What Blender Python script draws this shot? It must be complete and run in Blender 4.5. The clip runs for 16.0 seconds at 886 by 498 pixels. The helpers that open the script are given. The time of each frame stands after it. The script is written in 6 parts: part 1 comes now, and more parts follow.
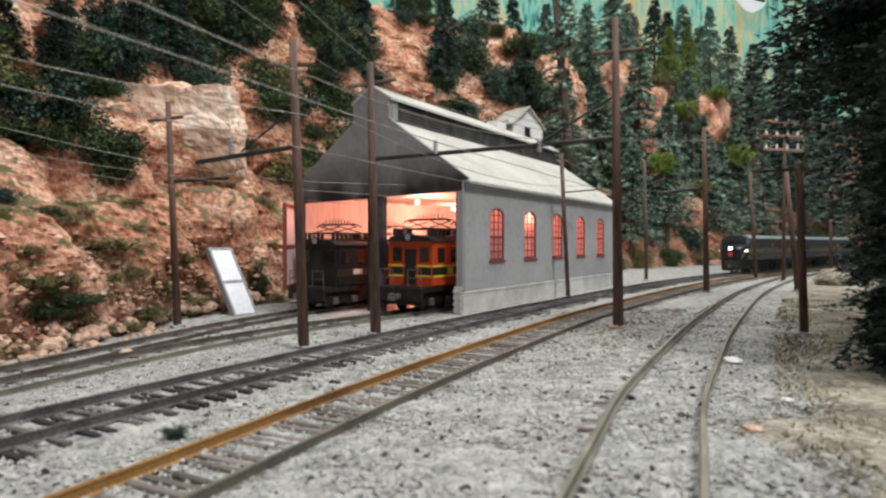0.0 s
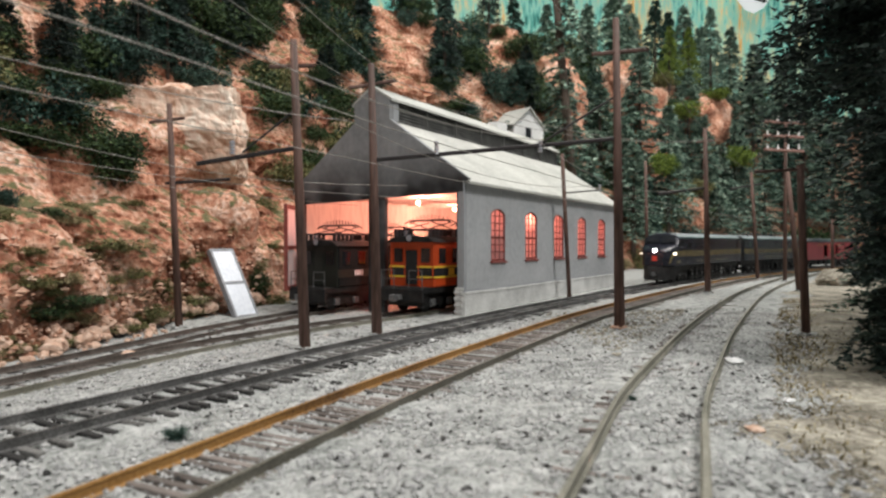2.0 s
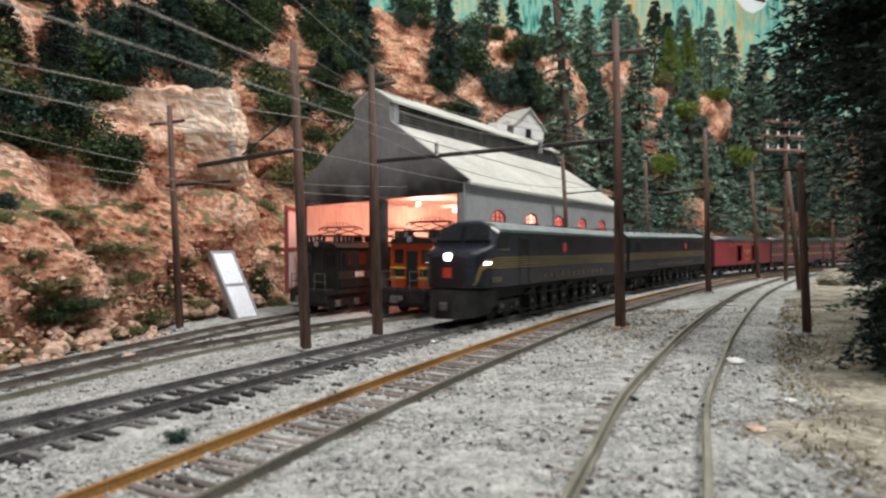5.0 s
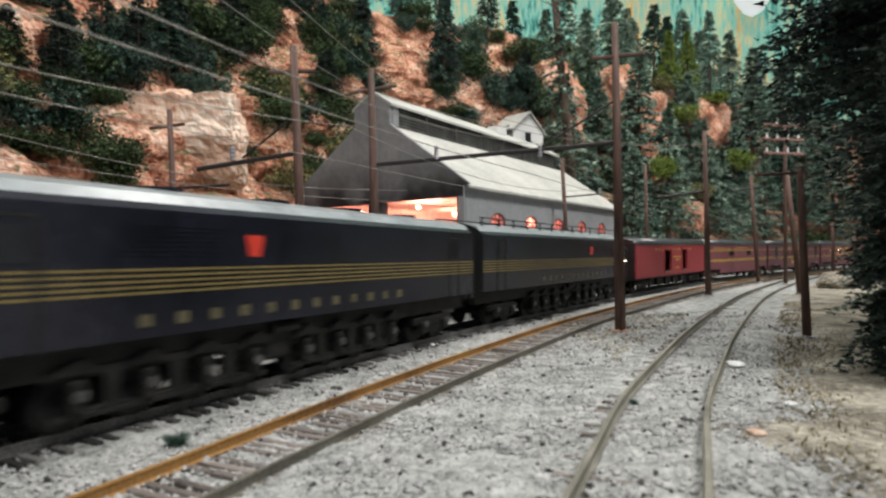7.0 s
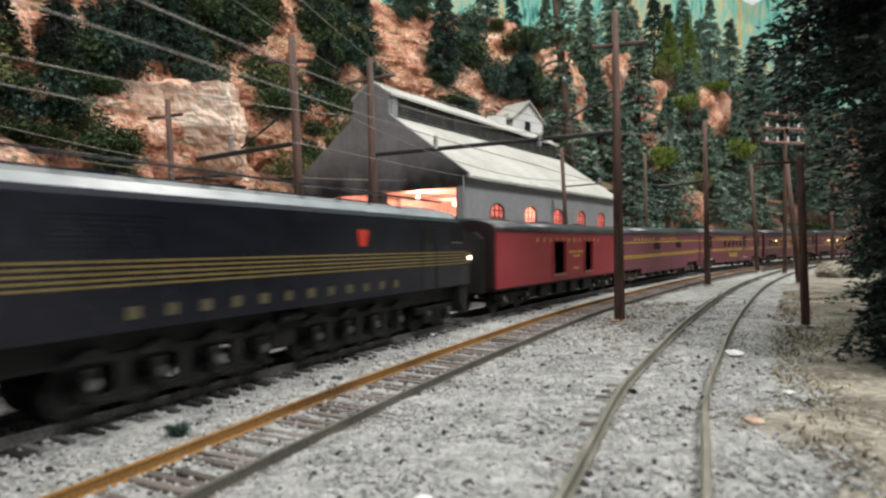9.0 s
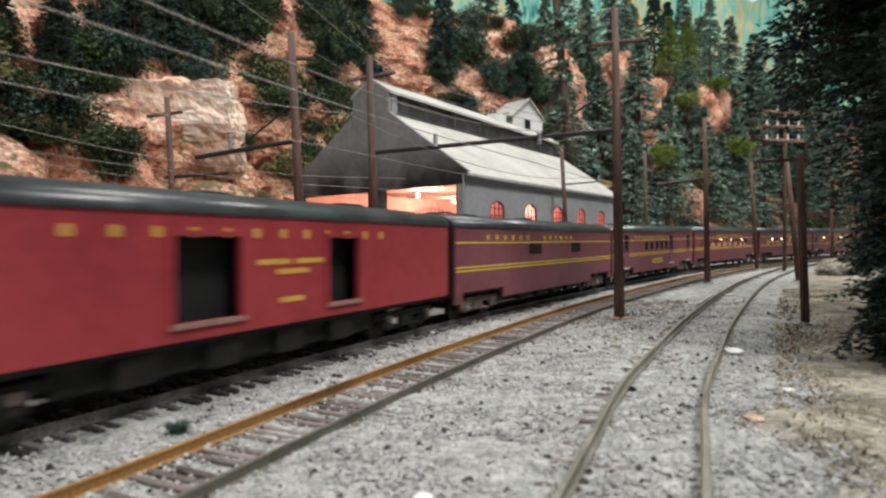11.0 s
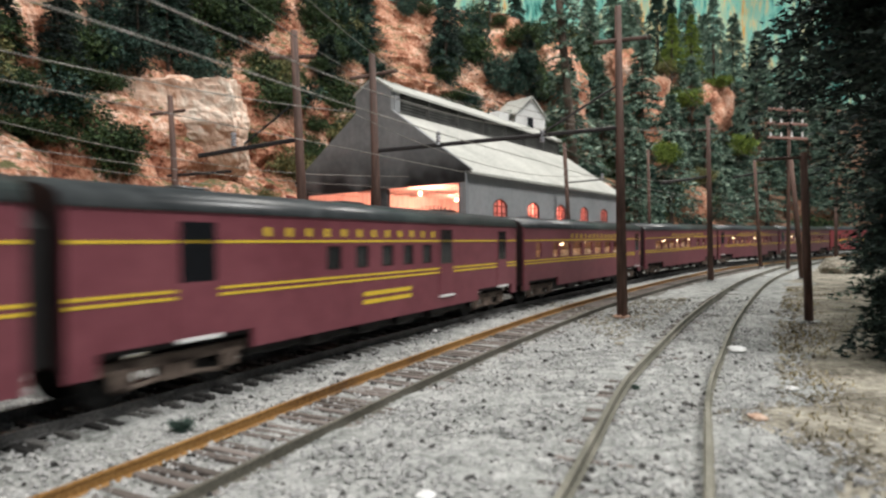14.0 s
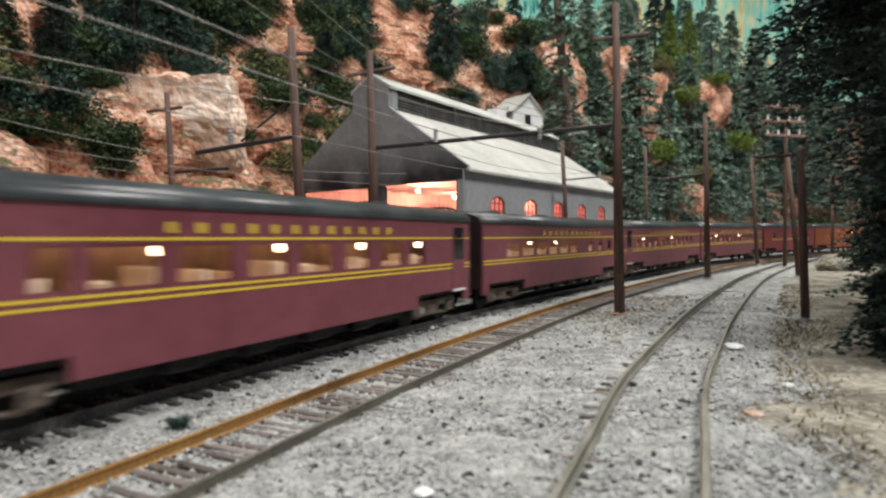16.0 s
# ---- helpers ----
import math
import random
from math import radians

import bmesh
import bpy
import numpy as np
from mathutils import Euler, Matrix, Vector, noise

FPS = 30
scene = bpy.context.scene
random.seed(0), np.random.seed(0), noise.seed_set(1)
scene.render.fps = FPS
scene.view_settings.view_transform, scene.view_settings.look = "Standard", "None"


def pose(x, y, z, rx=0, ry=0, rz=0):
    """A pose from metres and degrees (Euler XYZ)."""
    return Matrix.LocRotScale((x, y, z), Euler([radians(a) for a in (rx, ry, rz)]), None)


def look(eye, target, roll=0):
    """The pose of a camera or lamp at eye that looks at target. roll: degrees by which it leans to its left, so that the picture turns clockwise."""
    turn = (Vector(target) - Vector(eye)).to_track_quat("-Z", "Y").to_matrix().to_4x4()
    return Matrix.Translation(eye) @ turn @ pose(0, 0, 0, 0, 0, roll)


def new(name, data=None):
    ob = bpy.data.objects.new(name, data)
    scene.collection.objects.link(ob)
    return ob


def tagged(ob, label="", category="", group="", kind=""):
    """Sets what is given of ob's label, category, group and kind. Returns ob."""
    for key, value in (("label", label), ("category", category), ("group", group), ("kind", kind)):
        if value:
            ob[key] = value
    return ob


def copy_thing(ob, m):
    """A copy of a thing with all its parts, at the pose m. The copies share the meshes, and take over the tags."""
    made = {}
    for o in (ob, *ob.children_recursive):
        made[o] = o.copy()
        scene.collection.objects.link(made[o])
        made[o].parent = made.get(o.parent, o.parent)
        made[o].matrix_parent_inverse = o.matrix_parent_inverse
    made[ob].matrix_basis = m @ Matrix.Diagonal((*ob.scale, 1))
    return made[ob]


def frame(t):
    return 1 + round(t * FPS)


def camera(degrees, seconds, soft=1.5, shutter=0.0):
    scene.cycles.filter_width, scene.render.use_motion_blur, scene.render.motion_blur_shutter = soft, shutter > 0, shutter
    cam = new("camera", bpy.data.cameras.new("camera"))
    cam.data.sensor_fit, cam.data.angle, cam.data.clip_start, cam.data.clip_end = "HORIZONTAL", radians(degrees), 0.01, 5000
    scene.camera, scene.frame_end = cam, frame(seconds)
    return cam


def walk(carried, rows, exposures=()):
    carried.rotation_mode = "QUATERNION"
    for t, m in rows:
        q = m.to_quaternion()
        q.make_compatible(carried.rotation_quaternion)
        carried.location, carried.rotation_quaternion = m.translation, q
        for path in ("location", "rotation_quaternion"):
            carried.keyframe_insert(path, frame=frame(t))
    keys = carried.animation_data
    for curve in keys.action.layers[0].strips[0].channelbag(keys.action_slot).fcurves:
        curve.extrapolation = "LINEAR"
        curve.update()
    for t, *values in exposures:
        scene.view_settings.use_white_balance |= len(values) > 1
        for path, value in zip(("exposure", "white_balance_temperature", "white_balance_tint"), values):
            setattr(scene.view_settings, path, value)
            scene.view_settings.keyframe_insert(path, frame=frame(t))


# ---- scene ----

# The whole place is a model railway of scale 1:87. Lengths below are written in metres of the
# prototype and brought to model size by S when meshes and poses are made.
S = 1 / 87.0
EYE = (0.0, 0.0, 3.5)


def aim(yaw, pitch, roll):
    """Camera pose at the eye: looks along +y, then turned by degrees."""
    turn = Matrix.Rotation(radians(yaw), 4, "Z") @ Matrix.Rotation(radians(pitch), 4, "X") @ Matrix.Rotation(radians(roll), 4, "Y")
    return Matrix.Translation([S * e for e in EYE]) @ turn @ Matrix.Rotation(radians(90), 4, "X")


AIMS = [(0.0, -0.103, -0.565, -0.081), (0.5, -0.062, -0.502, -0.04), (1.0, 0.0, -0.486, 0.0), (2.0, 0.0, -0.486, 0.0),
        (2.5, 0.071, -0.486, 0.017), (3.0, 0.078, -0.492, 0.16), (3.5, 0.091, -0.484, 0.222), (4.0, 0.052, -0.471, 0.216),
        (6.5, 0.055, -0.117, 0.256), (7.0, 0.026, -0.058, 0.253), (7.5, 0.048, -0.293, 0.205), (8.0, 0.117, -0.417, 0.288),
        (8.5, -0.033, -0.843, 0.312), (9.0, -0.014, -1.009, 0.377), (11.5, -0.048, -1.314, 0.405), (12.0, -0.114, -1.473, 0.449),
        (12.5, -0.145, -1.666, 0.48), (13.0, -0.144, -1.755, 0.475), (13.5, 0.226, -1.613, 0.486), (14.0, 0.232, -1.381, 0.402),
        (14.5, 0.178, -1.352, 0.474), (15.0, 0.043, -1.37, 0.381), (15.5, -0.011, -1.52, 0.433), (16.0, -0.003, -1.644, 0.387)]
cam = camera(73.0, 16.0, soft=2.4, shutter=0.8)
cam.data.dof.use_dof, cam.data.dof.focus_distance, cam.data.dof.aperture_fstop = True, 27 * S, 32.0
walk(cam, [(t, aim(*a)) for t, *a in AIMS])

# ---- world and lamps ----
world = bpy.data.worlds.new("room_light")
scene.world = world
world.use_nodes = True
world.node_tree.nodes["Background"].inputs[0].default_value = (0.86, 0.93, 1.0, 1)
world.node_tree.nodes["Background"].inputs[1].default_value = 0.24


def area_lamp(name, eye, target, size, watts, colour):
    data = bpy.data.lights.new(name, "AREA")
    data.shape, data.size, data.energy, data.color = "SQUARE", size * S, watts, colour
    ob = new(name, data)
    ob.matrix_world = look([S * e for e in eye], [S * e for e in target])
    return ob


# ceiling lamps of the room: one over the aisle, one over the layout
area_lamp("aisle_ceiling_lamp", (48, -34, 92), (2, 34, 4), 26, 12.8, (1.0, 0.975, 0.945))
area_lamp("layout_ceiling_lamp", (-4, 22, 92), (-6, 36, 4), 30, 5.8, (1.0, 0.96, 0.91))
# unseen fill light, added to brighten the firs and backdrop at the bend
area_lamp("bend_fill_light", (40, 62, 92), (42, 96, 8), 30, 9.4, (1.0, 0.96, 0.91))
scene.view_settings.exposure = 0.0


# ---- mesh helpers ----
def mat4(x=0, y=0, z=0, rz=0):
    return Matrix.Translation((x, y, z)) @ Matrix.Rotation(radians(rz), 4, "Z")


def empty(name, x=0, y=0, z=0, rz=0):
    ob = new(name)
    ob.empty_display_size = 0.01
    ob.matrix_basis = pose(S * x, S * y, S * z, 0, 0, rz)
    return ob


def mesh_of(name, bm, material, smooth=False):
    me = bpy.data.meshes.new(name)
    bmesh.ops.scale(bm, vec=(S, S, S), verts=bm.verts)
    bm.normal_update()
    bm.to_mesh(me)
    bm.free()
    if smooth:
        me.shade_smooth()
    me.materials.append(material)
    return me


def part(name, bm, material, parent=None, label="", smooth=False):
    """One mesh object out of a bmesh in prototype metres, under a thing or a part."""
    ob = new(name, mesh_of(name, bm, material, smooth))
    if parent:
        ob.parent = parent
    return tagged(ob, label)


def sharing(name, me, parent, m, label=""):
    """Another object on the same mesh."""
    ob = new(name, me)
    ob.parent = parent
    ob.matrix_basis = m
    return tagged(ob, label)


def raw(name, verts, faces, material, parent=None, label="", smooth=False):
    me = bpy.data.meshes.new(name)
    me.from_pydata((np.asarray(verts, float) * S).tolist(), [], [list(map(int, f)) for f in faces])
    me.update()
    if smooth:
        me.shade_smooth()
    me.materials.append(material)
    ob = new(name, me)
    if parent:
        ob.parent = parent
    return tagged(ob, label)


def tris(name, verts, material, parent=None, label=""):
    """A mesh of loose triangles from an array (n, 3, 3)."""
    v = np.asarray(verts, float).reshape(-1, 3) * S
    me = bpy.data.meshes.new(name)
    n = len(v)
    me.vertices.add(n)
    me.vertices.foreach_set("co", v.ravel())
    me.loops.add(n)
    me.loops.foreach_set("vertex_index", np.arange(n, dtype=np.int32))
    me.polygons.add(n // 3)
    me.polygons.foreach_set("loop_start", np.arange(0, n, 3, dtype=np.int32))
    me.update(calc_edges=True)
    me.materials.append(material)
    if name == "":
        return me
    ob = new(name, me)
    if parent:
        ob.parent = parent
    return tagged(ob, label)


def box(bm, x0, x1, y0, y1, z0, z1, m=None, bevel=0.0):
    r = bmesh.ops.create_cube(bm, size=1)
    vs = r["verts"]
    for v in vs:
        v.co = Vector((x0 if v.co.x < 0 else x1, y0 if v.co.y < 0 else y1, z0 if v.co.z < 0 else z1))
    if bevel:
        es = list({e for v in vs for e in v.link_edges})
        vs = list({v for f in bmesh.ops.bevel(bm, geom=es, offset=bevel, segments=1, affect="EDGES")["faces"] for v in f.verts} | {v for v in vs if v.is_valid})
    if m is not None:
        bmesh.ops.transform(bm, matrix=m, verts=vs)
    return bm


def rod(bm, a, b, r0, r1=None, n=8):
    a, b = Vector(a), Vector(b)
    d = b - a
    q = d.to_track_quat("Z", "Y").to_matrix().to_4x4()
    bmesh.ops.create_cone(bm, cap_ends=True, segments=n, radius1=r0, radius2=r0 if r1 is None else r1, depth=d.length,
                          matrix=Matrix.Translation((a + b) / 2) @ q)
    return bm


def panel(bm, xs, zs, solid, y0, y1):
    """One plate in the xz plane, with holes: cells (i, j) of the grid are filled where solid says so."""
    vs = {}

    def corner(i, j):
        if (i, j) not in vs:
            vs[i, j] = bm.verts.new((xs[i], y0, zs[j]))
        return vs[i, j]

    faces = [bm.faces.new((corner(i, j), corner(i + 1, j), corner(i + 1, j + 1), corner(i, j + 1)))
             for i in range(len(xs) - 1) for j in range(len(zs) - 1) if solid((xs[i] + xs[i + 1]) / 2, (zs[j] + zs[j + 1]) / 2)]
    g = bmesh.ops.extrude_face_region(bm, geom=faces)
    bmesh.ops.translate(bm, vec=(0, y1 - y0, 0), verts=[e for e in g["geom"] if isinstance(e, bmesh.types.BMVert)])
    bmesh.ops.recalc_face_normals(bm, faces=bm.faces)
    return bm


def extrude(bm, outline, x0, x1, m=None):
    """A prism: outline of (y, z) swept along x."""
    a = [bm.verts.new((x0, y, z)) for y, z in outline]
    b = [bm.verts.new((x1, y, z)) for y, z in outline]
    n = len(outline)
    for i in range(n):
        bm.faces.new((a[i], a[(i + 1) % n], b[(i + 1) % n], b[i]))
    bm.faces.new(a[::-1])
    bm.faces.new(b)
    if m is not None:
        bmesh.ops.transform(bm, matrix=m, verts=a + b)
    return bm


def loft(bm, sections):
    """Skin over sections: lists of points of equal count."""
    rings = [[bm.verts.new(p) for p in s] for s in sections]
    n = len(rings[0])
    for a, b in zip(rings, rings[1:]):
        for i in range(n):
            bm.faces.new((a[i], a[(i + 1) % n], b[(i + 1) % n], b[i]))
    bm.faces.new(rings[0][::-1])
    bm.faces.new(rings[-1])
    bmesh.ops.recalc_face_normals(bm, faces=bm.faces)
    return bm


def spline(points, step=0.25):
    """Natural cubic spline through points of the plan, in even steps."""
    pts = np.array(points, float)
    n = len(pts)
    d = np.r_[0, np.cumsum(np.hypot(*np.diff(pts, axis=0).T))]
    h = np.diff(d)
    a, b = np.eye(n), np.zeros((n, 2))
    for i in range(1, n - 1):
        a[i, i - 1:i + 2] = h[i - 1], 2 * (h[i - 1] + h[i]), h[i]
        b[i] = 6 * ((pts[i + 1] - pts[i]) / h[i] - (pts[i] - pts[i - 1]) / h[i - 1])
    k = np.linalg.solve(a, b)
    q = np.arange(0, d[-1], step)
    i = np.clip(np.searchsorted(d, q, side="right") - 1, 0, n - 2)
    u, w, g = (d[i + 1] - q)[:, None], (q - d[i])[:, None], h[i][:, None]
    return k[i] * u ** 3 / 6 / g + k[i + 1] * w ** 3 / 6 / g + (pts[i] / g - k[i] * g / 6) * u + (pts[i + 1] / g - k[i + 1] * g / 6) * w


def normals2(c):
    t = np.gradient(c, axis=0)
    t /= np.hypot(*t.T)[:, None]
    return t, np.c_[t[:, 1], -t[:, 0]]


# ---- materials ----
def mat(name, colours, rough=0.7, metal=0.0, scale=3.0, bump=0.2, detail=8.0, fine=22.0, deep=0.06, stretch=(1, 1, 1), spec=0.4, island=0.0, contrast=(0.35, 0.65), glow=None, each=0.0):
    """A procedural surface. colours: from dark to light, mixed by two scales of noise (per prototype metre)."""
    m = bpy.data.materials.new(name)
    m.use_nodes = True
    nt = m.node_tree
    b = nt.nodes["Principled BSDF"]
    tc = nt.nodes.new("ShaderNodeTexCoord")
    mp = nt.nodes.new("ShaderNodeMapping")
    mp.inputs["Scale"].default_value = [x / S for x in stretch]
    nt.links.new(tc.outputs["Object"], mp.inputs[0])
    big, small = nt.nodes.new("ShaderNodeTexNoise"), nt.nodes.new("ShaderNodeTexNoise")
    big.inputs["Scale"].default_value, big.inputs["Detail"].default_value = scale, detail
    small.inputs["Scale"].default_value, small.inputs["Detail"].default_value = fine, 4
    for n in (big, small):
        nt.links.new(mp.outputs[0], n.inputs["Vector"])
    mix = nt.nodes.new("ShaderNodeMath")
    mix.operation = "MULTIPLY_ADD"
    nt.links.new(small.outputs[0], mix.inputs[0])
    mix.inputs[1].default_value = 0.45
    add = nt.nodes.new("ShaderNodeMath")
    add.operation = "MULTIPLY"
    add.inputs[1].default_value = 0.55
    nt.links.new(big.outputs[0], add.inputs[0])
    nt.links.new(add.outputs[0], mix.inputs[2])
    out = mix.outputs[0]
    if island or each:
        geo = nt.nodes.new("ShaderNodeNewGeometry") if island else nt.nodes.new("ShaderNodeObjectInfo")
        ma = nt.nodes.new("ShaderNodeMath")
        ma.operation = "MULTIPLY_ADD"
        nt.links.new(geo.outputs["Random Per Island" if island else "Random"], ma.inputs[0])
        ma.inputs[1].default_value = island or each
        off = nt.nodes.new("ShaderNodeMath")
        off.operation = "SUBTRACT"
        off.inputs[1].default_value = (island or each) / 2
        nt.links.new(out, off.inputs[0])
        nt.links.new(off.outputs[0], ma.inputs[2])
        out = ma.outputs[0]
    ramp = nt.nodes.new("ShaderNodeValToRGB")
    el = ramp.color_ramp.elements
    lo, hi = contrast
    for i, c in enumerate(colours):
        pos = lo + (hi - lo) * i / max(1, len(colours) - 1)
        e = el[i] if i < 2 else el.new(pos)
        e.position, e.color = pos, (*c, 1)
    nt.links.new(out, ramp.inputs[0])
    nt.links.new(ramp.outputs[0], b.inputs["Base Color"])
    b.inputs["Roughness"].default_value, b.inputs["Metallic"].default_value = rough, metal
    b.inputs["Specular IOR Level"].default_value = spec
    if bump:
        bp = nt.nodes.new("ShaderNodeBump")
        bp.inputs["Strength"].default_value, bp.inputs["Distance"].default_value = min(1, bump), deep * S
        nt.links.new(mix.outputs[0], bp.inputs["Height"])
        nt.links.new(bp.outputs[0], b.inputs["Normal"])
    if glow:
        b.inputs["Emission Color"].default_value, b.inputs["Emission Strength"].default_value = (*glow[0], 1), glow[1]
    return m


def tone(c, k=0.25):
    return [tuple(x * (1 - k) for x in c), c, tuple(min(1, x * (1 + k)) for x in c)]


M = {}
M["ballast"] = mat("ballast", [(0.10, 0.105, 0.10), (0.27, 0.28, 0.265), (0.40, 0.405, 0.39), (0.54, 0.54, 0.525)], 0.95, scale=2.6, fine=12, bump=1.0, detail=12, contrast=(0.36, 0.66))
M["stones"] = mat("ballast_stones", [(0.17, 0.17, 0.17), (0.33, 0.33, 0.325), (0.43, 0.43, 0.42), (0.58, 0.57, 0.55)], 0.95, scale=0.5, fine=5, bump=0.5, island=0.4, contrast=(0.2, 0.8))
M["soil"] = mat("sandy_soil", [(0.07, 0.062, 0.048), (0.19, 0.172, 0.135), (0.33, 0.305, 0.25), (0.50, 0.46, 0.37)], 0.95, scale=0.8, fine=7, bump=1.0, detail=12, contrast=(0.38, 0.64))
M["rail_dark"] = mat("dark_rail_steel", [(0.05, 0.049, 0.048), (0.13, 0.128, 0.125), (0.27, 0.265, 0.26)], 0.4, 0.4, scale=1.0)
M["rail_grey"] = mat("weathered_rail_steel", [(0.13, 0.125, 0.10), (0.22, 0.21, 0.17), (0.33, 0.31, 0.26)], 0.55, 0.2, scale=0.8)
M["rail_olive"] = mat("dark_olive_rail", [(0.06, 0.056, 0.044), (0.125, 0.118, 0.095), (0.21, 0.20, 0.165)], 0.5, 0.25, scale=0.8)
M["rail_rust"] = mat("dull_brown_rail", [(0.04, 0.032, 0.027), (0.10, 0.082, 0.07), (0.18, 0.155, 0.14)], 0.65, 0.15, scale=1.0)
M["rail_orange"] = mat("rusty_orange_rail", [(0.09, 0.045, 0.02), (0.29, 0.15, 0.045), (0.42, 0.24, 0.08)], 0.55, 0.1, scale=0.35)
M["tie_brown"] = mat("weathered_tie_wood", [(0.06, 0.05, 0.043), (0.155, 0.132, 0.118), (0.26, 0.225, 0.205)], 0.9, scale=2, fine=16, stretch=(1, 0.3, 1), each=0.5, contrast=(0.15, 0.85))
M["tie_dark"] = mat("tarred_tie_wood", [(0.025, 0.024, 0.023), (0.075, 0.072, 0.068), (0.17, 0.165, 0.155)], 0.85, scale=2, fine=16, each=0.4)
M["pole"] = mat("brown_pole_wood", [(0.035, 0.02, 0.015), (0.10, 0.055, 0.042), (0.17, 0.10, 0.08)], 0.75, scale=1.2, fine=9, stretch=(1, 1, 0.12), bump=0.3)
M["arm"] = mat("faded_brown_arm", tone((0.26, 0.15, 0.125)), 0.8)
M["iron"] = mat("dark_iron", tone((0.035, 0.03, 0.03)), 0.6, 0.5)
M["insulator"] = mat("grey_porcelain", tone((0.25, 0.25, 0.27)), 0.3)
M["wire"] = mat("dull_wire", [(0.13, 0.12, 0.105), (0.22, 0.205, 0.18), (0.33, 0.31, 0.28)], 0.5, 0.1)
M["wall_side"] = mat("pale_grey_sheet_wall", [(0.31, 0.32, 0.33), (0.38, 0.39, 0.40), (0.43, 0.44, 0.45)], 0.6, scale=0.35, fine=3, bump=0.05)
M["base"] = mat("whitewashed_stone_base", [(0.40, 0.40, 0.39), (0.58, 0.58, 0.56), (0.70, 0.70, 0.68)], 0.85, scale=0.8, fine=9, bump=0.6)
M["roof"] = mat("pale_roof_sheet", [(0.34, 0.345, 0.315), (0.45, 0.45, 0.415), (0.55, 0.55, 0.505)], 0.6, scale=0.4, fine=5, bump=0.1)
M["trim"] = mat("grey_trim", tone((0.30, 0.31, 0.32), 0.12), 0.6, scale=1)
M["louvre"] = mat("dark_louvre", [(0.03, 0.03, 0.028), (0.085, 0.085, 0.08), (0.16, 0.16, 0.15)], 0.7, scale=1)
M["inside"] = mat("inner_wall_boards", [(0.55, 0.50, 0.46), (0.70, 0.66, 0.60), (0.78, 0.74, 0.68)], 0.8, scale=0.5, fine=4, stretch=(1, 1, 0.2))
M["sash"] = mat("red_brown_sash", tone((0.20, 0.045, 0.035)), 0.6)
M["white_panel"] = mat("white_door_panel", [(0.66, 0.70, 0.76), (0.78, 0.82, 0.88), (0.85, 0.88, 0.92)], 0.55, scale=0.5, fine=4, bump=0.05)
M["pink_panel"] = mat("faded_pink_door", tone((0.74, 0.60, 0.58), 0.08), 0.6, scale=0.5)
M["panel_frame"] = mat("grey_door_timber", tone((0.27, 0.275, 0.29)), 0.7)
M["trunk"] = mat("tree_bark", [(0.03, 0.022, 0.016), (0.075, 0.055, 0.042), (0.14, 0.11, 0.09)], 0.95, scale=2, stretch=(1, 1, 0.2), bump=0.8)


def leafy(name, dark, mid, light):
    m = mat(name, [dark, mid, light], 0.75, scale=0.5, fine=6, bump=0, island=0.8, spec=0.25, contrast=(0.12, 0.9))
    return m


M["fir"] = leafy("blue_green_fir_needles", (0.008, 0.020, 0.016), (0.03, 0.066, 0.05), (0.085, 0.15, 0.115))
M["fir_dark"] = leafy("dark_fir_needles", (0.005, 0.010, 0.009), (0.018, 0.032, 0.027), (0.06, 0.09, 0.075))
# lighter copy of the needle colours, with light on the boughs painted in
M["fir_lit"] = leafy("fir_needles_painted_lit", (0.028, 0.052, 0.042), (0.12, 0.20, 0.15), (0.33, 0.42, 0.33))
M["bush"] = leafy("moss_green_shrub", (0.012, 0.022, 0.011), (0.038, 0.070, 0.029), (0.10, 0.15, 0.055))
M["moss"] = leafy("olive_moss", (0.045, 0.05, 0.018), (0.135, 0.14, 0.055), (0.30, 0.27, 0.12))
M["lime"] = leafy("yellow_green_foliage", (0.05, 0.08, 0.012), (0.13, 0.19, 0.03), (0.26, 0.33, 0.07))
M["straw"] = leafy("straw_coloured_grass", (0.08, 0.065, 0.03), (0.24, 0.195, 0.10), (0.46, 0.39, 0.23))
M["boulder"] = mat("orange_boulder", [(0.16, 0.075, 0.045), (0.34, 0.18, 0.115), (0.50, 0.32, 0.23), (0.66, 0.51, 0.41)], 0.9, scale=0.8, fine=7, bump=0.9, island=0.35, contrast=(0.2, 0.8))
M["loco"] = mat("dark_green_black_enamel", [(0.005, 0.006, 0.010), (0.009, 0.010, 0.017), (0.016, 0.017, 0.026)], 0.27, scale=0.4, fine=3, bump=0.03, spec=0.5)
# pale blue-grey base stands for lamp light reflected on the loco roof
M["loco_roof"] = mat("loco_roof_painted_sheen", [(0.20, 0.225, 0.235), (0.31, 0.345, 0.355), (0.41, 0.45, 0.46)], 0.30, scale=0.5, fine=4, bump=0.05)
M["gear"] = mat("black_running_gear", [(0.006, 0.006, 0.006), (0.014, 0.014, 0.014), (0.035, 0.033, 0.031)], 0.6, 0.3, scale=2)
M["journal"] = mat("greased_journal_steel", [(0.06, 0.06, 0.06), (0.14, 0.14, 0.14), (0.26, 0.26, 0.26)], 0.35, 0.5, scale=4)
M["gold"] = mat("dull_gold_stripe", tone((0.20, 0.15, 0.05)), 0.5)
M["letter_orange"] = mat("worn_orange_lettering", tone((0.58, 0.34, 0.06), 0.15), 0.5)
M["letter_gold"] = mat("worn_gold_lettering", tone((0.11, 0.095, 0.05)), 0.55)
M["keystone"] = mat("red_keystone", tone((0.62, 0.05, 0.03), 0.1), 0.45)
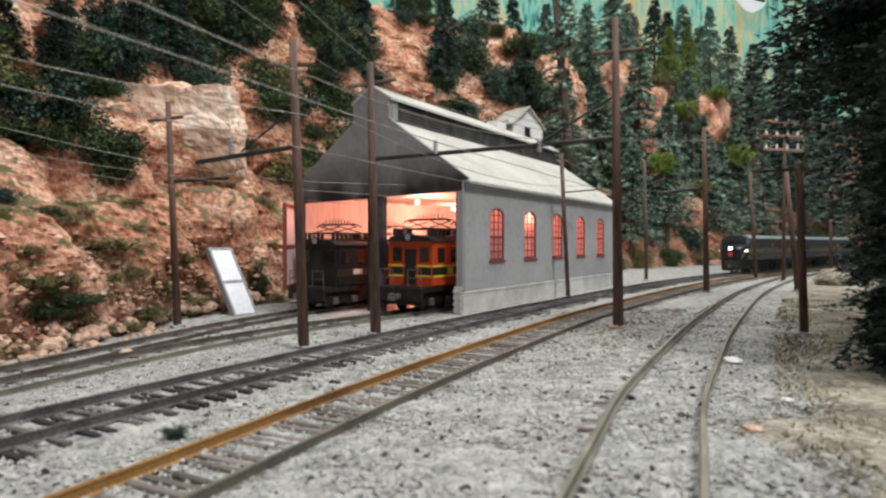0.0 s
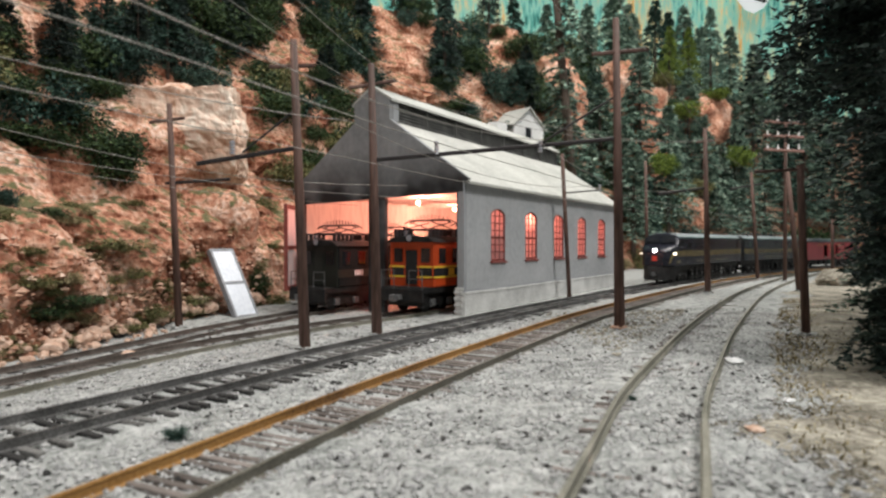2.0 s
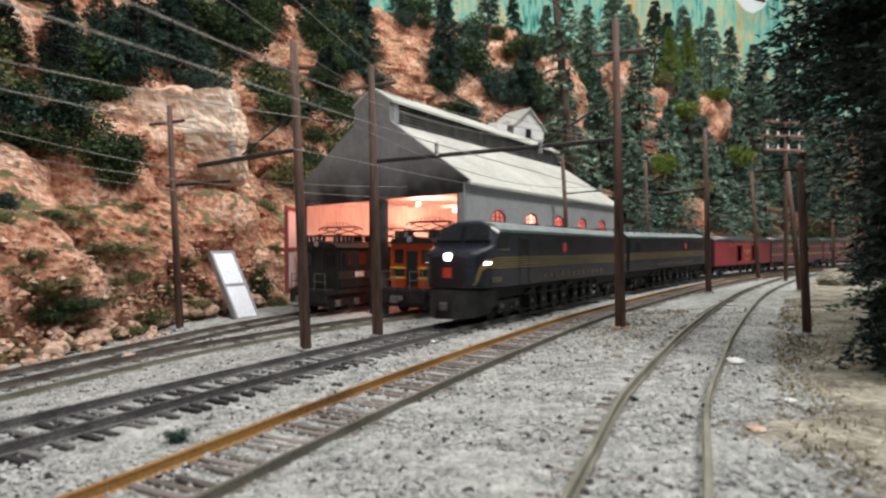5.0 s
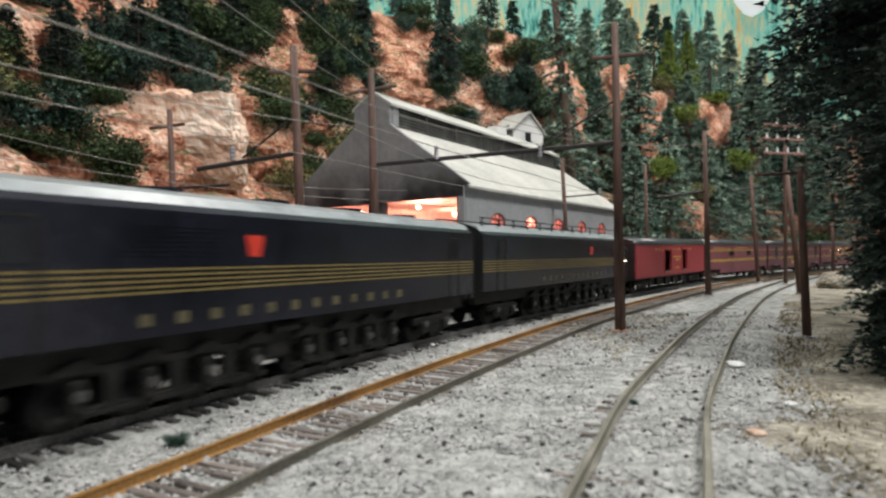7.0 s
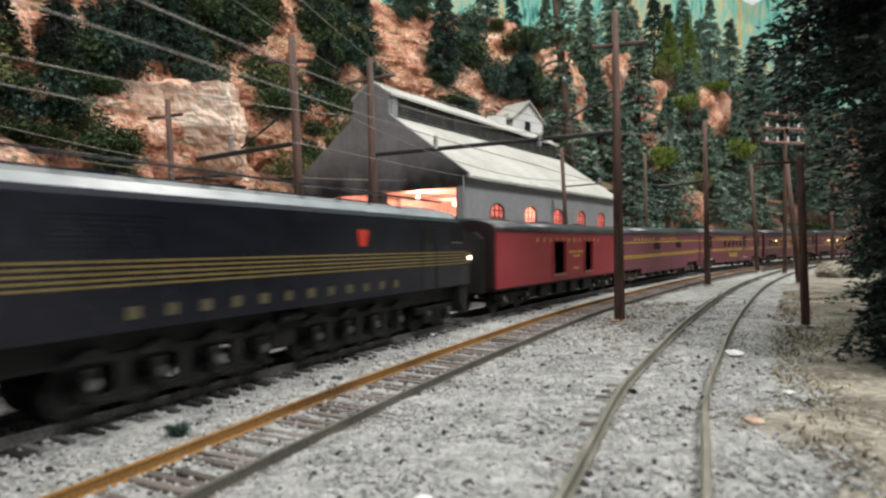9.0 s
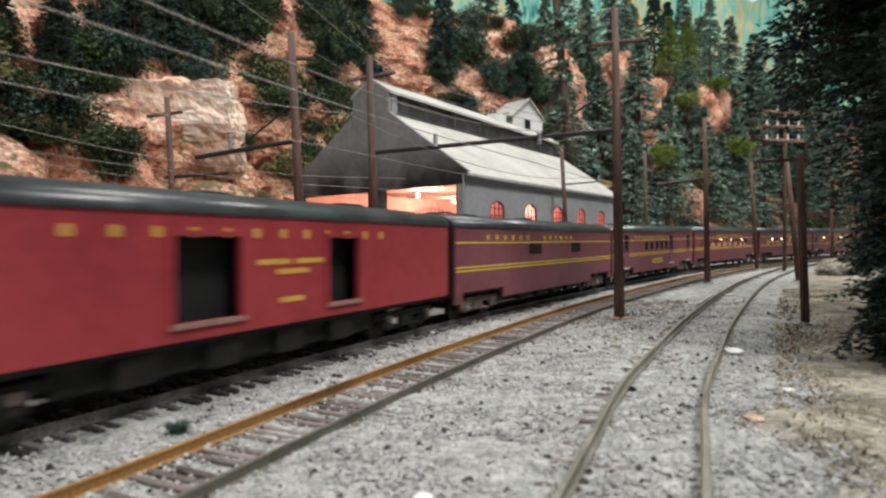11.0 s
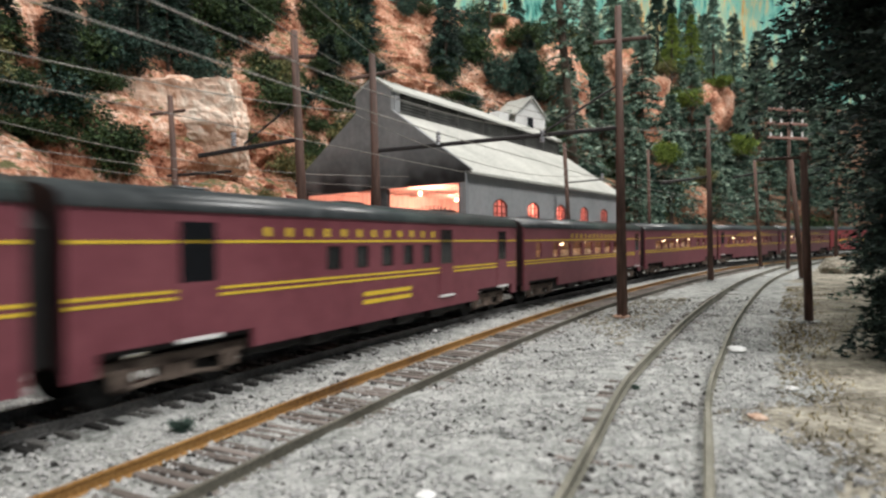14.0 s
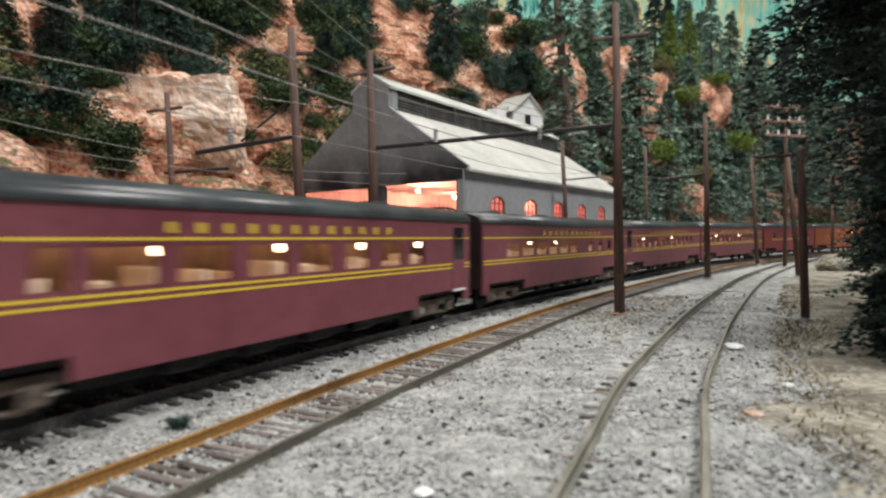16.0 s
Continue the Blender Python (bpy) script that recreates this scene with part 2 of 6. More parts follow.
M["tuscan"] = mat("maroon_car_paint", [(0.158, 0.044, 0.057), (0.194, 0.057, 0.073), (0.228, 0.072, 0.089)], 0.4, scale=0.3, fine=3, bump=0.03)
M["red"] = mat("oxide_red_car_paint", [(0.25, 0.028, 0.035), (0.31, 0.037, 0.044), (0.35, 0.046, 0.053)], 0.45, scale=0.3, fine=3, bump=0.03)
M["orange_car"] = mat("orange_car_paint", tone((0.42, 0.10, 0.03), 0.1), 0.45)
# black lifted to blue-grey to paint in the ceiling lamp's sheen
M["car_roof"] = mat("black_roof_with_sheen", [(0.022, 0.027, 0.029), (0.042, 0.048, 0.051), (0.07, 0.078, 0.08)], 0.30, scale=0.5, fine=3, bump=0.04)
M["car_end"] = mat("near_black_maroon", tone((0.025, 0.012, 0.012), 0.3), 0.6)
M["yellow"] = mat("yellow_stripe_paint", tone((0.76, 0.54, 0.05), 0.1), 0.45)
M["truck"] = mat("rusty_truck_casting", [(0.05, 0.035, 0.03), (0.14, 0.105, 0.085), (0.25, 0.20, 0.165)], 0.75, 0.1, scale=3)
M["dark_glass"] = mat("dark_window_glass", tone((0.012, 0.013, 0.015)), 0.12, bump=0, spec=0.6)
M["cream"] = mat("cream_interior", [(0.50, 0.36, 0.27), (0.70, 0.55, 0.42), (0.8, 0.68, 0.55)], 0.8, scale=1.5)
M["panelling"] = mat("dark_wood_panelling", [(0.10, 0.05, 0.03), (0.24, 0.13, 0.08), (0.36, 0.22, 0.15)], 0.6, scale=0.7, fine=4, stretch=(1, 1, 0.3))
M["lamp_warm"] = mat("lit_warm_bulb", tone((0.9, 0.8, 0.6)), 0.5, bump=0, glow=((1.0, 0.80, 0.50), 9.0))
M["coach_light"] = mat("lit_coach_ceiling", tone((0.9, 0.8, 0.6)), 0.5, bump=0, glow=((1.0, 0.74, 0.50), 5.0))
M["headlight"] = mat("lit_headlight", tone((0.9, 0.9, 0.9)), 0.5, bump=0, glow=((1.0, 0.93, 0.92), 16.0))
M["marker"] = mat("lit_marker_light", tone((0.9, 0.9, 0.8)), 0.5, bump=0, glow=((1.0, 0.80, 0.62), 7.0))
M["bulb"] = mat("lit_shed_bulb", tone((0.9, 0.7, 0.5)), 0.5, bump=0, glow=((1.0, 0.62, 0.36), 12.0))
M["loco_orange"] = mat("orange_loco_paint", tone((0.48, 0.06, 0.012), 0.15), 0.45, scale=0.5)
M["loco_green"] = mat("green_boxcab_paint", [(0.006, 0.009, 0.007), (0.012, 0.016, 0.012), (0.022, 0.027, 0.02)], 0.5, scale=0.5)
M["boxcab_side"] = mat("near_black_boxcab_side", tone((0.008, 0.010, 0.010), 0.2), 0.85, scale=0.5, spec=0.15)
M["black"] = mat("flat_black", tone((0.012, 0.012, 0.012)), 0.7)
M["white"] = mat("white_paint", tone((0.75, 0.75, 0.74), 0.08), 0.5)


def glass(name, colour, rough, clear=1.0):
    m = bpy.data.materials.new(name)
    m.use_nodes = True
    b = m.node_tree.nodes["Principled BSDF"]
    b.inputs["Base Color"].default_value = (*colour, 1)
    b.inputs["Roughness"].default_value, b.inputs["Transmission Weight"].default_value, b.inputs["IOR"].default_value = rough, clear, 1.06
    return m


# reddish tint of the hazy glass stands for the glow from inside
M["pane"] = glass("hazy_pane_tinted_as_lit", (0.84, 0.47, 0.44), 0.42, 0.72)
M["coach_pane"] = glass("coach_window_pane", (0.96, 0.94, 0.9), 0.02)


def soot_and_shade_wall():
    """Grey sheet wall, base colour darkened for shade, with a sooty stain above the door openings."""
    m = mat("sooty_shaded_sheet_wall", [(0.19, 0.195, 0.20), (0.24, 0.245, 0.25), (0.29, 0.295, 0.30)], 0.65, scale=0.35, fine=3, bump=0.05)
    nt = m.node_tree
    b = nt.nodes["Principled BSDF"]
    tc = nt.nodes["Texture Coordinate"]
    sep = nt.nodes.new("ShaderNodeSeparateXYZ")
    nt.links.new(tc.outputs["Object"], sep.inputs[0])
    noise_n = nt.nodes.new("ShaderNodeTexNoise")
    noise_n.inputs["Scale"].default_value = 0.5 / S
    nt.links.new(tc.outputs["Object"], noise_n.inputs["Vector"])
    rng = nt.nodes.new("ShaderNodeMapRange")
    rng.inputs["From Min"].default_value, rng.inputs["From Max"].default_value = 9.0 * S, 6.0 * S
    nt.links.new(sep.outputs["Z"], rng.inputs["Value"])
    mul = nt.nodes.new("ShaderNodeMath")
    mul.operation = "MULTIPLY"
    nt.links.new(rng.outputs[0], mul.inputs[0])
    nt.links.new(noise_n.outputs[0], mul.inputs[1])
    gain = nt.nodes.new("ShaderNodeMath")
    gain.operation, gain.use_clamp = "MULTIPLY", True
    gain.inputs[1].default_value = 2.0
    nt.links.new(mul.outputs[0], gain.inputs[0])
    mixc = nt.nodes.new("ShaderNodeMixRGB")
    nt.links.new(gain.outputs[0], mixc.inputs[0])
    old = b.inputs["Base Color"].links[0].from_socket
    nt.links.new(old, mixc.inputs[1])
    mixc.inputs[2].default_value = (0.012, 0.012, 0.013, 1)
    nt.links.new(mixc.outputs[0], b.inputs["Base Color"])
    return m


M["white_glow"] = mat("glowing_white_patch", [(0.72, 0.76, 0.76), (0.85, 0.87, 0.86), (0.92, 0.92, 0.9)], 0.9, scale=0.05, fine=0.4, bump=0, glow=((0.9, 0.95, 0.93), 0.45))
M["wall_front"] = soot_and_shade_wall()


def rock_mat():
    """Layered orange rock, mottled from dark to cream by noise, mossy where it is flat."""
    m = mat("orange_cliff_rock", [(0.11, 0.036, 0.022), (0.34, 0.135, 0.08), (0.53, 0.265, 0.17), (0.67, 0.43, 0.32), (0.82, 0.64, 0.53)], 0.95, scale=0.30, fine=3.4, bump=1.0, detail=14, contrast=(0.35, 0.66), stretch=(1, 1, 0.9), deep=0.65)
    nt = m.node_tree
    b = nt.nodes["Principled BSDF"]
    geo = nt.nodes.new("ShaderNodeNewGeometry")
    sep = nt.nodes.new("ShaderNodeSeparateXYZ")
    nt.links.new(geo.outputs["Normal"], sep.inputs[0])
    tc = nt.nodes["Texture Coordinate"]
    nz = nt.nodes.new("ShaderNodeTexNoise")
    nz.inputs["Scale"].default_value, nz.inputs["Detail"].default_value = 1.9 / S, 12
    nt.links.new(tc.outputs["Object"], nz.inputs["Vector"])
    ad = nt.nodes.new("ShaderNodeMath")
    ad.operation = "MULTIPLY_ADD"
    nt.links.new(sep.outputs["Z"], ad.inputs[0])
    ad.inputs[1].default_value = 0.30
    nt.links.new(nz.outputs[0], ad.inputs[2])
    rp = nt.nodes.new("ShaderNodeValToRGB")
    rp.color_ramp.elements[0].position, rp.color_ramp.elements[1].position = 0.68, 0.80
    nt.links.new(ad.outputs[0], rp.inputs[0])
    mixc = nt.nodes.new("ShaderNodeMixRGB")
    nt.links.new(rp.outputs[0], mixc.inputs[0])
    old = b.inputs["Base Color"].links[0].from_socket
    nt.links.new(old, mixc.inputs[1])
    mixc.inputs[2].default_value = (0.12, 0.115, 0.05, 1)
    nt.links.new(mixc.outputs[0], b.inputs["Base Color"])
    return m


M["rock"] = rock_mat()
M["pale_rock"] = mat("pale_cream_rock", [(0.34, 0.14, 0.08), (0.60, 0.36, 0.25), (0.76, 0.57, 0.45), (0.86, 0.75, 0.64)], 0.95, scale=0.25, fine=2.4, bump=0.7, detail=14, contrast=(0.30, 0.64), deep=0.4)

# ---- tracks in plan ----
MAIN = spline([(-60.6, -82.42), (-36.36, -41.21), (-21.41, -15.92), (-16.48, -7.51), (-11.95, 0.84), (-7.21, 10.07), (-2.79, 18.72), (3.07, 28.85), (9.04, 38.14), (12.9, 43.7), (18.2, 50.7), (25.5, 59.5), (37.5, 71.9), (56.6, 89.0), (80.0, 106.0), (120.0, 128.0), (180.0, 150.0), (260.0, 170.0), (340.0, 180.0)])
NEAR = spline([(-7.5, 0.5), (-5.4, 5), (-3.9, 7.94), (-2.4, 11.05), (0.6, 16.85), (2.75, 20.7), (6.5, 27.1), (9.7, 32), (14.9, 39.6),
               (20.6, 47.5), (28.1, 57), (40.1, 69.3), (59, 86.3), (82, 103)])
SIDING = spline([(0.2, 2), (1.3, 4.8), (2.17, 6.81), (3.1, 8.95), (4.2, 11.45), (5.75, 14.4), (7.85, 18.27), (11.5, 24.6), (19.6, 38.0),
                 (28.9, 51.6), (37.6, 63.2), (45.5, 72.5)])
# the engine shed: front right corner, direction along the front and along the side
SHED, FRONT, DEPTH = Vector((1.06, 31.17)), Vector((-0.8287, 0.5597)), Vector((0.5597, 0.8287))


def shed_xy(s, v):
    return SHED + FRONT * s + DEPTH * v


SHED_A = spline([(-14.6, 9.5), (-13.6, 15), (-12.5, 20.7), (-11.9, 23.9), (-10.9, 27.8), (-9.4, 31.4), (-8.0, 34.0), tuple(shed_xy(9.0, 0)), tuple(shed_xy(9.0, 10)), tuple(shed_xy(9.0, 22))])
SHED_B = spline([(-12.4, 13), (-10.4, 19.6), (-8.6, 23.7), (-7.0, 26.2), (-5.0, 28.5), (-3.1, 30.4), tuple(shed_xy(2.9, 0)), tuple(shed_xy(2.9, 10)), tuple(shed_xy(2.9, 22))])
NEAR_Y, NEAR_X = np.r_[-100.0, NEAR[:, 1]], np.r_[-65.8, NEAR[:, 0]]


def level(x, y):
    """Ground height, sloped towards the cliff's side to fit the camera's view."""
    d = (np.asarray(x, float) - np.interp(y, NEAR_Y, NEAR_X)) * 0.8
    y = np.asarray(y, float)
    bed = np.clip(-d / 4.1, 0, 1) * np.clip((d + 6.3) / 1.2, 0, 1)  # bank under the main line, raised to fit the camera's view
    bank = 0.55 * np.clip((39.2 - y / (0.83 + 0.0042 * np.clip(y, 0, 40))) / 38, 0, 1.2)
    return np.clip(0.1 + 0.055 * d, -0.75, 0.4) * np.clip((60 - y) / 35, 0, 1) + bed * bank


def lev(x, y):
    return float(level(x, y))


def wobble(x, y, z, size):
    return noise.fractal((x / size, y / size, z / size), 1.0, 2.0, 4)


# ---- ground ----
def build_ground():
    xs = np.r_[np.linspace(-420, -40, 12), np.arange(-36, -14, 1.0), np.arange(-14, 18, 0.3), np.arange(18, 48, 1.0), np.linspace(50, 520, 20)]
    ys = np.r_[np.linspace(-420, -20, 10), np.arange(-15, 3, 1.5), np.arange(3, 34, 0.3), np.arange(34, 90, 1.2), np.linspace(92, 620, 22)]
    gx, gy = np.meshgrid(xs, ys)
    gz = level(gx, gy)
    nz = np.array([0.05 * wobble(x, y, 0, 1.6) + 0.028 * noise.noise((x * 2.3, y * 2.3, 1)) for x, y in zip(gx.ravel(), gy.ravel())])
    v = np.c_[gx.ravel(), gy.ravel(), gz.ravel() + nz - 0.03]
    nx = len(xs)
    faces = [(j * nx + i, j * nx + i + 1, (j + 1) * nx + i + 1, (j + 1) * nx + i) for j in range(len(ys) - 1) for i in range(nx - 1)]
    ob = raw("ground", v, faces, M["ballast"], smooth=True)
    tagged(ob, "grey ballast and cinder ground of the railway yard", "ground", kind="structure")


build_ground()


def stone_shapes(n, r_lo, r_hi, rng):
    """Loose octahedral stones: triangles (n * 8, 3, 3) round the origin, before placing."""
    d = np.array([(1, 0, 0), (0, 1, 0), (-1, 0, 0), (0, -1, 0), (0, 0, 1), (0, 0, -1)], float)
    f = np.array([(0, 1, 4), (1, 2, 4), (2, 3, 4), (3, 0, 4), (1, 0, 5), (2, 1, 5), (3, 2, 5), (0, 3, 5)])
    a = rng.uniform(0, 2 * np.pi, n)
    r = r_lo + (r_hi - r_lo) * rng.random(n) ** 2
    pts = d[None] * (r[:, None, None] * rng.uniform(0.6, 1.25, (n, 6, 1)))
    c, s = np.cos(a), np.sin(a)
    x = pts[..., 0] * c[:, None] - pts[..., 1] * s[:, None]
    y = pts[..., 0] * s[:, None] + pts[..., 1] * c[:, None]
    pts = np.stack([x, y, pts[..., 2] * 0.7], -1)
    return pts[:, f].reshape(n, 8, 3, 3)


def clear_of(x, y, lines, gap):
    keep = np.ones(len(x), bool)
    for c in lines:
        near = c[(c[:, 1] > -2) & (c[:, 1] < 60)][::2]
        d = np.min(np.hypot(x[:, None] - near[None, :, 0], y[:, None] - near[None, :, 1]), axis=1)
        keep &= d > gap
    return keep


def scatter(name, n, area, r_lo, r_hi, material, label, category, seed, sink=0.0, lines=(), gap=0.0, dense=1.0):
    rng = np.random.default_rng(seed)
    x0, x1, y0, y1 = area
    y = y0 + (y1 - y0) * rng.random(n) ** dense
    x = rng.uniform(x0, x1, n)
    k = np.abs(x) < 0.85 * y + 3
    x, y = x[k], y[k]
    if lines:
        k = np.concatenate([clear_of(a, b, lines, gap) for a, b in zip(np.array_split(x, 30), np.array_split(y, 30))])
        x, y = x[k], y[k]
    t = stone_shapes(len(x), r_lo, r_hi, rng)
    t += np.stack([x, y, level(x, y) - sink], -1)[:, None, None, :]
    ob = tris(name, t, material)
    return tagged(ob, label, category, kind="stuff")


scatter("ballast_stones", 78000, (-15, 17, 4, 28), 0.016, 0.068, M["stones"], "loose grey ballast stones over the yard", "gravel", 3, 0.012, (NEAR, MAIN), 0.0, 1.7)
scatter("cinders", 3200, (-14, 16, 4, 30), 0.03, 0.10, M["tie_dark"], "dark cinders scattered in the ballast", "cinders", 4, 0.02, (), 0, 1.4)


# ---- tracks ----
RAIL = [(-0.07, 0), (0.07, 0), (0.07, 0.02), (0.018, 0.04), (0.018, 0.15), (0.038, 0.162), (0.038, 0.2), (-0.038, 0.2), (-0.038, 0.162), (-0.018, 0.15), (-0.018, 0.04), (-0.07, 0.02)]


def rail(parent, line, side, gauge, material, label, slim=1.0):
    t, n = normals2(line)
    line = line[::2]
    n = n[::2]
    c = line + n * (side * (gauge / 2 + 0.05))
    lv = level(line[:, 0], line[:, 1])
    k = len(RAIL)
    prof = np.array(RAIL) * np.array([slim, 1.0])
    v = np.concatenate([np.c_[c[i][0] + n[i][0] * prof[:, 0], c[i][1] + n[i][1] * prof[:, 0], np.full(k, lv[i]) + prof[:, 1]] for i in range(len(c))])
    f = [(i * k + j, i * k + (j + 1) % k, (i + 1) * k + (j + 1) % k, (i + 1) * k + j) for i in range(len(c) - 1) for j in range(k)]
    f += [tuple(range(k))[::-1], tuple(range((len(c) - 1) * k, len(c) * k))]
    return raw("rail", v, f, material, parent, label)


def track(label, line, gauge, mats, labels, tie_material, tie_top, spacing=0.43, y_end=62, tie_len=2.5, seed=1, skip=0.0, slim=1.0):
    root = empty("railway_track")
    tagged(root, label, "railway track", "tracks of the yard")
    rail(root, line, -1, gauge, mats[0], labels[0], slim)
    rail(root, line, 1, gauge, mats[1], labels[1], slim)
    bm = bmesh.new()
    box(bm, -0.07, 0.07, -tie_len / 2, tie_len / 2, -0.15, 0, bevel=0.015)
    me = mesh_of("tie", bm, tie_material)
    rng = np.random.default_rng(seed)
    t, n = normals2(line)
    d = 0.0
    made = 0
    i = 0
    while d < len(line) * 0.25 - 1 and made < 260:
        i = int(d / 0.25)
        if line[i][1] > y_end:
            break
        if line[i][1] > 2 and rng.random() > skip:
            a = math.degrees(math.atan2(t[i][1], t[i][0])) + rng.uniform(-1.5, 1.5)
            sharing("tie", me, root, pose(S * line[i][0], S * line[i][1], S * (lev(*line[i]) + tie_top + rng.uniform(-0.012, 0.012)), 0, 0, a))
            made += 1
        d += spacing * rng.uniform(0.94, 1.06)
    return root


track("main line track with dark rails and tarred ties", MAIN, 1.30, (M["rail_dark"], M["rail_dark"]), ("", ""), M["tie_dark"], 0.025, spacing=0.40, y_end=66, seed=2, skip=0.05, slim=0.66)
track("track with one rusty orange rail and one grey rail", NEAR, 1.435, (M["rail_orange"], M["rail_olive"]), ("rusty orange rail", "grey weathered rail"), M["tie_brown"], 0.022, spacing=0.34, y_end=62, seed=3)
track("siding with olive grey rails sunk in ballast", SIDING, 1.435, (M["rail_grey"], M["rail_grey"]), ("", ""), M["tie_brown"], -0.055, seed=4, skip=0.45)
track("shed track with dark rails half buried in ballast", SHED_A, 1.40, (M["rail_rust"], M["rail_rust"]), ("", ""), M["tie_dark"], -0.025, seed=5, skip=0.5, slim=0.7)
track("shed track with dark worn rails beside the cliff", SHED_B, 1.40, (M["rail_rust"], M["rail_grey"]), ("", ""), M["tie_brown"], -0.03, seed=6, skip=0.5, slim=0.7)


# ---- engine shed ----
def slab(bm, outline, y0, y1):
    """A plate: outline of (x, z) swept along y."""
    a = [bm.verts.new((x, y0, z)) for x, z in outline]
    b = [bm.verts.new((x, y1, z)) for x, z in outline]
    n = len(outline)
    for i in range(n):
        bm.faces.new((a[i], a[(i + 1) % n], b[(i + 1) % n], b[i]))
    bm.faces.new(a[::-1])
    bm.faces.new(b)
    bmesh.ops.recalc_face_normals(bm, faces=bm.faces)
    return bm


WIN_V, WIN_W, WIN_Z0, WIN_Z1, WIN_RISE = [2.9, 7.25, 11.6, 15.95, 20.3], 1.72, 2.53, 5.18, 0.34
SW, SL, EAVE = 12.4, 24.6, 6.88


def arch(x0, x1, z, rise, n=8):
    return [(x0 + (x1 - x0) * i / n, z + rise * (1 - (2 * i / n - 1) ** 2)) for i in range(n + 1)]


def build_shed():
    root = empty("engine_shed", SHED.x, SHED.y, 0, math.degrees(math.atan2(DEPTH.y, DEPTH.x)))
    tagged(root, "two-track grey engine shed with sooty gable and roof monitor", "engine shed")
    # side wall with five arched windows
    bm = bmesh.new()
    holes = [(v, v + WIN_W) for v in WIN_V]
    zt = WIN_Z1 + WIN_RISE
    panel(bm, [0.26] + [e for w in holes for e in w] + [SL], [0.9, WIN_Z0, zt, EAVE], lambda x, z: not (WIN_Z0 < z < zt and any(a < x < b for a, b in holes)), 0, 0.22)
    part("side_wall", bm, M["wall_side"], root, "pale grey side wall")
    bm = bmesh.new()
    box(bm, -0.06, SL + 0.1, -0.13, 0.3, -0.95, 0.86)
    box(bm, -0.06, SL + 0.1, -0.16, 0.25, 0.86, 0.97)
    part("stone_base", bm, M["base"], root, "whitewashed stone base course")
    bm = bmesh.new()
    box(bm, -0.04, SL + 0.05, -0.05, 0.0, 0.97, 1.07)
    part("water_table", bm, M["trim"], root)
    bm = bmesh.new()
    box(bm, -0.03, 0.24, -0.05, 0.34, 0.97, EAVE - 0.1)
    part("corner_board", bm, M["trim"], root)
    # gable wall over the doors, with jambs and middle post
    bm = bmesh.new()
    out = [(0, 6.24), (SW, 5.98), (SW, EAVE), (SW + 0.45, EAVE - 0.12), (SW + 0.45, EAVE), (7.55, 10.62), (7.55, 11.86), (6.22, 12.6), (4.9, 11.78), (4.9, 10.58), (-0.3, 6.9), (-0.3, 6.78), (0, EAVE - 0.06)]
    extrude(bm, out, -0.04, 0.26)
    part("gable_wall", bm, M["wall_front"], root, "grey gable darkened as if shaded, stained with soot")
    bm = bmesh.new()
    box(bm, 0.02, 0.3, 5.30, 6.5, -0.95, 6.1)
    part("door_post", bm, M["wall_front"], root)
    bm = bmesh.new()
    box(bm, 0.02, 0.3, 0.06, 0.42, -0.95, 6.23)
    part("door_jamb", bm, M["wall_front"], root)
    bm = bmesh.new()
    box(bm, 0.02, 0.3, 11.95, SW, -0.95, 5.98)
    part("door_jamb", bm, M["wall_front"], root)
    bm = bmesh.new()
    box(bm, -0.1, 0.2, -0.04, 0.46, 0, 0.15, bevel=0.02)
    quoin = mesh_of("quoin", bm, M["base"])
    for i in range(9):
        sharing("quoin", quoin, root, pose(S * -0.03 * (i % 2), S * 0.05 * (i % 2), S * (-0.3 + 0.17 * i)))
    # far long wall and back wall, lined inside
    bm = bmesh.new()
    box(bm, 0.26, SL, SW - 0.2, SW, -0.95, EAVE)
    part("far_wall", bm, M["wall_side"], root)
    bm = bmesh.new()
    box(bm, 0.3, SL - 0.3, SW - 0.32, SW - 0.204, -0.9, 6.6)
    part("wall_lining", bm, M["inside"], root, "pale boarded inner wall")
    bm = bmesh.new()
    extrude(bm, [(0.3, -0.95), (SW - 0.22, -0.95), (SW - 0.22, EAVE - 0.1), (7.5, 10.3), (4.9, 10.3), (0.3, EAVE - 0.1)], SL - 0.25, SL)
    part("back_wall", bm, M["wall_side"], root)
    bm = bmesh.new()
    extrude(bm, [(4.95, 10.3), (7.5, 10.3), (7.5, 11.6), (6.22, 12.45), (4.95, 11.6)], SL - 1.2, SL - 1.0)
    part("monitor_end", bm, M["wall_side"], root)
    bm = bmesh.new()
    box(bm, SL - 0.36, SL - 0.254, 0.35, SW - 0.35, -0.9, 6.6)
    part("wall_lining", bm, M["inside"], root, "pale boarded inner wall")
    bm = bmesh.new()
    box(bm, 0.3, SL - 0.3, 0.3, SW - 0.24, 6.62, 6.7)
    part("ceiling_lining", bm, M["inside"], root)
    bm = bmesh.new()
    box(bm, 0, 0.14, 0.3, SW - 0.34, 6.46, 6.616)
    beam = mesh_of("beam", bm, M["inside"])
    for i in range(12):
        sharing("beam", beam, root, pose(S * (1.0 + 2 * i), 0, 0))
    # main roof
    bm = bmesh.new()
    extrude(bm, [(-0.42, 6.62), (4.95, 10.36), (4.95, 10.5), (-0.42, 6.76)], -0.02, SL + 0.3)
    part("roof_slope", bm, M["roof"], root, "pale sheet roof slope")
    bm = bmesh.new()
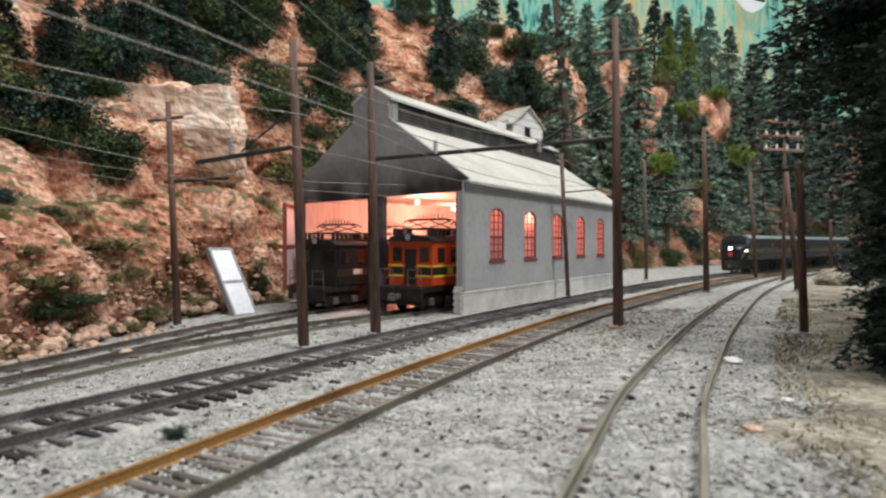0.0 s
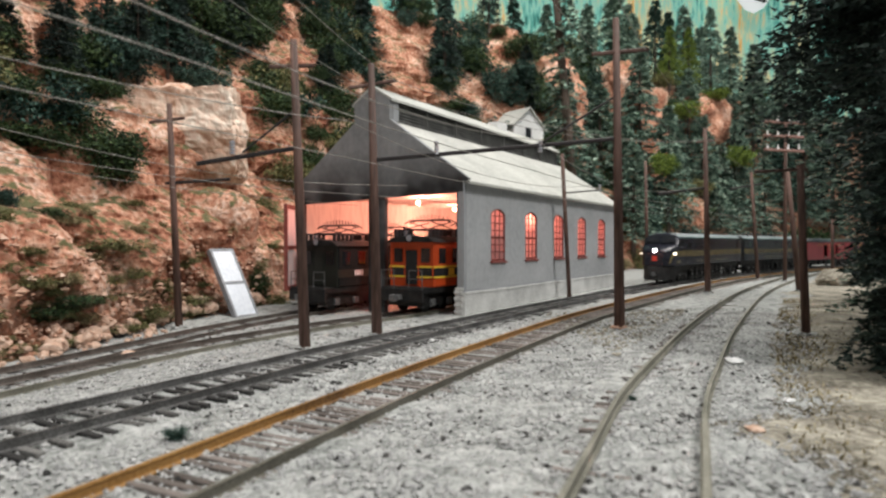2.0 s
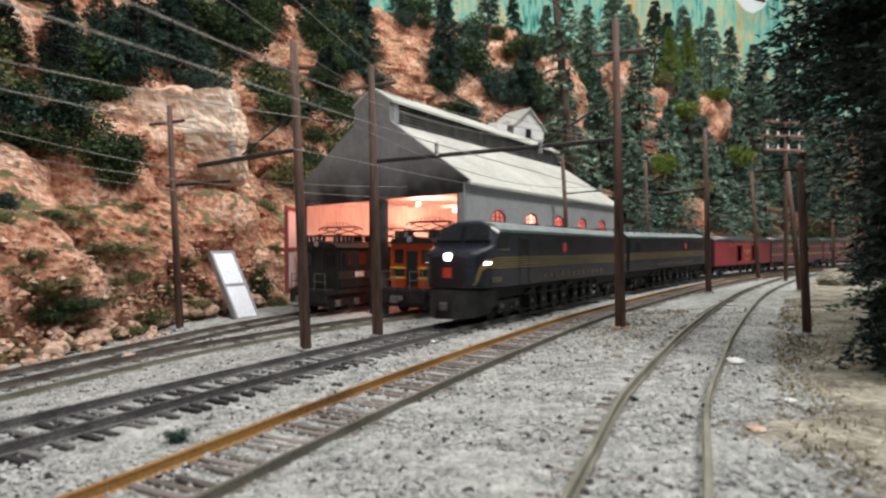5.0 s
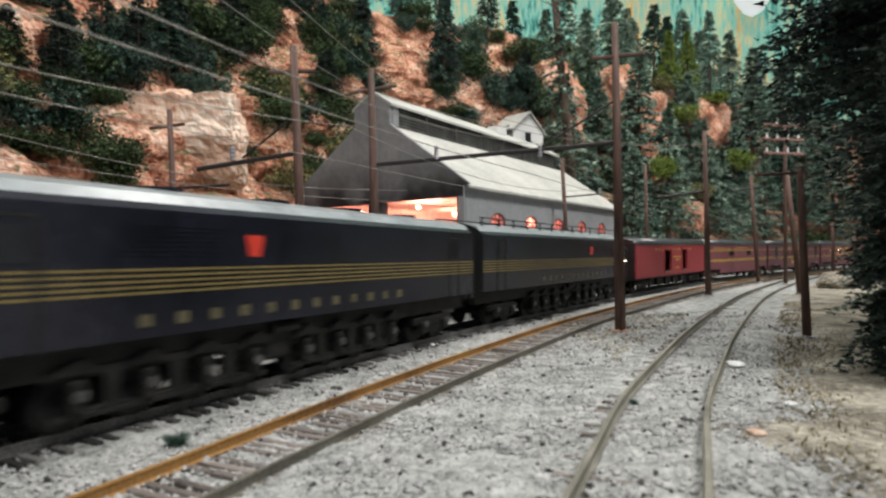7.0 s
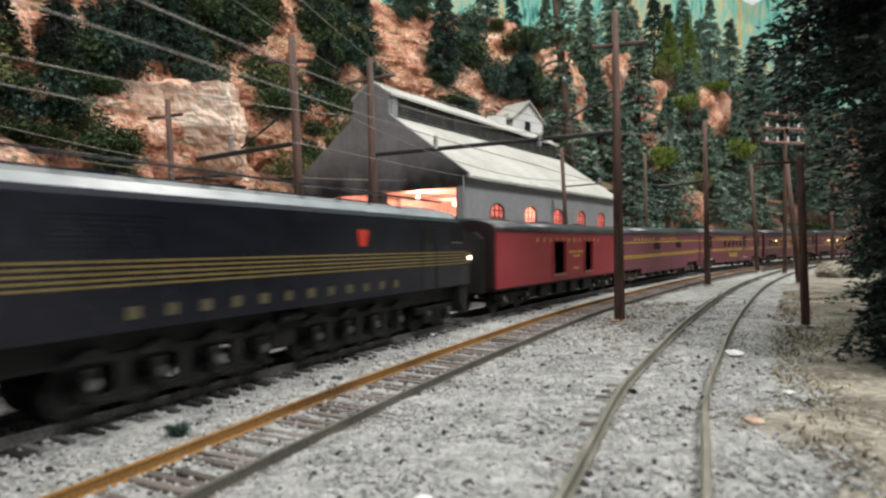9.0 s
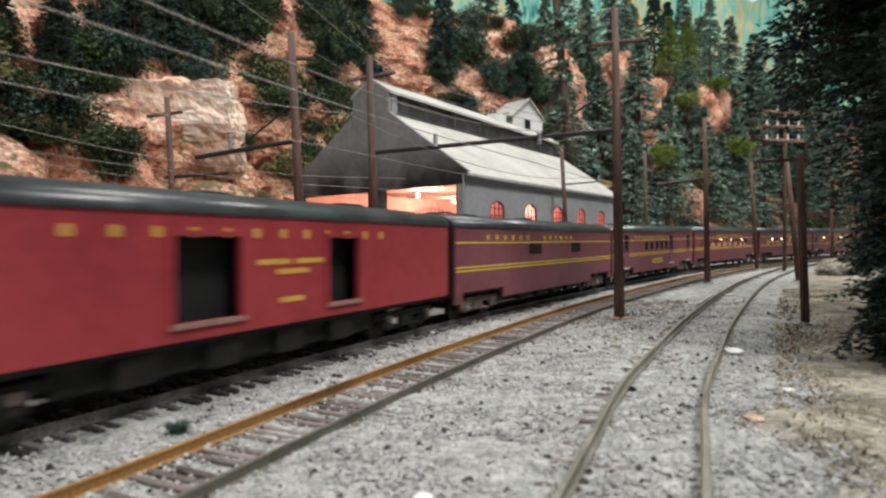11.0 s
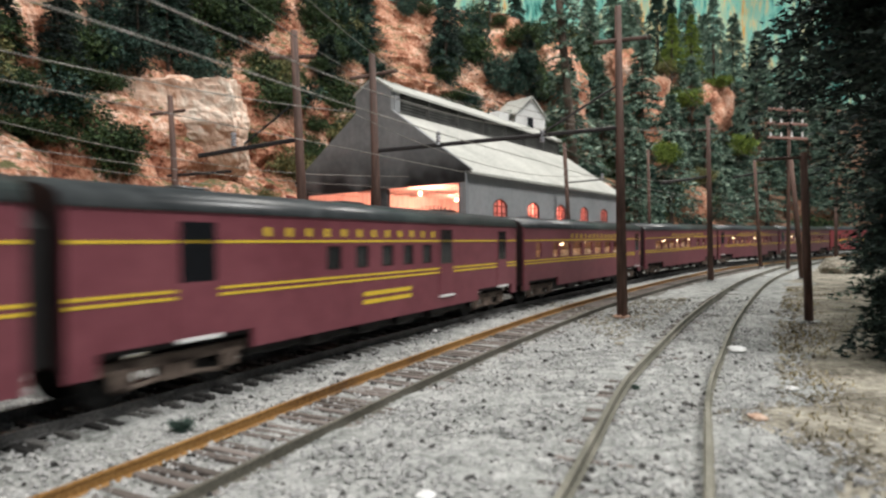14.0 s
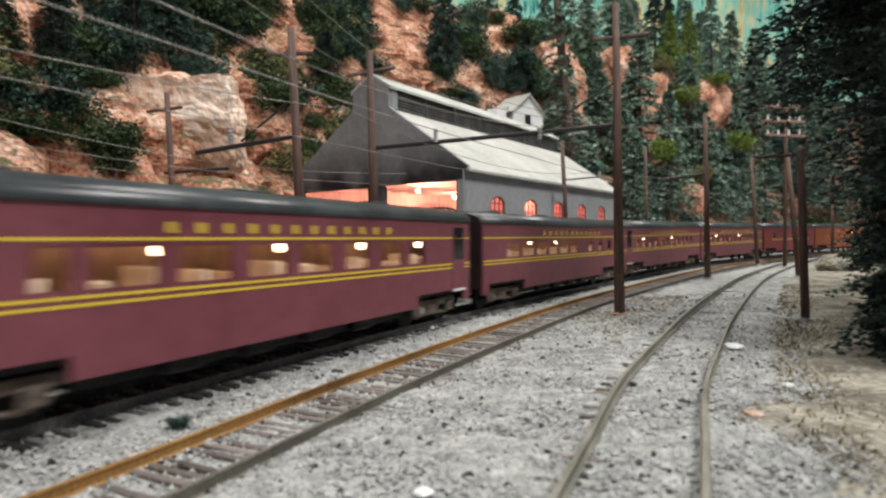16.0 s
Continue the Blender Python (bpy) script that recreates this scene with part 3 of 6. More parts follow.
    extrude(bm, [(SW + 0.42, 6.62), (SW + 0.42, 6.76), (7.5, 10.5), (7.5, 10.36)], -0.02, SL + 0.3)
    part("roof_slope", bm, M["roof"], root)
    # monitor with louvres
    bm = bmesh.new()
    extrude(bm, [(4.72, 11.58), (6.22, 12.5), (6.22, 12.64), (4.72, 11.72)], -0.05, SL - 0.9)
    part("monitor_roof", bm, M["roof"], root, "pale monitor roof")
    bm = bmesh.new()
    extrude(bm, [(7.72, 11.58), (7.72, 11.72), (6.225, 12.64), (6.225, 12.5)], -0.05, SL - 0.9)
    part("monitor_roof", bm, M["roof"], root)
    bm = bmesh.new()
    box(bm, 0.3, SL - 1.0, 5.08, 5.12, 10.4, 11.72)
    part("louvre_backing", bm, M["black"], root)
    for i in range(8):
        x = 0.28 + (SL - 1.5) * i / 7
        bm = bmesh.new()
        box(bm, x, x + (0.5 if i == 0 else 0.13), 4.88, 5.08, 10.52, 11.66)
        part("monitor_post", bm, M["trim"] if i == 0 else M["louvre"], root)
    bm = bmesh.new()
    box(bm, 0.28, SL - 1.0, 4.9, 5.08, 10.48, 10.58)
    part("monitor_sill", bm, M["louvre"], root)
    bm = bmesh.new()
    box(bm, 0.3, SL - 1.05, -0.012, 0.012, -0.075, 0.075)
    slat = mesh_of("louvre_slat", bm, M["louvre"])
    for i in range(6):
        sharing("louvre_slat", slat, root, pose(0, S * 4.98, S * (10.68 + 0.165 * i), -35))
    # windows
    for v in WIN_V:
        bm = bmesh.new()
        slab(bm, arch(v, v + WIN_W, WIN_Z1, WIN_RISE - 0.01) + [(v + WIN_W, zt), (v, zt)], 0.002, 0.218)
        part("window_arch", bm, M["wall_side"], root)
        bm = bmesh.new()
        o = arch(v, v + WIN_W, WIN_Z1, WIN_RISE)
        i_ = arch(v + 0.1, v + WIN_W - 0.1, WIN_Z1 - 0.02, WIN_RISE - 0.05)
        for (a, b), (c, d) in zip(zip(o, o[1:]), zip(i_, i_[1:])):
            slab(bm, [a, b, d, c], 0.03, 0.16)
        box(bm, v, v + 0.1, 0.03, 0.16, WIN_Z0, WIN_Z1)
        box(bm, v + WIN_W - 0.1, v + WIN_W, 0.03, 0.16, WIN_Z0, WIN_Z1)
        box(bm, v + 0.1, v + WIN_W - 0.1, 0.03, 0.16, WIN_Z0, WIN_Z0 + 0.12)
        win = part("window", bm, M["sash"], root, "arched window with red-brown sash and small panes")
        bm = bmesh.new()
        for k in (1, 2):
            x = v + 0.1 + (WIN_W - 0.2) * k / 3
            box(bm, x - 0.025, x + 0.025, 0.05, 0.12, WIN_Z0 + 0.12, WIN_Z1 + 0.26)
        for k in range(1, 7):
            z = WIN_Z0 + 0.1 + 0.41 * k
            h = 0.06 if k == 3 else 0.022
            box(bm, v + 0.1, v + WIN_W - 0.1, 0.055, 0.115, z - h, z + h)
        part("glazing_bar", bm, M["sash"], win)
        bm = bmesh.new()
        slab(bm, [(v + 0.08, WIN_Z0 + 0.1), (v + WIN_W - 0.08, WIN_Z0 + 0.1)] + arch(v + 0.08, v + WIN_W - 0.08, WIN_Z1 - 0.03, WIN_RISE - 0.05)[::-1], 0.08, 0.095)
        p = part("pane", bm, M["pane"], win)
        p.visible_shadow = False
        bm = bmesh.new()
        box(bm, v - 0.08, v + WIN_W + 0.08, -0.1, 0.1, WIN_Z0 - 0.11, WIN_Z0 - 0.004)
        part("sill", bm, M["sash"], win)
    # open door leaf at the far jamb
    bm = bmesh.new()
    m = mat4(0.0, SW - 0.1, 0, 37)
    box(bm, -3.9, -0.02, 0.0, 0.1, 0.9, 5.7, m)
    door = part("open_door", bm, M["pink_panel"], root, "faded pink door leaf standing open")
    bm = bmesh.new()
    for a, b, c, d in ((-3.95, -3.7, 0.8, 5.8), (-0.25, 0.0, 0.8, 5.8), (-3.7, -0.25, 5.55, 5.8), (-3.7, -0.25, 3.2, 3.4), (-3.7, -0.25, 0.8, 1.05)):
        box(bm, a, b, -0.05, 0.14, c, d, m)
    part("door_frame", bm, M["sash"], door)
    # a small vent box on the monitor roof
    bm = bmesh.new()
    box(bm, 14.2, 15.6, 5.7, 6.7, 12.3, 12.95, bevel=0.05)
    part("roof_vent", bm, M["white"], root)
    # bulbs under the ceiling
    for i, (v, s) in enumerate(((4.2, 6.0), (11.5, 8.0), (18.5, 5.0))):
        bm = bmesh.new()
        rod(bm, (v, s, 6.5), (v, s, 6.25), 0.04)
        hang = part("lamp_socket", bm, M["black"], root)
        bm = bmesh.new()
        bmesh.ops.create_uvsphere(bm, u_segments=12, v_segments=8, radius=0.13, matrix=mat4(v, s, 6.12))
        part("bulb", bm, M["bulb"], hang, "glowing warm bulb", True)
        data = bpy.data.lights.new("shed_bulb_light", "POINT")
        data.energy, data.color, data.shadow_soft_size = 0.165, (1.0, 0.36, 0.26), 0.3 * S
        lamp = new("shed_bulb_light", data)
        p = shed_xy(s, v)
        lamp.location = (S * p.x, S * p.y, S * 5.75)
    return root


build_shed()


# ---- boxcab electrics in the shed ----
def boxcab(label, s, v, mats, stripe, length=11.0):
    p = shed_xy(s, v)
    z = lev(p.x, p.y) + 0.2
    root = empty("boxcab_locomotive", p.x, p.y, z, math.degrees(math.atan2(DEPTH.y, DEPTH.x)))
    tagged(root, label, "locomotive", "electric locomotives in the shed")
    front, side, low = mats
    bm = bmesh.new()
    box(bm, 0.95, length, -1.5, 1.5, 1.35, 3.75, bevel=0.06)
    part("body", bm, side, root)
    bm = bmesh.new()
    box(bm, 0.9, 0.955, -1.46, 1.46, 1.35, 3.74)
    for y in (-1.44, -0.5, 0.42, 1.36):
        box(bm, 0.86, 0.9, y, y + 0.08, 1.4, 3.72)
    part("cab_front", bm, front, root)
    bm = bmesh.new()
    extrude(bm, [(-1.62, 3.72), (1.62, 3.72), (1.2, 3.98), (0, 4.1), (-1.2, 3.98)], 0.7, length)
    part("roof", bm, M["gear"], root)
    for y in (-1.2, 0.62):
        bm = bmesh.new()
        box(bm, 0.85, 0.9, y, y + 0.56, 2.65, 3.4)
        part("cab_window", bm, M["dark_glass"], root)
    bm = bmesh.new()
    box(bm, 0.84, 0.9, -0.36, 0.36, 1.45, 3.3)
    part("end_door", bm, low, root)
    for x in (1.3, 2.6, 4.4, 6.2):
        bm = bmesh.new()
        box(bm, x, x + 0.62, -1.52, -1.49, 2.6, 3.4)
        part("side_window", bm, M["dark_glass"], root)
    bm = bmesh.new()
    box(bm, 0.88, length, -1.515, 1.515, 1.9, 2.35)
    part("waist_band", bm, low, root)
    if stripe:
        for a in (2.36, 1.82):
            bm = bmesh.new()
            box(bm, 0.87, length, -1.525, 1.525, a, a + 0.1)
            part("stripe", bm, M["yellow"], root, "yellow stripe")
        bm = bmesh.new()
        box(bm, 2.2, 2.75, -1.535, -1.5, 1.95, 2.33)
        part("emblem", bm, M["yellow"], root)
    else:
        bm = bmesh.new()
        for i in range(4):
            box(bm, 2.3 + 0.2 * i, 2.42 + 0.2 * i, -1.53, -1.5, 2.0, 2.3)
        part("number_bars", bm, M["white"], root)
    # frame, pilot and steps
    bm = bmesh.new()
    box(bm, 0.0, length, -1.4, 1.4, 1.05, 1.35)
    box(bm, -0.1, 0.1, -1.45, 1.45, 0.6, 1.3, bevel=0.04)
    for y in (-1.3, 1.15):
        for zz in (0.3, 0.6, 0.9):
            box(bm, 0.0, 0.4, y, y + 0.2, zz, zz + 0.05)
    box(bm, 0.3, length - 0.3, -1.15, 1.15, 0.35, 1.05)
    part("underframe", bm, M["gear"], root)
    bm = bmesh.new()
    box(bm, -0.75, -0.1, -0.14, 0.14, 0.72, 0.98, bevel=0.04)
    box(bm, -0.85, -0.55, -0.2, 0.2, 0.66, 1.02, bevel=0.05)
    part("coupler", bm, M["journal"], root)
    posts = [((-0.02, y, 1.3), (-0.02, y, 2.25), 0.025) for y in (-1.35, -0.5, 0.5, 1.35)]
    bars_ = [((-0.02, s_ * 1.35, z_), (-0.02, s_ * 0.5, z_), 0.022) for s_ in (-1, 1) for z_ in (1.8, 2.25)]
    for a, b, r in posts + bars_:
        bm = bmesh.new()
        rod(bm, a, b, r)
        part("handrail", bm, M["journal"], root)
    for x in (1.1, 2.7, 4.5):
        bm = bmesh.new()
        for y in (-0.72, 0.72):
            rod(bm, (x, y - 0.06, 0.5), (x, y + 0.06, 0.5), 0.5, n=18)
        rod(bm, (x, -0.9, 0.5), (x, 0.9, 0.5), 0.09)
        part("wheelset", bm, M["gear"], root)
        for y in (-1.3, 1.15):
            bm = bmesh.new()
            box(bm, x - 0.22, x + 0.22, y, y + 0.15, 0.32, 0.72, bevel=0.04)
            part("axle_box", bm, M["journal"], root)
    bm = bmesh.new()
    rod(bm, (0.65, 0, 3.95), (1.0, 0, 3.95), 0.24, n=14)
    lampx = part("headlight", bm, M["gear"], root)
    bm = bmesh.new()
    rod(bm, (0.6, 0, 3.95), (0.66, 0, 3.95), 0.17, n=14)
    part("lens", bm, M["insulator"], lampx)
    # two pantographs with insulators and roof boxes
    for x in (2.6, 7.4):
        bm = bmesh.new()
        for y in (-0.8, 0.8):
            rod(bm, (x - 1.3, y, 4.42), (x + 1.3, y, 4.42), 0.05)
            rod(bm, (x - 1.2, y, 4.45), (x + 0.9, y * 0.9, 4.85), 0.035)
            rod(bm, (x + 1.2, y, 4.45), (x - 0.9, y * 0.9, 4.85), 0.035)
        for k in (-1.3, 0, 1.3):
            rod(bm, (x + k, -0.8, 4.42), (x + k, 0.8, 4.42), 0.04)
        for k in (-0.25, 0.25):
            rod(bm, (x + k, -1.25, 4.95), (x + k, 1.25, 4.95), 0.04)
            for i in range(9):
                y = -1.0 + 0.25 * i
                rod(bm, (x + k, y, 4.95), (x + k, y, 5.12 + 0.16 * (1 - (y / 1.0) ** 2)), 0.02, n=5)
            rod(bm, (x + k, -1.25, 4.95), (x + k, -1.6, 4.78), 0.035)
            rod(bm, (x + k, 1.25, 4.95), (x + k, 1.6, 4.78), 0.035)
        pan = part("pantograph", bm, M["iron"], root, "lowered pantograph")
        for kx in (-1.2, 1.2):
            for y in (-0.8, 0.8):
                bm = bmesh.new()
                for i in range(3):
                    rod(bm, (x + kx, y, 4.05 + 0.12 * i), (x + kx, y, 4.13 + 0.12 * i), 0.12, 0.09, n=10)
                part("insulator", bm, M["insulator"], pan)
    bm = bmesh.new()
    box(bm, 4.4, 5.6, -0.7, 0.7, 4.05, 4.5, bevel=0.06)
    for i in range(5):
        rod(bm, (1.0 + 0.35 * i, 1.15, 4.0), (1.0 + 0.35 * i, 1.15, 4.4), 0.11, n=10)
        rod(bm, (1.0 + 0.35 * i, -1.15, 4.0), (1.0 + 0.35 * i, -1.15, 4.4), 0.11, n=10)
    rod(bm, (0.9, 1.15, 4.42), (6, 1.15, 4.42), 0.04)
    rod(bm, (0.9, -1.15, 4.42), (6, -1.15, 4.42), 0.04)
    part("roof_gear", bm, M["iron"], root)
    return root


boxcab("dark green boxcab electric locomotive with lowered pantographs", 9.0, -2.4, (M["loco_green"], M["boxcab_side"], M["loco_green"]), False)
boxcab("orange and black boxcab electric locomotive with yellow stripes", 2.9, -1.5, (M["loco_orange"], M["loco_orange"], M["black"]), True)


# ---- poles, brackets and wires ----
def pole_thing(label, base, top, r0=0.19, r1=0.13, category="utility pole"):
    z = lev(base[0], base[1])
    root = empty("utility_pole", base[0], base[1], z)
    tagged(root, label, category, "poles along the tracks")
    bm = bmesh.new()
    rod(bm, (0, 0, -0.3), (top[0] - base[0], top[1] - base[1], top[2] - z), r0, r1, 12)
    part("pole", bm, M["pole"], root, "", True)
    bm = bmesh.new()
    bmesh.ops.create_icosphere(bm, subdivisions=3, radius=0.42)
    for v in bm.verts:
        v.co *= 0.8 + 0.5 * noise.noise(v.co * 7 + Vector((base[0], base[1], 0)))
        v.co.z *= 0.35
    part("footing", bm, M["boulder"] if "long" in label else M["ballast"], root)
    return root, Vector((base[0], base[1], z))


def bar(root, origin, name, a, b, r, material="pole", n=6):
    bm = bmesh.new()
    rod(bm, Vector(a) - origin, Vector(b) - origin, r, n=n)
    return part(name, bm, M[material], root)


def insul(root, origin, at, tall=0.5):
    bm = bmesh.new()
    o = Vector(at) - origin
    for i in range(4):
        rod(bm, o + Vector((0, 0, tall * i / 4)), o + Vector((0, 0, tall * (i + 0.8) / 4)), 0.11, 0.07, 10)
    return part("insulator", bm, M["insulator"], root)


def build_poles():
    # beside the near shed track
    r, o = pole_thing("tall brown catenary pole with bracket arm and crossarm", (-4.95, 21.5), (-5.34, 21.45, 10.78), 0.205)
    bar(r, o, "crossarm", (-6.15, 21.2, 9.76), (-4.65, 21.7, 9.95), 0.075)
    bar(r, o, "bracket_arm", (-8.75, 21.3, 6.35), (-5.15, 21.45, 6.95), 0.085, "iron")
    bar(r, o, "brace", (-7.15, 21.35, 6.75), (-5.2, 21.45, 8.35), 0.04, "iron")
    insul(r, o, (-7.5, 21.35, 6.7))
    # in front of the shed's middle post
    r, o = pole_thing("tall brown pole with crossarm before the shed doors", (-2.6, 23.6), (-2.81, 23.5, 10.56), 0.215)
    bar(r, o, "crossarm", (-3.65, 23.3, 9.55), (-1.85, 23.8, 9.98), 0.075)
    # pole with the long bracket over both main tracks
    r, o = pole_thing("tall brown catenary pole with long bracket over two tracks", (6.93, 23.45), (6.75, 23.45, 12.3), 0.215)
    bar(r, o, "crossarm", (5.78, 23.3, 10.85), (8.07, 23.6, 11.15), 0.085)
    bar(r, o, "bracket_arm", (-2.6, 23.5, 6.80), (6.85, 23.45, 7.62), 0.085, "iron")
    bar(r, o, "brace", (3.7, 23.45, 7.35), (6.8, 23.45, 9.3), 0.045, "iron")
    insul(r, o, (-0.25, 23.47, 7.0), 0.55)
    insul(r, o, (3.8, 23.46, 7.1), 0.45)
    # farther poles
    r, o = pole_thing("brown catenary pole with short bracket", (18.45, 41.66), (18.2, 41.66, 11.55), 0.21)
    bar(r, o, "crossarm", (17.5, 41.5, 10.55), (18.9, 41.8, 10.7), 0.08)
    bar(r, o, "bracket_arm", (14.9, 41.6, 6.95), (18.3, 41.66, 7.4), 0.085, "iron")
    r, o = pole_thing("weathered brown pole beside the siding", (12.4, 20.4), (12.15, 20.4, 6.2), 0.14, 0.11)
    bar(r, o, "crossarm", (10.6, 20.4, 5.95), (12.4, 20.4, 6.05), 0.055)
    r, o = pole_thing("leaning brown pole beside the siding", (25.1, 42.1), (24.2, 42.1, 8.6), 0.2)
    r, o = pole_thing("slim far pole between the tracks", (31.0, 58.9), (30.29, 58.9, 10.55), 0.19)
    bar(r, o, "bracket_arm", (28.2, 58.9, 8.9), (31.4, 58.9, 9.4), 0.09, "iron")
    r, o = pole_thing("slim far pole behind the main line", (19.5, 57.0), (19.25, 57.0, 11.4), 0.17)
    r, o = pole_thing("slim brown pole against the shed wall", (8.45, 39.9), (7.85, 39.5, 9.45), 0.15)
    bar(r, o, "bracket_arm", (7.95, 39.55, 6.85), (10.9, 41.0, 7.2), 0.05, "iron")
    insul(r, o, (10.7, 40.9, 7.1), 0.5)
    r, o = pole_thing("short far pole at the line's bend", (41.6, 63.9), (41.55, 63.9, 6.6), 0.19)
    r, o = pole_thing("brown pole with crossarm and bracket before the cliff", (-13.1, 29.7), (-13.55, 29.7, 10.45), 0.19)
    bar(r, o, "crossarm", (-14.5, 29.6, 9.5), (-12.85, 29.8, 9.75), 0.085)
    bar(r, o, "bracket_arm", (-13.75, 29.7, 6.5), (-10.6, 29.8, 6.72), 0.075, "iron")
    # three stacked crossarms with white insulators on a far pole
    r, o = pole_thing("far line pole with three stacked crossarms", (31.2, 54.6), (31.2, 54.6, 16.2), 0.17)
    for i in range(3):
        z = 12.0 + 1.27 * i
        bar(r, o, "crossarm", (29.2, 54.5, z + 0.1), (32.8, 54.5, z - 0.1), 0.14, "arm")
        for k in range(4):
            bm = bmesh.new()
            rod(bm, Vector((29.5 + 0.95 * k, 54.5, z + 0.1)) - o, Vector((29.5 + 0.95 * k, 54.5, z + 0.55)) - o, 0.10, 0.06)
            part("insulator", bm, M["white"], r)


build_poles()


def wire(label, pts, r=0.0135, group="overhead wires"):
    pts = np.array(pts, float)
    t = np.gradient(pts, axis=0)
    t /= np.linalg.norm(t, axis=1)[:, None]
    up = np.array([0, 0, 1.0])
    a = np.cross(t, up)
    a /= np.linalg.norm(a, axis=1)[:, None]
    b = np.cross(a, t)
    k = 5
    v = np.concatenate([p + r * (np.cos(2 * np.pi * np.arange(k) / k)[:, None] * x + np.sin(2 * np.pi * np.arange(k) / k)[:, None] * y) for p, x, y in zip(pts, a, b)])
    f = [(i * k + j, i * k + (j + 1) % k, (i + 1) * k + (j + 1) % k, (i + 1) * k + j) for i in range(len(pts) - 1) for j in range(k)]
    ob = raw("overhead_wire", v, f, M["wire"])
    return tagged(ob, label, "wire", group)


def along(line, z, sag, span=24.0, y0=-3, y1=75, shift=0.0):
    c = line[(line[:, 1] > y0) & (line[:, 1] < y1)][::4]
    t, n = normals2(c)
    c = c + n * shift
    d = np.arange(len(c)) * 1.0
    u = (d % span) / span
    return np.c_[c, z - sag * 4 * u * (1 - u)]


for ln in (MAIN, NEAR):
    wire("thin contact wire over the track", along(ln, 6.15, 0.05))
    wire("sagging messenger wire over the track", along(ln, 7.3, 0.75))
for ln in (SHED_A, SHED_B):
    wire("thin contact wire over the shed track", along(ln, 5.95, 0.05, y1=38))
wire("messenger wire over the shed track", along(SHED_B, 6.75, 0.5, y1=32))


def span_wire(a, b, sag, n=24, r=0.013):
    u = np.linspace(0, 1, n)[:, None]
    p = np.array(a) * (1 - u) + np.array(b) * u
    p[:, 2] -= (sag * 4 * u * (1 - u))[:, 0]
    wire("drooping line wire between poles", p, r, "line wires")


for k in (-1, 1):
    span_wire((-2.75 + 0.85 * k, 23.5, 9.9), (-7.2 + 0.85 * k, 2.0, 10.4), 0.5)
    span_wire((-2.75 + 0.85 * k, 23.5, 9.9), (18.2 + 0.6 * k, 41.66, 10.7), 0.9)
    span_wire((6.9 + 1.0 * k, 23.45, 11.1), (-3.0 + 1.0 * k, 3.0, 11.4), 0.5)
    span_wire((6.9 + 1.0 * k, 23.45, 11.1), (30.3 + k, 58.9, 10.4), 1.2)


# ---- leaning door panel beside the cliff ----
def door_panel():
    root = empty("leaning_door", -10.75, 33.4, lev(-10.75, 33.4))
    root.matrix_basis = pose(S * -11.1, S * 34.0, S * (lev(-11.1, 34.0) - 0.05), -30, 0, 60)
    tagged(root, "white two-panel door leaf leaning against the cliff", "door")
    bm = bmesh.new()
    box(bm, -0.72, 0.72, 0.02, 0.12, 0.1, 4.3)
    part("leaf", bm, M["white_panel"], root)
    bm = bmesh.new()
    for a in ((-0.84, -0.7, 0, 4.42), (0.7, 0.84, 0, 4.42), (-0.7, 0.7, 4.28, 4.42), (-0.7, 0.7, 2.1, 2.25), (-0.7, 0.7, 0, 0.1)):
        box(bm, a[0], a[1], -0.02, 0.28, a[2], a[3])
    part("door_frame", bm, M["panel_frame"], root, "grey timber frame")


door_panel()


# ---- cliff ----
FOOT_LINE = spline([(-110, -120), (-60, -50), (-40, -18), (-25, 6), (-18.6, 17), (-16.6, 23), (-15.6, 28.4), (-14.4, 34), (-12.8, 39), (-10.8, 44), (-7, 52), (-2, 59), (4, 66), (11, 72), (19, 78),
               (30, 87), (46, 101), (66, 117), (98, 140), (160, 170), (260, 196), (340, 210)], 0.1)
FOOT = np.concatenate([FOOT_LINE[FOOT_LINE[:, 1] < 8][::20], FOOT_LINE[(FOOT_LINE[:, 1] >= 8) & (FOOT_LINE[:, 1] < 64)][::4], FOOT_LINE[FOOT_LINE[:, 1] >= 64][::9]])


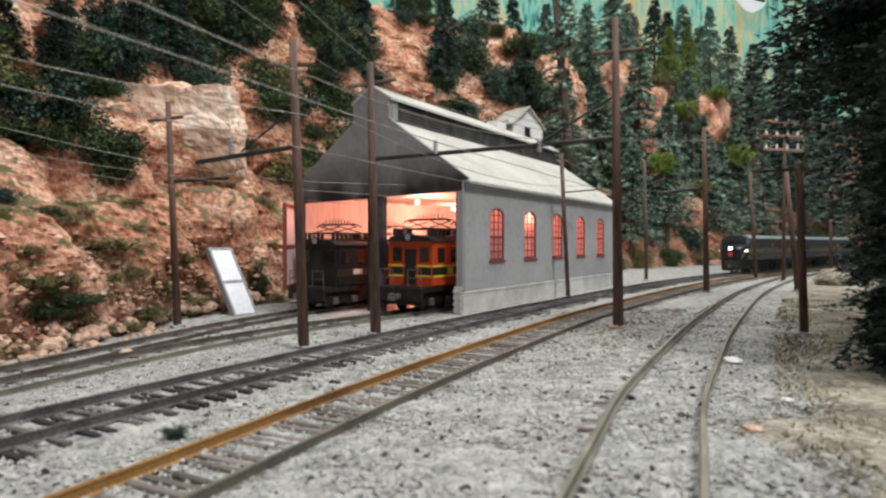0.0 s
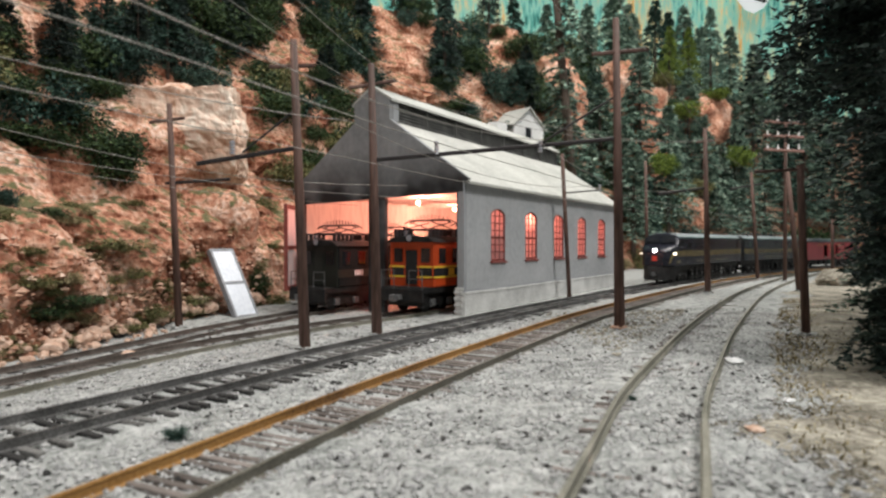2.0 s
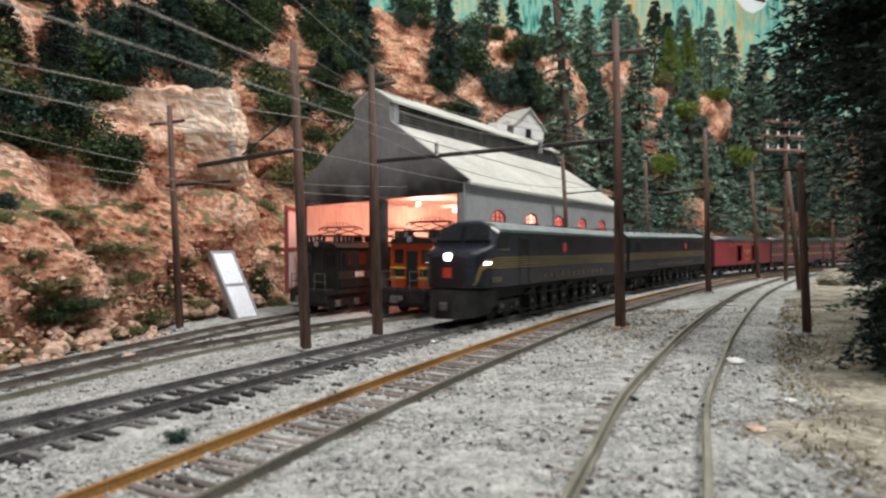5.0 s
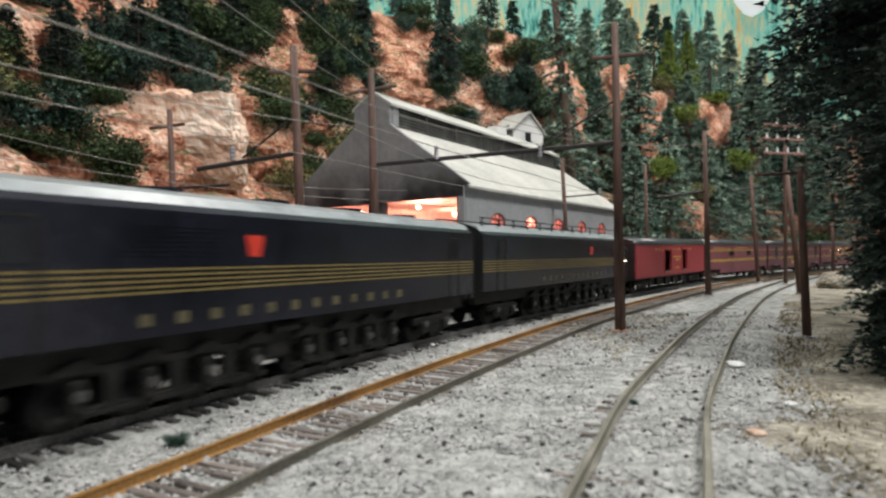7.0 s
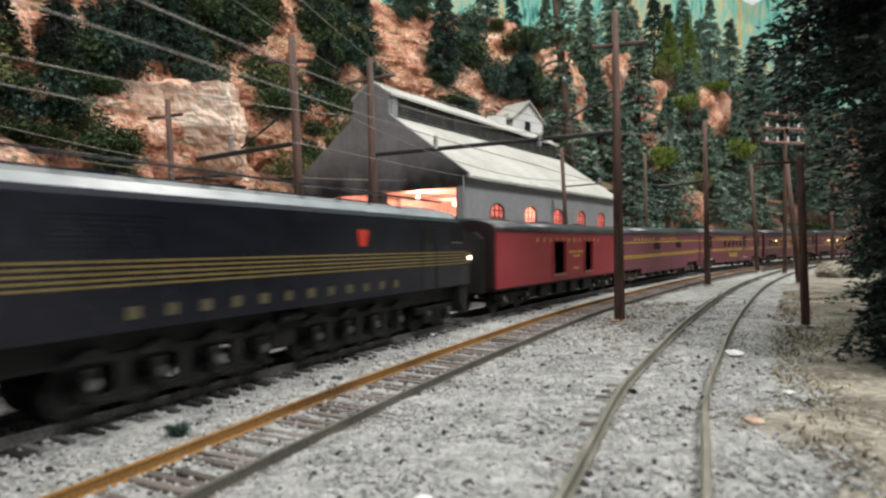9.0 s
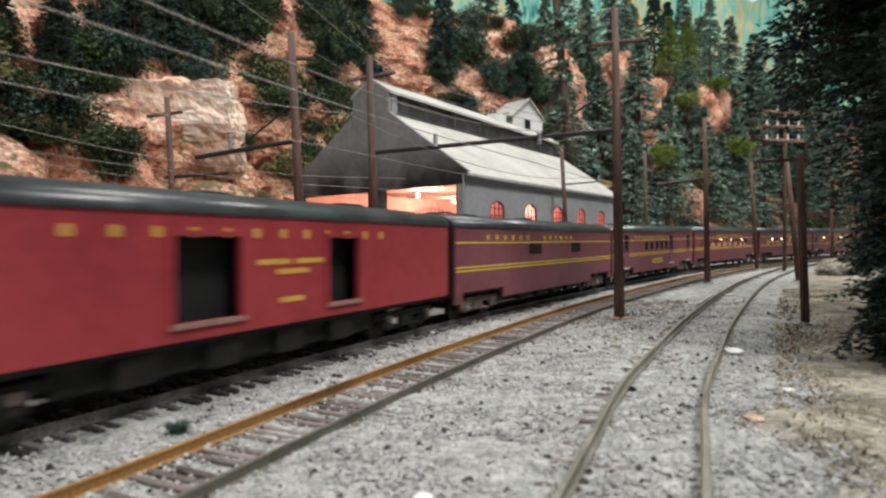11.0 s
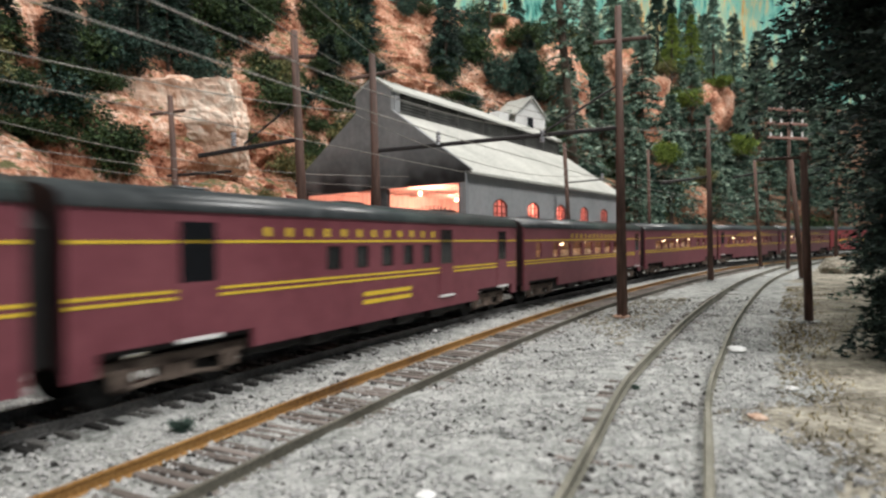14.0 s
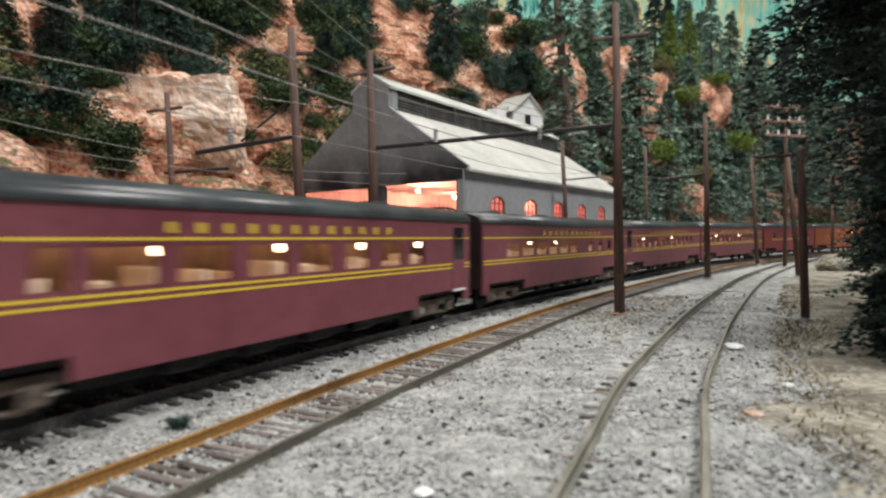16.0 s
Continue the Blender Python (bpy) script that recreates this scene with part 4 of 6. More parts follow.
def build_cliff():
    t, n = normals2(FOOT)
    rows = 120
    keep = FOOT[:, 1] > -60
    c, n = FOOT[keep], n[keep]
    far = np.clip((c[:, 1] - 20) / 60, 0, 1)
    v = np.zeros((len(c), rows, 3))
    for i, (p, q) in enumerate(zip(c, n)):
        top = 27 + 13 * far[i]
        for j in range(rows):
            b = j / (rows - 1)
            z = -1.2 + (top + 1.2) * b
            led = z + 1.6 * noise.noise((p[0] / 9, p[1] / 9, 0.3))
            per = 6.4
            fr = (led / per) % 1.0
            step = (led // per) + min(1.0, max(0.0, (fr - 0.62) / 0.38)) ** 1.5
            back = 0.30 * z + 2.1 * step
            x, y = p[0] - q[0] * back, p[1] - q[1] * back
            w = 2.4 * wobble(x, y, z * 1.2, 9.0) + 0.7 * wobble(x, y, z * 0.8, 3.2) + 0.22 * noise.noise((x * 1.3, y * 1.3, z * 1.1)) + 0.09 * noise.noise((x * 3.7, y * 3.7, z * 3.4))
            vd = noise.voronoi((x / 3.0 + 0.25 * z / 3, y / 3.0, z / 3.4))[0]
            w += 1.5 * min(0.55, vd[1] - vd[0])
            vd = noise.voronoi((x / 1.1, y / 1.1, z / 1.3 + 4))[0]
            w += 0.55 * min(0.5, vd[1] - vd[0]) + 0.3 * noise.noise((x / 2.2, y / 2.2, z * 1.7))
            damp = min(1.0, b * 7)
            v[i, j] = (x + q[0] * w * damp, y + q[1] * w * damp, z + 0.4 * noise.noise((x / 2, y / 2, z / 2)) * damp)
    k = rows
    f = [((i + 1) * k + j, (i + 1) * k + j + 1, i * k + j + 1, i * k + j) for i in range(len(c) - 1) for j in range(k - 1)]
    ob = raw("cliff", v.reshape(-1, 3), f, M["rock"])
    # hill behind the edge
    tagged(ob, "layered orange rock cliff with mossy ledges", "cliff", kind="structure")
    return v, n


CLIFF, CLIFF_OUT = build_cliff()


# ---- foliage ----
def sprays(p, d, size, rng, flat=0.45):
    """Triangles at points p, pointing along d: needle sprays or leaves."""
    n = len(p)
    r = rng.normal(size=(n, 3))
    side = np.cross(d, r)
    side /= np.linalg.norm(side, axis=1)[:, None] + 1e-9
    ln = size * rng.uniform(0.6, 1.4, (n, 1))
    tip = p + d * ln
    return np.stack([p + side * ln * flat * 0.5, p - side * ln * flat * 0.5, tip], 1)


def fir_needles(h, r, boughs, per, size, seed, z0=0.1, droop=0.25, power=0.85):
    rng = np.random.default_rng(seed)
    u = rng.random(boughs) ** 0.8
    z = h * (z0 + (0.985 - z0) * u)
    az = rng.uniform(0, 2 * np.pi, boughs)
    ln = r * (1 - (z / h - z0) / (1 - z0)) ** power * rng.uniform(0.6, 1.12, boughs) + 0.04 * h * 0.3
    w = np.tile(np.linspace(0.1, 1, per), boughs) ** 0.75
    b = np.repeat(np.arange(boughs), per)
    out = np.stack([np.cos(az[b]), np.sin(az[b]), np.zeros(len(b))], 1)
    cross = np.stack([-out[:, 1], out[:, 0], out[:, 2]], 1)
    fan = rng.normal(0, 0.16, len(b)) * ln[b] * w
    p = out * (ln[b] * w)[:, None] + cross * fan[:, None]
    p[:, 2] = z[b] - droop * ln[b] * w ** 2 + rng.normal(0, 0.03, len(b)) * ln[b] + 0.06 * ln[b] * np.sin(w * 3)
    d = out * 0.75 + cross * (rng.normal(0, 0.6, len(b)))[:, None] + rng.normal(0, 0.28, (len(b), 3))
    d[:, 2] -= 0.12
    d /= np.linalg.norm(d, axis=1)[:, None]
    return sprays(p, d, size, rng)


def bush_leaves(count, clumps, size, seed, flatten=0.8):
    rng = np.random.default_rng(seed)
    c = rng.normal(size=(clumps, 3))
    c /= np.linalg.norm(c, axis=1)[:, None]
    c *= rng.uniform(0.35, 0.85, (clumps, 1))
    k = rng.integers(0, clumps, count)
    d = rng.normal(size=(count, 3))
    d /= np.linalg.norm(d, axis=1)[:, None]
    p = c[k] + d * rng.uniform(0.12, 0.34, (count, 1))
    p[:, 2] *= flatten
    dd = d + 0.4 * rng.normal(size=(count, 3)) + np.array([0, 0, -0.1])
    dd /= np.linalg.norm(dd, axis=1)[:, None]
    return sprays(p, dd, size, rng, 0.7)


def fir(label, at, h, r, material, seed, boughs=110, per=16, size=0.45, z0=0.08, lean=0.0, droop=0.25, group="firs on the hillside", power=0.85):
    """A conifer: tapered trunk and a crown of needle sprays on drooping boughs."""
    root = empty("fir_tree", *at)
    root.matrix_basis = pose(S * at[0], S * at[1], S * at[2], 0, lean, random.uniform(0, 360))
    tagged(root, label, "conifer tree", group)
    bm = bmesh.new()
    rod(bm, (0, 0, -0.8), (0, 0, h * 0.97), 0.035 * h * 0.5 + 0.05, 0.02, 7)
    part("trunk", bm, M["trunk"], root)
    tris("crown", fir_needles(h, r, boughs, per, size, seed, z0, droop, power), M[material], root)
    return root


KINDS = {}


def fir_copy(material, at, h, r, seed):
    """Firs of like proportions share the meshes of one of four grown trees."""
    key = (material, seed % 4)
    label = {"fir": "blue-green fir on the rocky hillside", "fir_dark": "dark fir growing on the cliff", "fir_lit": "grey-green fir, painted as if lit, on the slope", "lime": "yellow-green young conifer on the ledge"}[material]
    if key not in KINDS:
        KINDS[key] = fir(label, (0, 0, 0), 10.0, 2.6, material, 40 + seed % 4, 190, 36, 0.27, 0.05)
        first = KINDS[key]
    else:
        first = None
    m = pose(S * at[0], S * at[1], S * (at[2] - 0.3), 0, 0, (seed * 77) % 360)
    k = Matrix.Diagonal((r / 2.6, r / 2.6, h / 10.0, 1))
    if first:
        first.matrix_basis = m @ k
        return first
    ob = copy_thing(KINDS[key], m)
    ob.matrix_basis = m @ k
    return ob


# single firs on the cliff: x, y, foot height, height, radius
CLIFF_FIRS = [(-22.4, 35.6, 13.6, 5.2, 1.9), (-19.4, 43.6, 15.6, 7.4, 2.5), (-19.3, 55.6, 20.8, 7.2, 2.6), (-9.9, 75.2, 25.0, 11.0, 3.3), (0.3, 80.6, 23.4, 15.5, 3.3), (-7.6, 92.0, 41.0, 9.0, 3.0), (-1.0, 93.0, 41.5, 9.0, 3.0), (-12.0, 63.0, 19.6, 5.2, 1.9),
              (-21.4, 33.4, 12.6, 5.4, 1.7), (-19.5, 42.5, 14.9, 7.6, 2.2), (-19.6, 38.6, 14.2, 6.2, 1.7), (-19.7, 53.9, 19.2, 8.0, 2.4), (-21.6, 38.0, 15.2, 6.4, 1.7),
              (-12.5, 62.2, 18.8, 5.4, 1.6), (-10.1, 74.3, 24.4, 11.6, 2.7), (0.1, 80.2, 22.8, 16.6, 2.7), (7.5, 98.3, 39.0, 9.6, 2.9), (12.4, 89.7, 22.6, 11.0, 3.3),
              (-14.8, 69.6, 27.2, 9.2, 2.9), (-18.4, 64.0, 26.4, 7.4, 2.7), (-21.5, 52.2, 21.2, 7.6, 2.3), (-6.1, 87.8, 37.0, 7.8, 2.7), (-22.1, 30.4, 12.8, 3.6, 1.4)]
for i, q in enumerate(CLIFF_FIRS):
    fir_copy("fir_dark" if i % 3 else "fir", q[:3], q[3], q[4], i)
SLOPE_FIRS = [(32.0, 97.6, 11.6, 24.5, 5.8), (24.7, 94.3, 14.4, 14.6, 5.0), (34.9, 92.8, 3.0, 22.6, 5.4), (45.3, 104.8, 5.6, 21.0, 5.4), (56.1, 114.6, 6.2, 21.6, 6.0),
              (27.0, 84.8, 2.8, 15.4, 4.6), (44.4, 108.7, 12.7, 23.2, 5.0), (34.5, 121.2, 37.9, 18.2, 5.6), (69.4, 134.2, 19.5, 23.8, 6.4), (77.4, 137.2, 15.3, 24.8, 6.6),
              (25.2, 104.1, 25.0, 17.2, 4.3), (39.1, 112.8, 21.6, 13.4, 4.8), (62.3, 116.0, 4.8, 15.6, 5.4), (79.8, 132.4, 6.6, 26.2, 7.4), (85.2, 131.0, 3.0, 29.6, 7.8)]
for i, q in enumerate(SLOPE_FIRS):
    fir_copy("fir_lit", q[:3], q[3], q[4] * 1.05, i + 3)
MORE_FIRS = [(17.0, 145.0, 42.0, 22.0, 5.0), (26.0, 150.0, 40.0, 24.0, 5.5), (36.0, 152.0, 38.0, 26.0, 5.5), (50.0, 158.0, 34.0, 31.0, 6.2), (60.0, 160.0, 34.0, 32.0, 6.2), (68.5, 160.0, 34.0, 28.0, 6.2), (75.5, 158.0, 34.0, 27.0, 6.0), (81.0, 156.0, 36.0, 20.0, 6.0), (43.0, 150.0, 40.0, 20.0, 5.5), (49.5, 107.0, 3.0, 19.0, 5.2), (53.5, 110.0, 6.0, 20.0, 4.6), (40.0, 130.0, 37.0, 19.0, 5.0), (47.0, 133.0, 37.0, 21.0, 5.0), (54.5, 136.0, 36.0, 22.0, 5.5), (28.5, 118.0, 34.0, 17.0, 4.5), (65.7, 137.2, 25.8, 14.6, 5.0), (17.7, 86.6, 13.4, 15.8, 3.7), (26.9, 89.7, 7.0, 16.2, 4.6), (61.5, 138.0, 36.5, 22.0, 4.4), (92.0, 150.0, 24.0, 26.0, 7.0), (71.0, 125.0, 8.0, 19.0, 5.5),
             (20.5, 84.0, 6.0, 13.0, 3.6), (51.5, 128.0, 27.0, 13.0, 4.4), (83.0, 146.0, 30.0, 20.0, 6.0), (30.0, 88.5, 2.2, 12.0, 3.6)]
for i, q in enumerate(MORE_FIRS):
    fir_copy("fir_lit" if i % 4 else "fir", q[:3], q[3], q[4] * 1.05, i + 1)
fir_copy("lime", (47.5, 126.0, 36.6, 13.0, 3.2)[:3], 13.0, 3.2, 1)
fir_copy("lime", (51.9, 126.8, 36.6, 0, 0)[:3], 13.2, 3.2, 2)


def tall_leaning_tree():
    root = empty("dead_tree", 16.2, 72.0, 4.0)
    tagged(root, "tall bare leaning trunk with thin side branches", "tree")
    rng = np.random.default_rng(8)
    bm = bmesh.new()
    a, b = Vector((0, 0, 0)), Vector((-2.9, 0, 32))
    rod(bm, a, b, 0.62, 0.42, 9)
    part("trunk", bm, M["trunk"], root)
    for i in range(26):
        bm = bmesh.new()
        u = rng.uniform(0.25, 0.97)
        p = a.lerp(b, u)
        an = rng.uniform(0, 6.28)
        rod(bm, p, p + Vector((math.cos(an) * 2.6, math.sin(an) * 2.6, rng.uniform(-0.9, 0.6))), 0.07, 0.02, 5)
        part("branch", bm, M["trunk"], root)
    tris("crown", fir_needles(32, 3.4, 150, 12, 0.7, 71, 0.25, 0.3) + np.array([-1.4, 0, 0]), M["fir_lit"], root)


tall_leaning_tree()

# shrubs share five grown meshes
SHRUBS = []
for i, (mname, lab) in enumerate((("bush", "moss-green shrub on a rock ledge"), ("bush", "moss-green shrub on a rock ledge"), ("fir", "dark blue-green shrub on the cliff"), ("moss", "olive moss tuft on the rock"), ("straw", "straw-coloured tuft beside the line"), ("lime", "yellow-green shrub on the hillside"))):
    root = empty("shrub")
    tagged(root, lab, "shrub", "shrubs on the cliff")
    tris("leaves", bush_leaves(2900, 46, 0.095, 20 + i), M[mname], root)
    bm = bmesh.new()
    for k in range(5):
        a = k * 1.3
        rod(bm, (0, 0, -0.7), (0.45 * math.cos(a), 0.45 * math.sin(a), 0.3), 0.05, 0.02, 5)
    part("stem", bm, M["trunk"], root)
    SHRUBS.append([root, False])


def shrub(kind, at, rx, rz, turn=0.0):
    root, used = SHRUBS[kind]
    m = pose(S * at[0], S * at[1], S * at[2], 0, 0, turn)
    k = Matrix.Diagonal((rx, rx, rz, 1))
    if used:
        root = copy_thing(root, m)
    SHRUBS[kind][1] = True
    root.matrix_basis = m @ k
    return root


# shrubs placed on the cliff: x, y, z, half width, half height
UPPER = [(-12.4, 66.0, 23.6, 2.6, 2.0), (-8.5, 70.8, 20.6, 2.4, 1.9), (-16.6, 56.8, 19.6, 2.2, 1.6), (-21.6, 40.2, 17.4, 2.6, 2.2), (-22.0, 44.2, 20.0, 2.8, 2.4), (-20.7, 56.2, 24.0, 3.4, 3.2), (-21.0, 51.8, 23.4, 3.2, 2.6), (-12.3, 72.0, 28.5, 3.8, 3.6), (-11.0, 73.0, 26.0, 3.0, 2.8), (-15.2, 59.6, 19.0, 2.6, 1.8), (-15.0, 72.5, 30.5, 3.4, 3.0),
         (-20.3, 48.0, 18.3, 2.6, 1.8), (-20.8, 36.8, 12.9, 1.7, 1.3), (-21.7, 48.2, 21.0, 2.6, 2.4), (-0.4, 83.0, 27.6, 3.0, 3.6), (4.0, 95.5, 36.6, 3.4, 3.0), (17.8, 107.8, 39.0, 4.0, 3.4), (-3.8, 88.4, 38.6, 3.6, 2.6), (-21.8, 29.8, 11.4, 1.7, 1.3),
         (-21.8, 30.4, 10.6, 2.3, 1.9), (-20.8, 33.2, 10.4, 2.1, 1.6), (-20.6, 31.0, 9.0, 1.9, 1.0), (-18.6, 34.0, 8.9, 1.6, 1.4), (-20.3, 37.6, 15.0, 2.2, 1.9), (-14.8, 53.2, 15.6, 2.9, 2.3), (-12.9, 62.0, 17.2, 3.2, 2.2), (-10.3, 63.6, 17.0, 2.4, 1.9),
         (-21.3, 32.3, 10.9, 2.9, 1.9), (-21.5, 30.2, 11.3, 1.5, 1.2), (-18.3, 33.3, 8.0, 1.6, 1.8), (-21.5, 30.0, 9.0, 1.7, 1.0), (-21.4, 37.6, 15.2, 1.9, 1.8), (-21.2, 51.3, 19.7, 3.0, 2.0),
         (-20.2, 54.8, 22.3, 2.3, 3.1), (-16.2, 54.2, 17.3, 2.8, 2.5), (-13.7, 54.8, 15.8, 3.0, 2.1), (-12.2, 64.6, 19.0, 3.5, 2.7), (-11.8, 53.6, 11.0, 1.9, 2.3), (-12.6, 72.4, 29.0, 3.4, 4.1),
         (-8.4, 71.3, 22.9, 2.6, 2.0), (-12.8, 78.0, 34.6, 3.4, 2.4), (-22.3, 35.9, 13.1, 2.2, 1.2), (-21.8, 42.9, 18.7, 2.1, 2.1), (-19.0, 26.0, 5.5, 0.8, 0.6), (-19.8, 61.6, 27.5, 3.6, 2.2)]
MIDDLE = [(3.8, 87.4, 29.7, 4.2, 4.2), (7.4, 86.4, 26.6, 3.3, 3.5), (13.2, 92.2, 28.1, 3.4, 5.4), (5.2, 98.2, 38.5, 2.8, 3.7), (10.1, 88.2, 25.0, 2.6, 2.2), (-0.3, 83.0, 28.1, 2.9, 3.9), (15.0, 89.6, 19.0, 3.5, 4.3),
          (19.9, 97.2, 25.8, 4.3, 4.6), (26.5, 101.2, 22.9, 4.8, 4.8), (23.3, 106.7, 35.0, 5.1, 4.6), (14.9, 101.2, 36.3, 3.8, 3.0), (17.7, 86.5, 13.5, 3.4, 3.3), (24.7, 91.1, 12.3, 4.0, 3.5)]
LOWER = [(-16.6, 25.6, 1.6, 1.3, 0.5), (-15.9, 27.2, 1.2, 1.4, 0.5), (-15.2, 29.0, 1.0, 1.2, 0.5), (-17.0, 24.6, 1.9, 1.0, 0.5), (-15.4, 30.2, 1.6, 1.1, 0.6), (-16.4, 29.4, 3.0, 1.2, 0.5), (-15.0, 31.5, 0.9, 1.3, 0.6), (-17.6, 26.5, 4.8, 1.2, 0.5), (-15.8, 28.4, 3.4, 1.9, 0.5), (-17.2, 28.1, 4.1, 1.3, 0.4), (-16.3, 23.5, 2.0, 1.1, 0.4), (-15.6, 25.3, 1.1, 1.5, 0.4), (-14.3, 29.6, 0.1, 1.0, 0.6), (-14.3, 33.5, 0.3, 1.4, 0.5), (-14.0, 39.2, 3.6, 1.2, 0.7),
         (-12.3, 39.6, 0.8, 1.0, 1.5), (-11.1, 40.0, -0.4, 1.1, 0.7), (-16.8, 24.3, 3.2, 0.8, 0.3), (-14.9, 28.7, 2.1, 1.0, 0.4), (-16.2, 24.4, 0.7, 1.2, 0.4), (-16.7, 23.0, 2.6, 0.7, 0.4), (-13.9, 46.7, 6.3, 1.1, 1.4), (-13.4, 39.0, 4.6, 1.0, 0.5)]
BEYOND = [(27.9, 84.9, 1.2, 2.4, 2.2), (34.6, 90.8, 1.5, 2.6, 2.3), (40.7, 98.3, 4.4, 3.3, 3.5), (33.6, 96.7, 9.0, 3.7, 4.4), (75.9, 125.6, 4.6, 6.0, 3.6), (51.0, 115.3, 14.4, 5.5, 5.3), (70.7, 131.6, 16.0, 6.2, 6.0), (79.0, 152.7, 36.6, 6.5, 7.0), (51.1, 129.6, 31.6, 4.9, 4.9), (85.4, 151.3, 29.2, 5.7, 5.7)]
for i, q in enumerate(UPPER):
    shrub((0, 1, 0, 2)[i % 4], q[:3], q[3], q[4], i * 61)
for i, q in enumerate(MIDDLE):
    shrub((0, 2, 1)[i % 3], q[:3], q[3], q[4], i * 47)
for i, q in enumerate(LOWER):
    shrub((3, 3, 3, 0)[i % 4], q[:3], q[3], q[4], i * 83)
for i, q in enumerate(BEYOND):
    shrub((3, 0, 2)[i % 3], q[:3], q[3], q[4], i * 29)
for q in ((50.0, 104.0, 3.2, 4.5, 1.7), (60.0, 112.0, 3.2, 5.0, 1.9), (68.0, 118.0, 3.0, 4.5, 1.6), (21.5, 76.5, 0.8, 1.5, 1.3), (24.0, 79.0, 0.9, 1.4, 1.2), (43.0, 97.0, 1.8, 3.0, 1.5)):
    shrub(4, q[:3], q[3], q[4], q[0] * 9)


def wild_shrubs():
    """Shrubs on the upper ledges, thinned where the rock lies bare."""
    rng = np.random.default_rng(12)
    bare = [((-23.1, 32.6, 15.4), 2.6), ((-17.2, 41.0, 10.8), 4.6), ((-6.0, 76.0, 27.0), 4.8), ((-3.4, 73.0, 22.0), 4.2), ((-24.5, 36.0, 17.5), 3.0), ((-17.5, 61.0, 22.8), 3.4), ((8.0, 90.0, 34.0), 3.5), ((-5.0, 79.0, 33.0), 4.4)]
    made = 0
    while made < 168:
        i, j = int(rng.integers(0, len(CLIFF))), int(rng.integers(6, 118))
        p = CLIFF[i, j]
        if not (12 < p[1] < 125) or p[2] < 5.5 + 2 * rng.random() or any((Vector(p) - Vector(c)).length < r for c, r in bare):
            continue
        if noise.noise((p[0] / 5, p[1] / 5, p[2] / 4)) < -0.12:
            continue
        r = (0.75 + 1.2 * rng.random()) * (0.8 + p[1] / 70)
        o = CLIFF_OUT[i] * 0.35 * r
        shrub(int(rng.choice([0, 1, 1, 2, 2, 3])), (p[0] + o[0], p[1] + o[1], p[2] + 0.1), r, r * rng.uniform(0.6, 1.0), rng.uniform(0, 360))
        made += 1


wild_shrubs()

# ---- big dark firs close to the aisle ----
fir("big dark spruce with drooping boughs beside the yard", (12.3, 13.6, 0.2), 12.0, 2.6, "fir_dark", 91, 1100, 130, 0.2, 0.02, 0, 0.22, "spruces near the aisle", 0.4)
fir("tall dark spruce with spreading upper boughs", (16.7, 17.8, 0.3), 21.0, 6.5, "fir_dark", 92, 1150, 120, 0.29, 0.38, 0, 0.14, "spruces near the aisle", 0.4)
fir("dark spruce standing behind the siding", (24.6, 27.5, 0.3), 24.0, 7.6, "fir_dark", 93, 560, 80, 0.42, 0.22, 0, 0.2, "spruces near the aisle", 0.7)
fir("dark blue-green spruce behind the line poles", (42.0, 51.0, 0.2), 27.0, 6.5, "fir", 94, 360, 70, 0.4, 0.22, 0, 0.22, "spruces near the aisle", 0.8)
fir("grey-green spruce at the siding's edge", (17.2, 20.5, 0.3), 9.5, 3.6, "fir_lit", 95, 240, 80, 0.2, 0.1, 0, 0.25, "spruces near the aisle", 0.6)
fir("dark spruce by the bend of the line", (52.0, 66.0, 0.1), 22.0, 7.5, "fir_dark", 96, 300, 60, 0.5, 0.04, 0, 0.22, "spruces near the aisle", 0.7)


# ---- loose rock ----
def rock_mesh(seed, sub=2, rough=0.6):
    bm = bmesh.new()
    bmesh.ops.create_icosphere(bm, subdivisions=sub, radius=1)
    for v in bm.verts:
        c = v.co.copy()
        v.co = c * (1 + rough * noise.noise(c * 1.3 + Vector((seed * 7, 0, 0))) + 0.15 * noise.noise(c * 3.1 + Vector((0, seed * 3, 0))))
        v.co.z *= 0.75
    return mesh_of("rock", bm, M["boulder"])


BOULDERS = [rock_mesh(k) for k in range(5)]


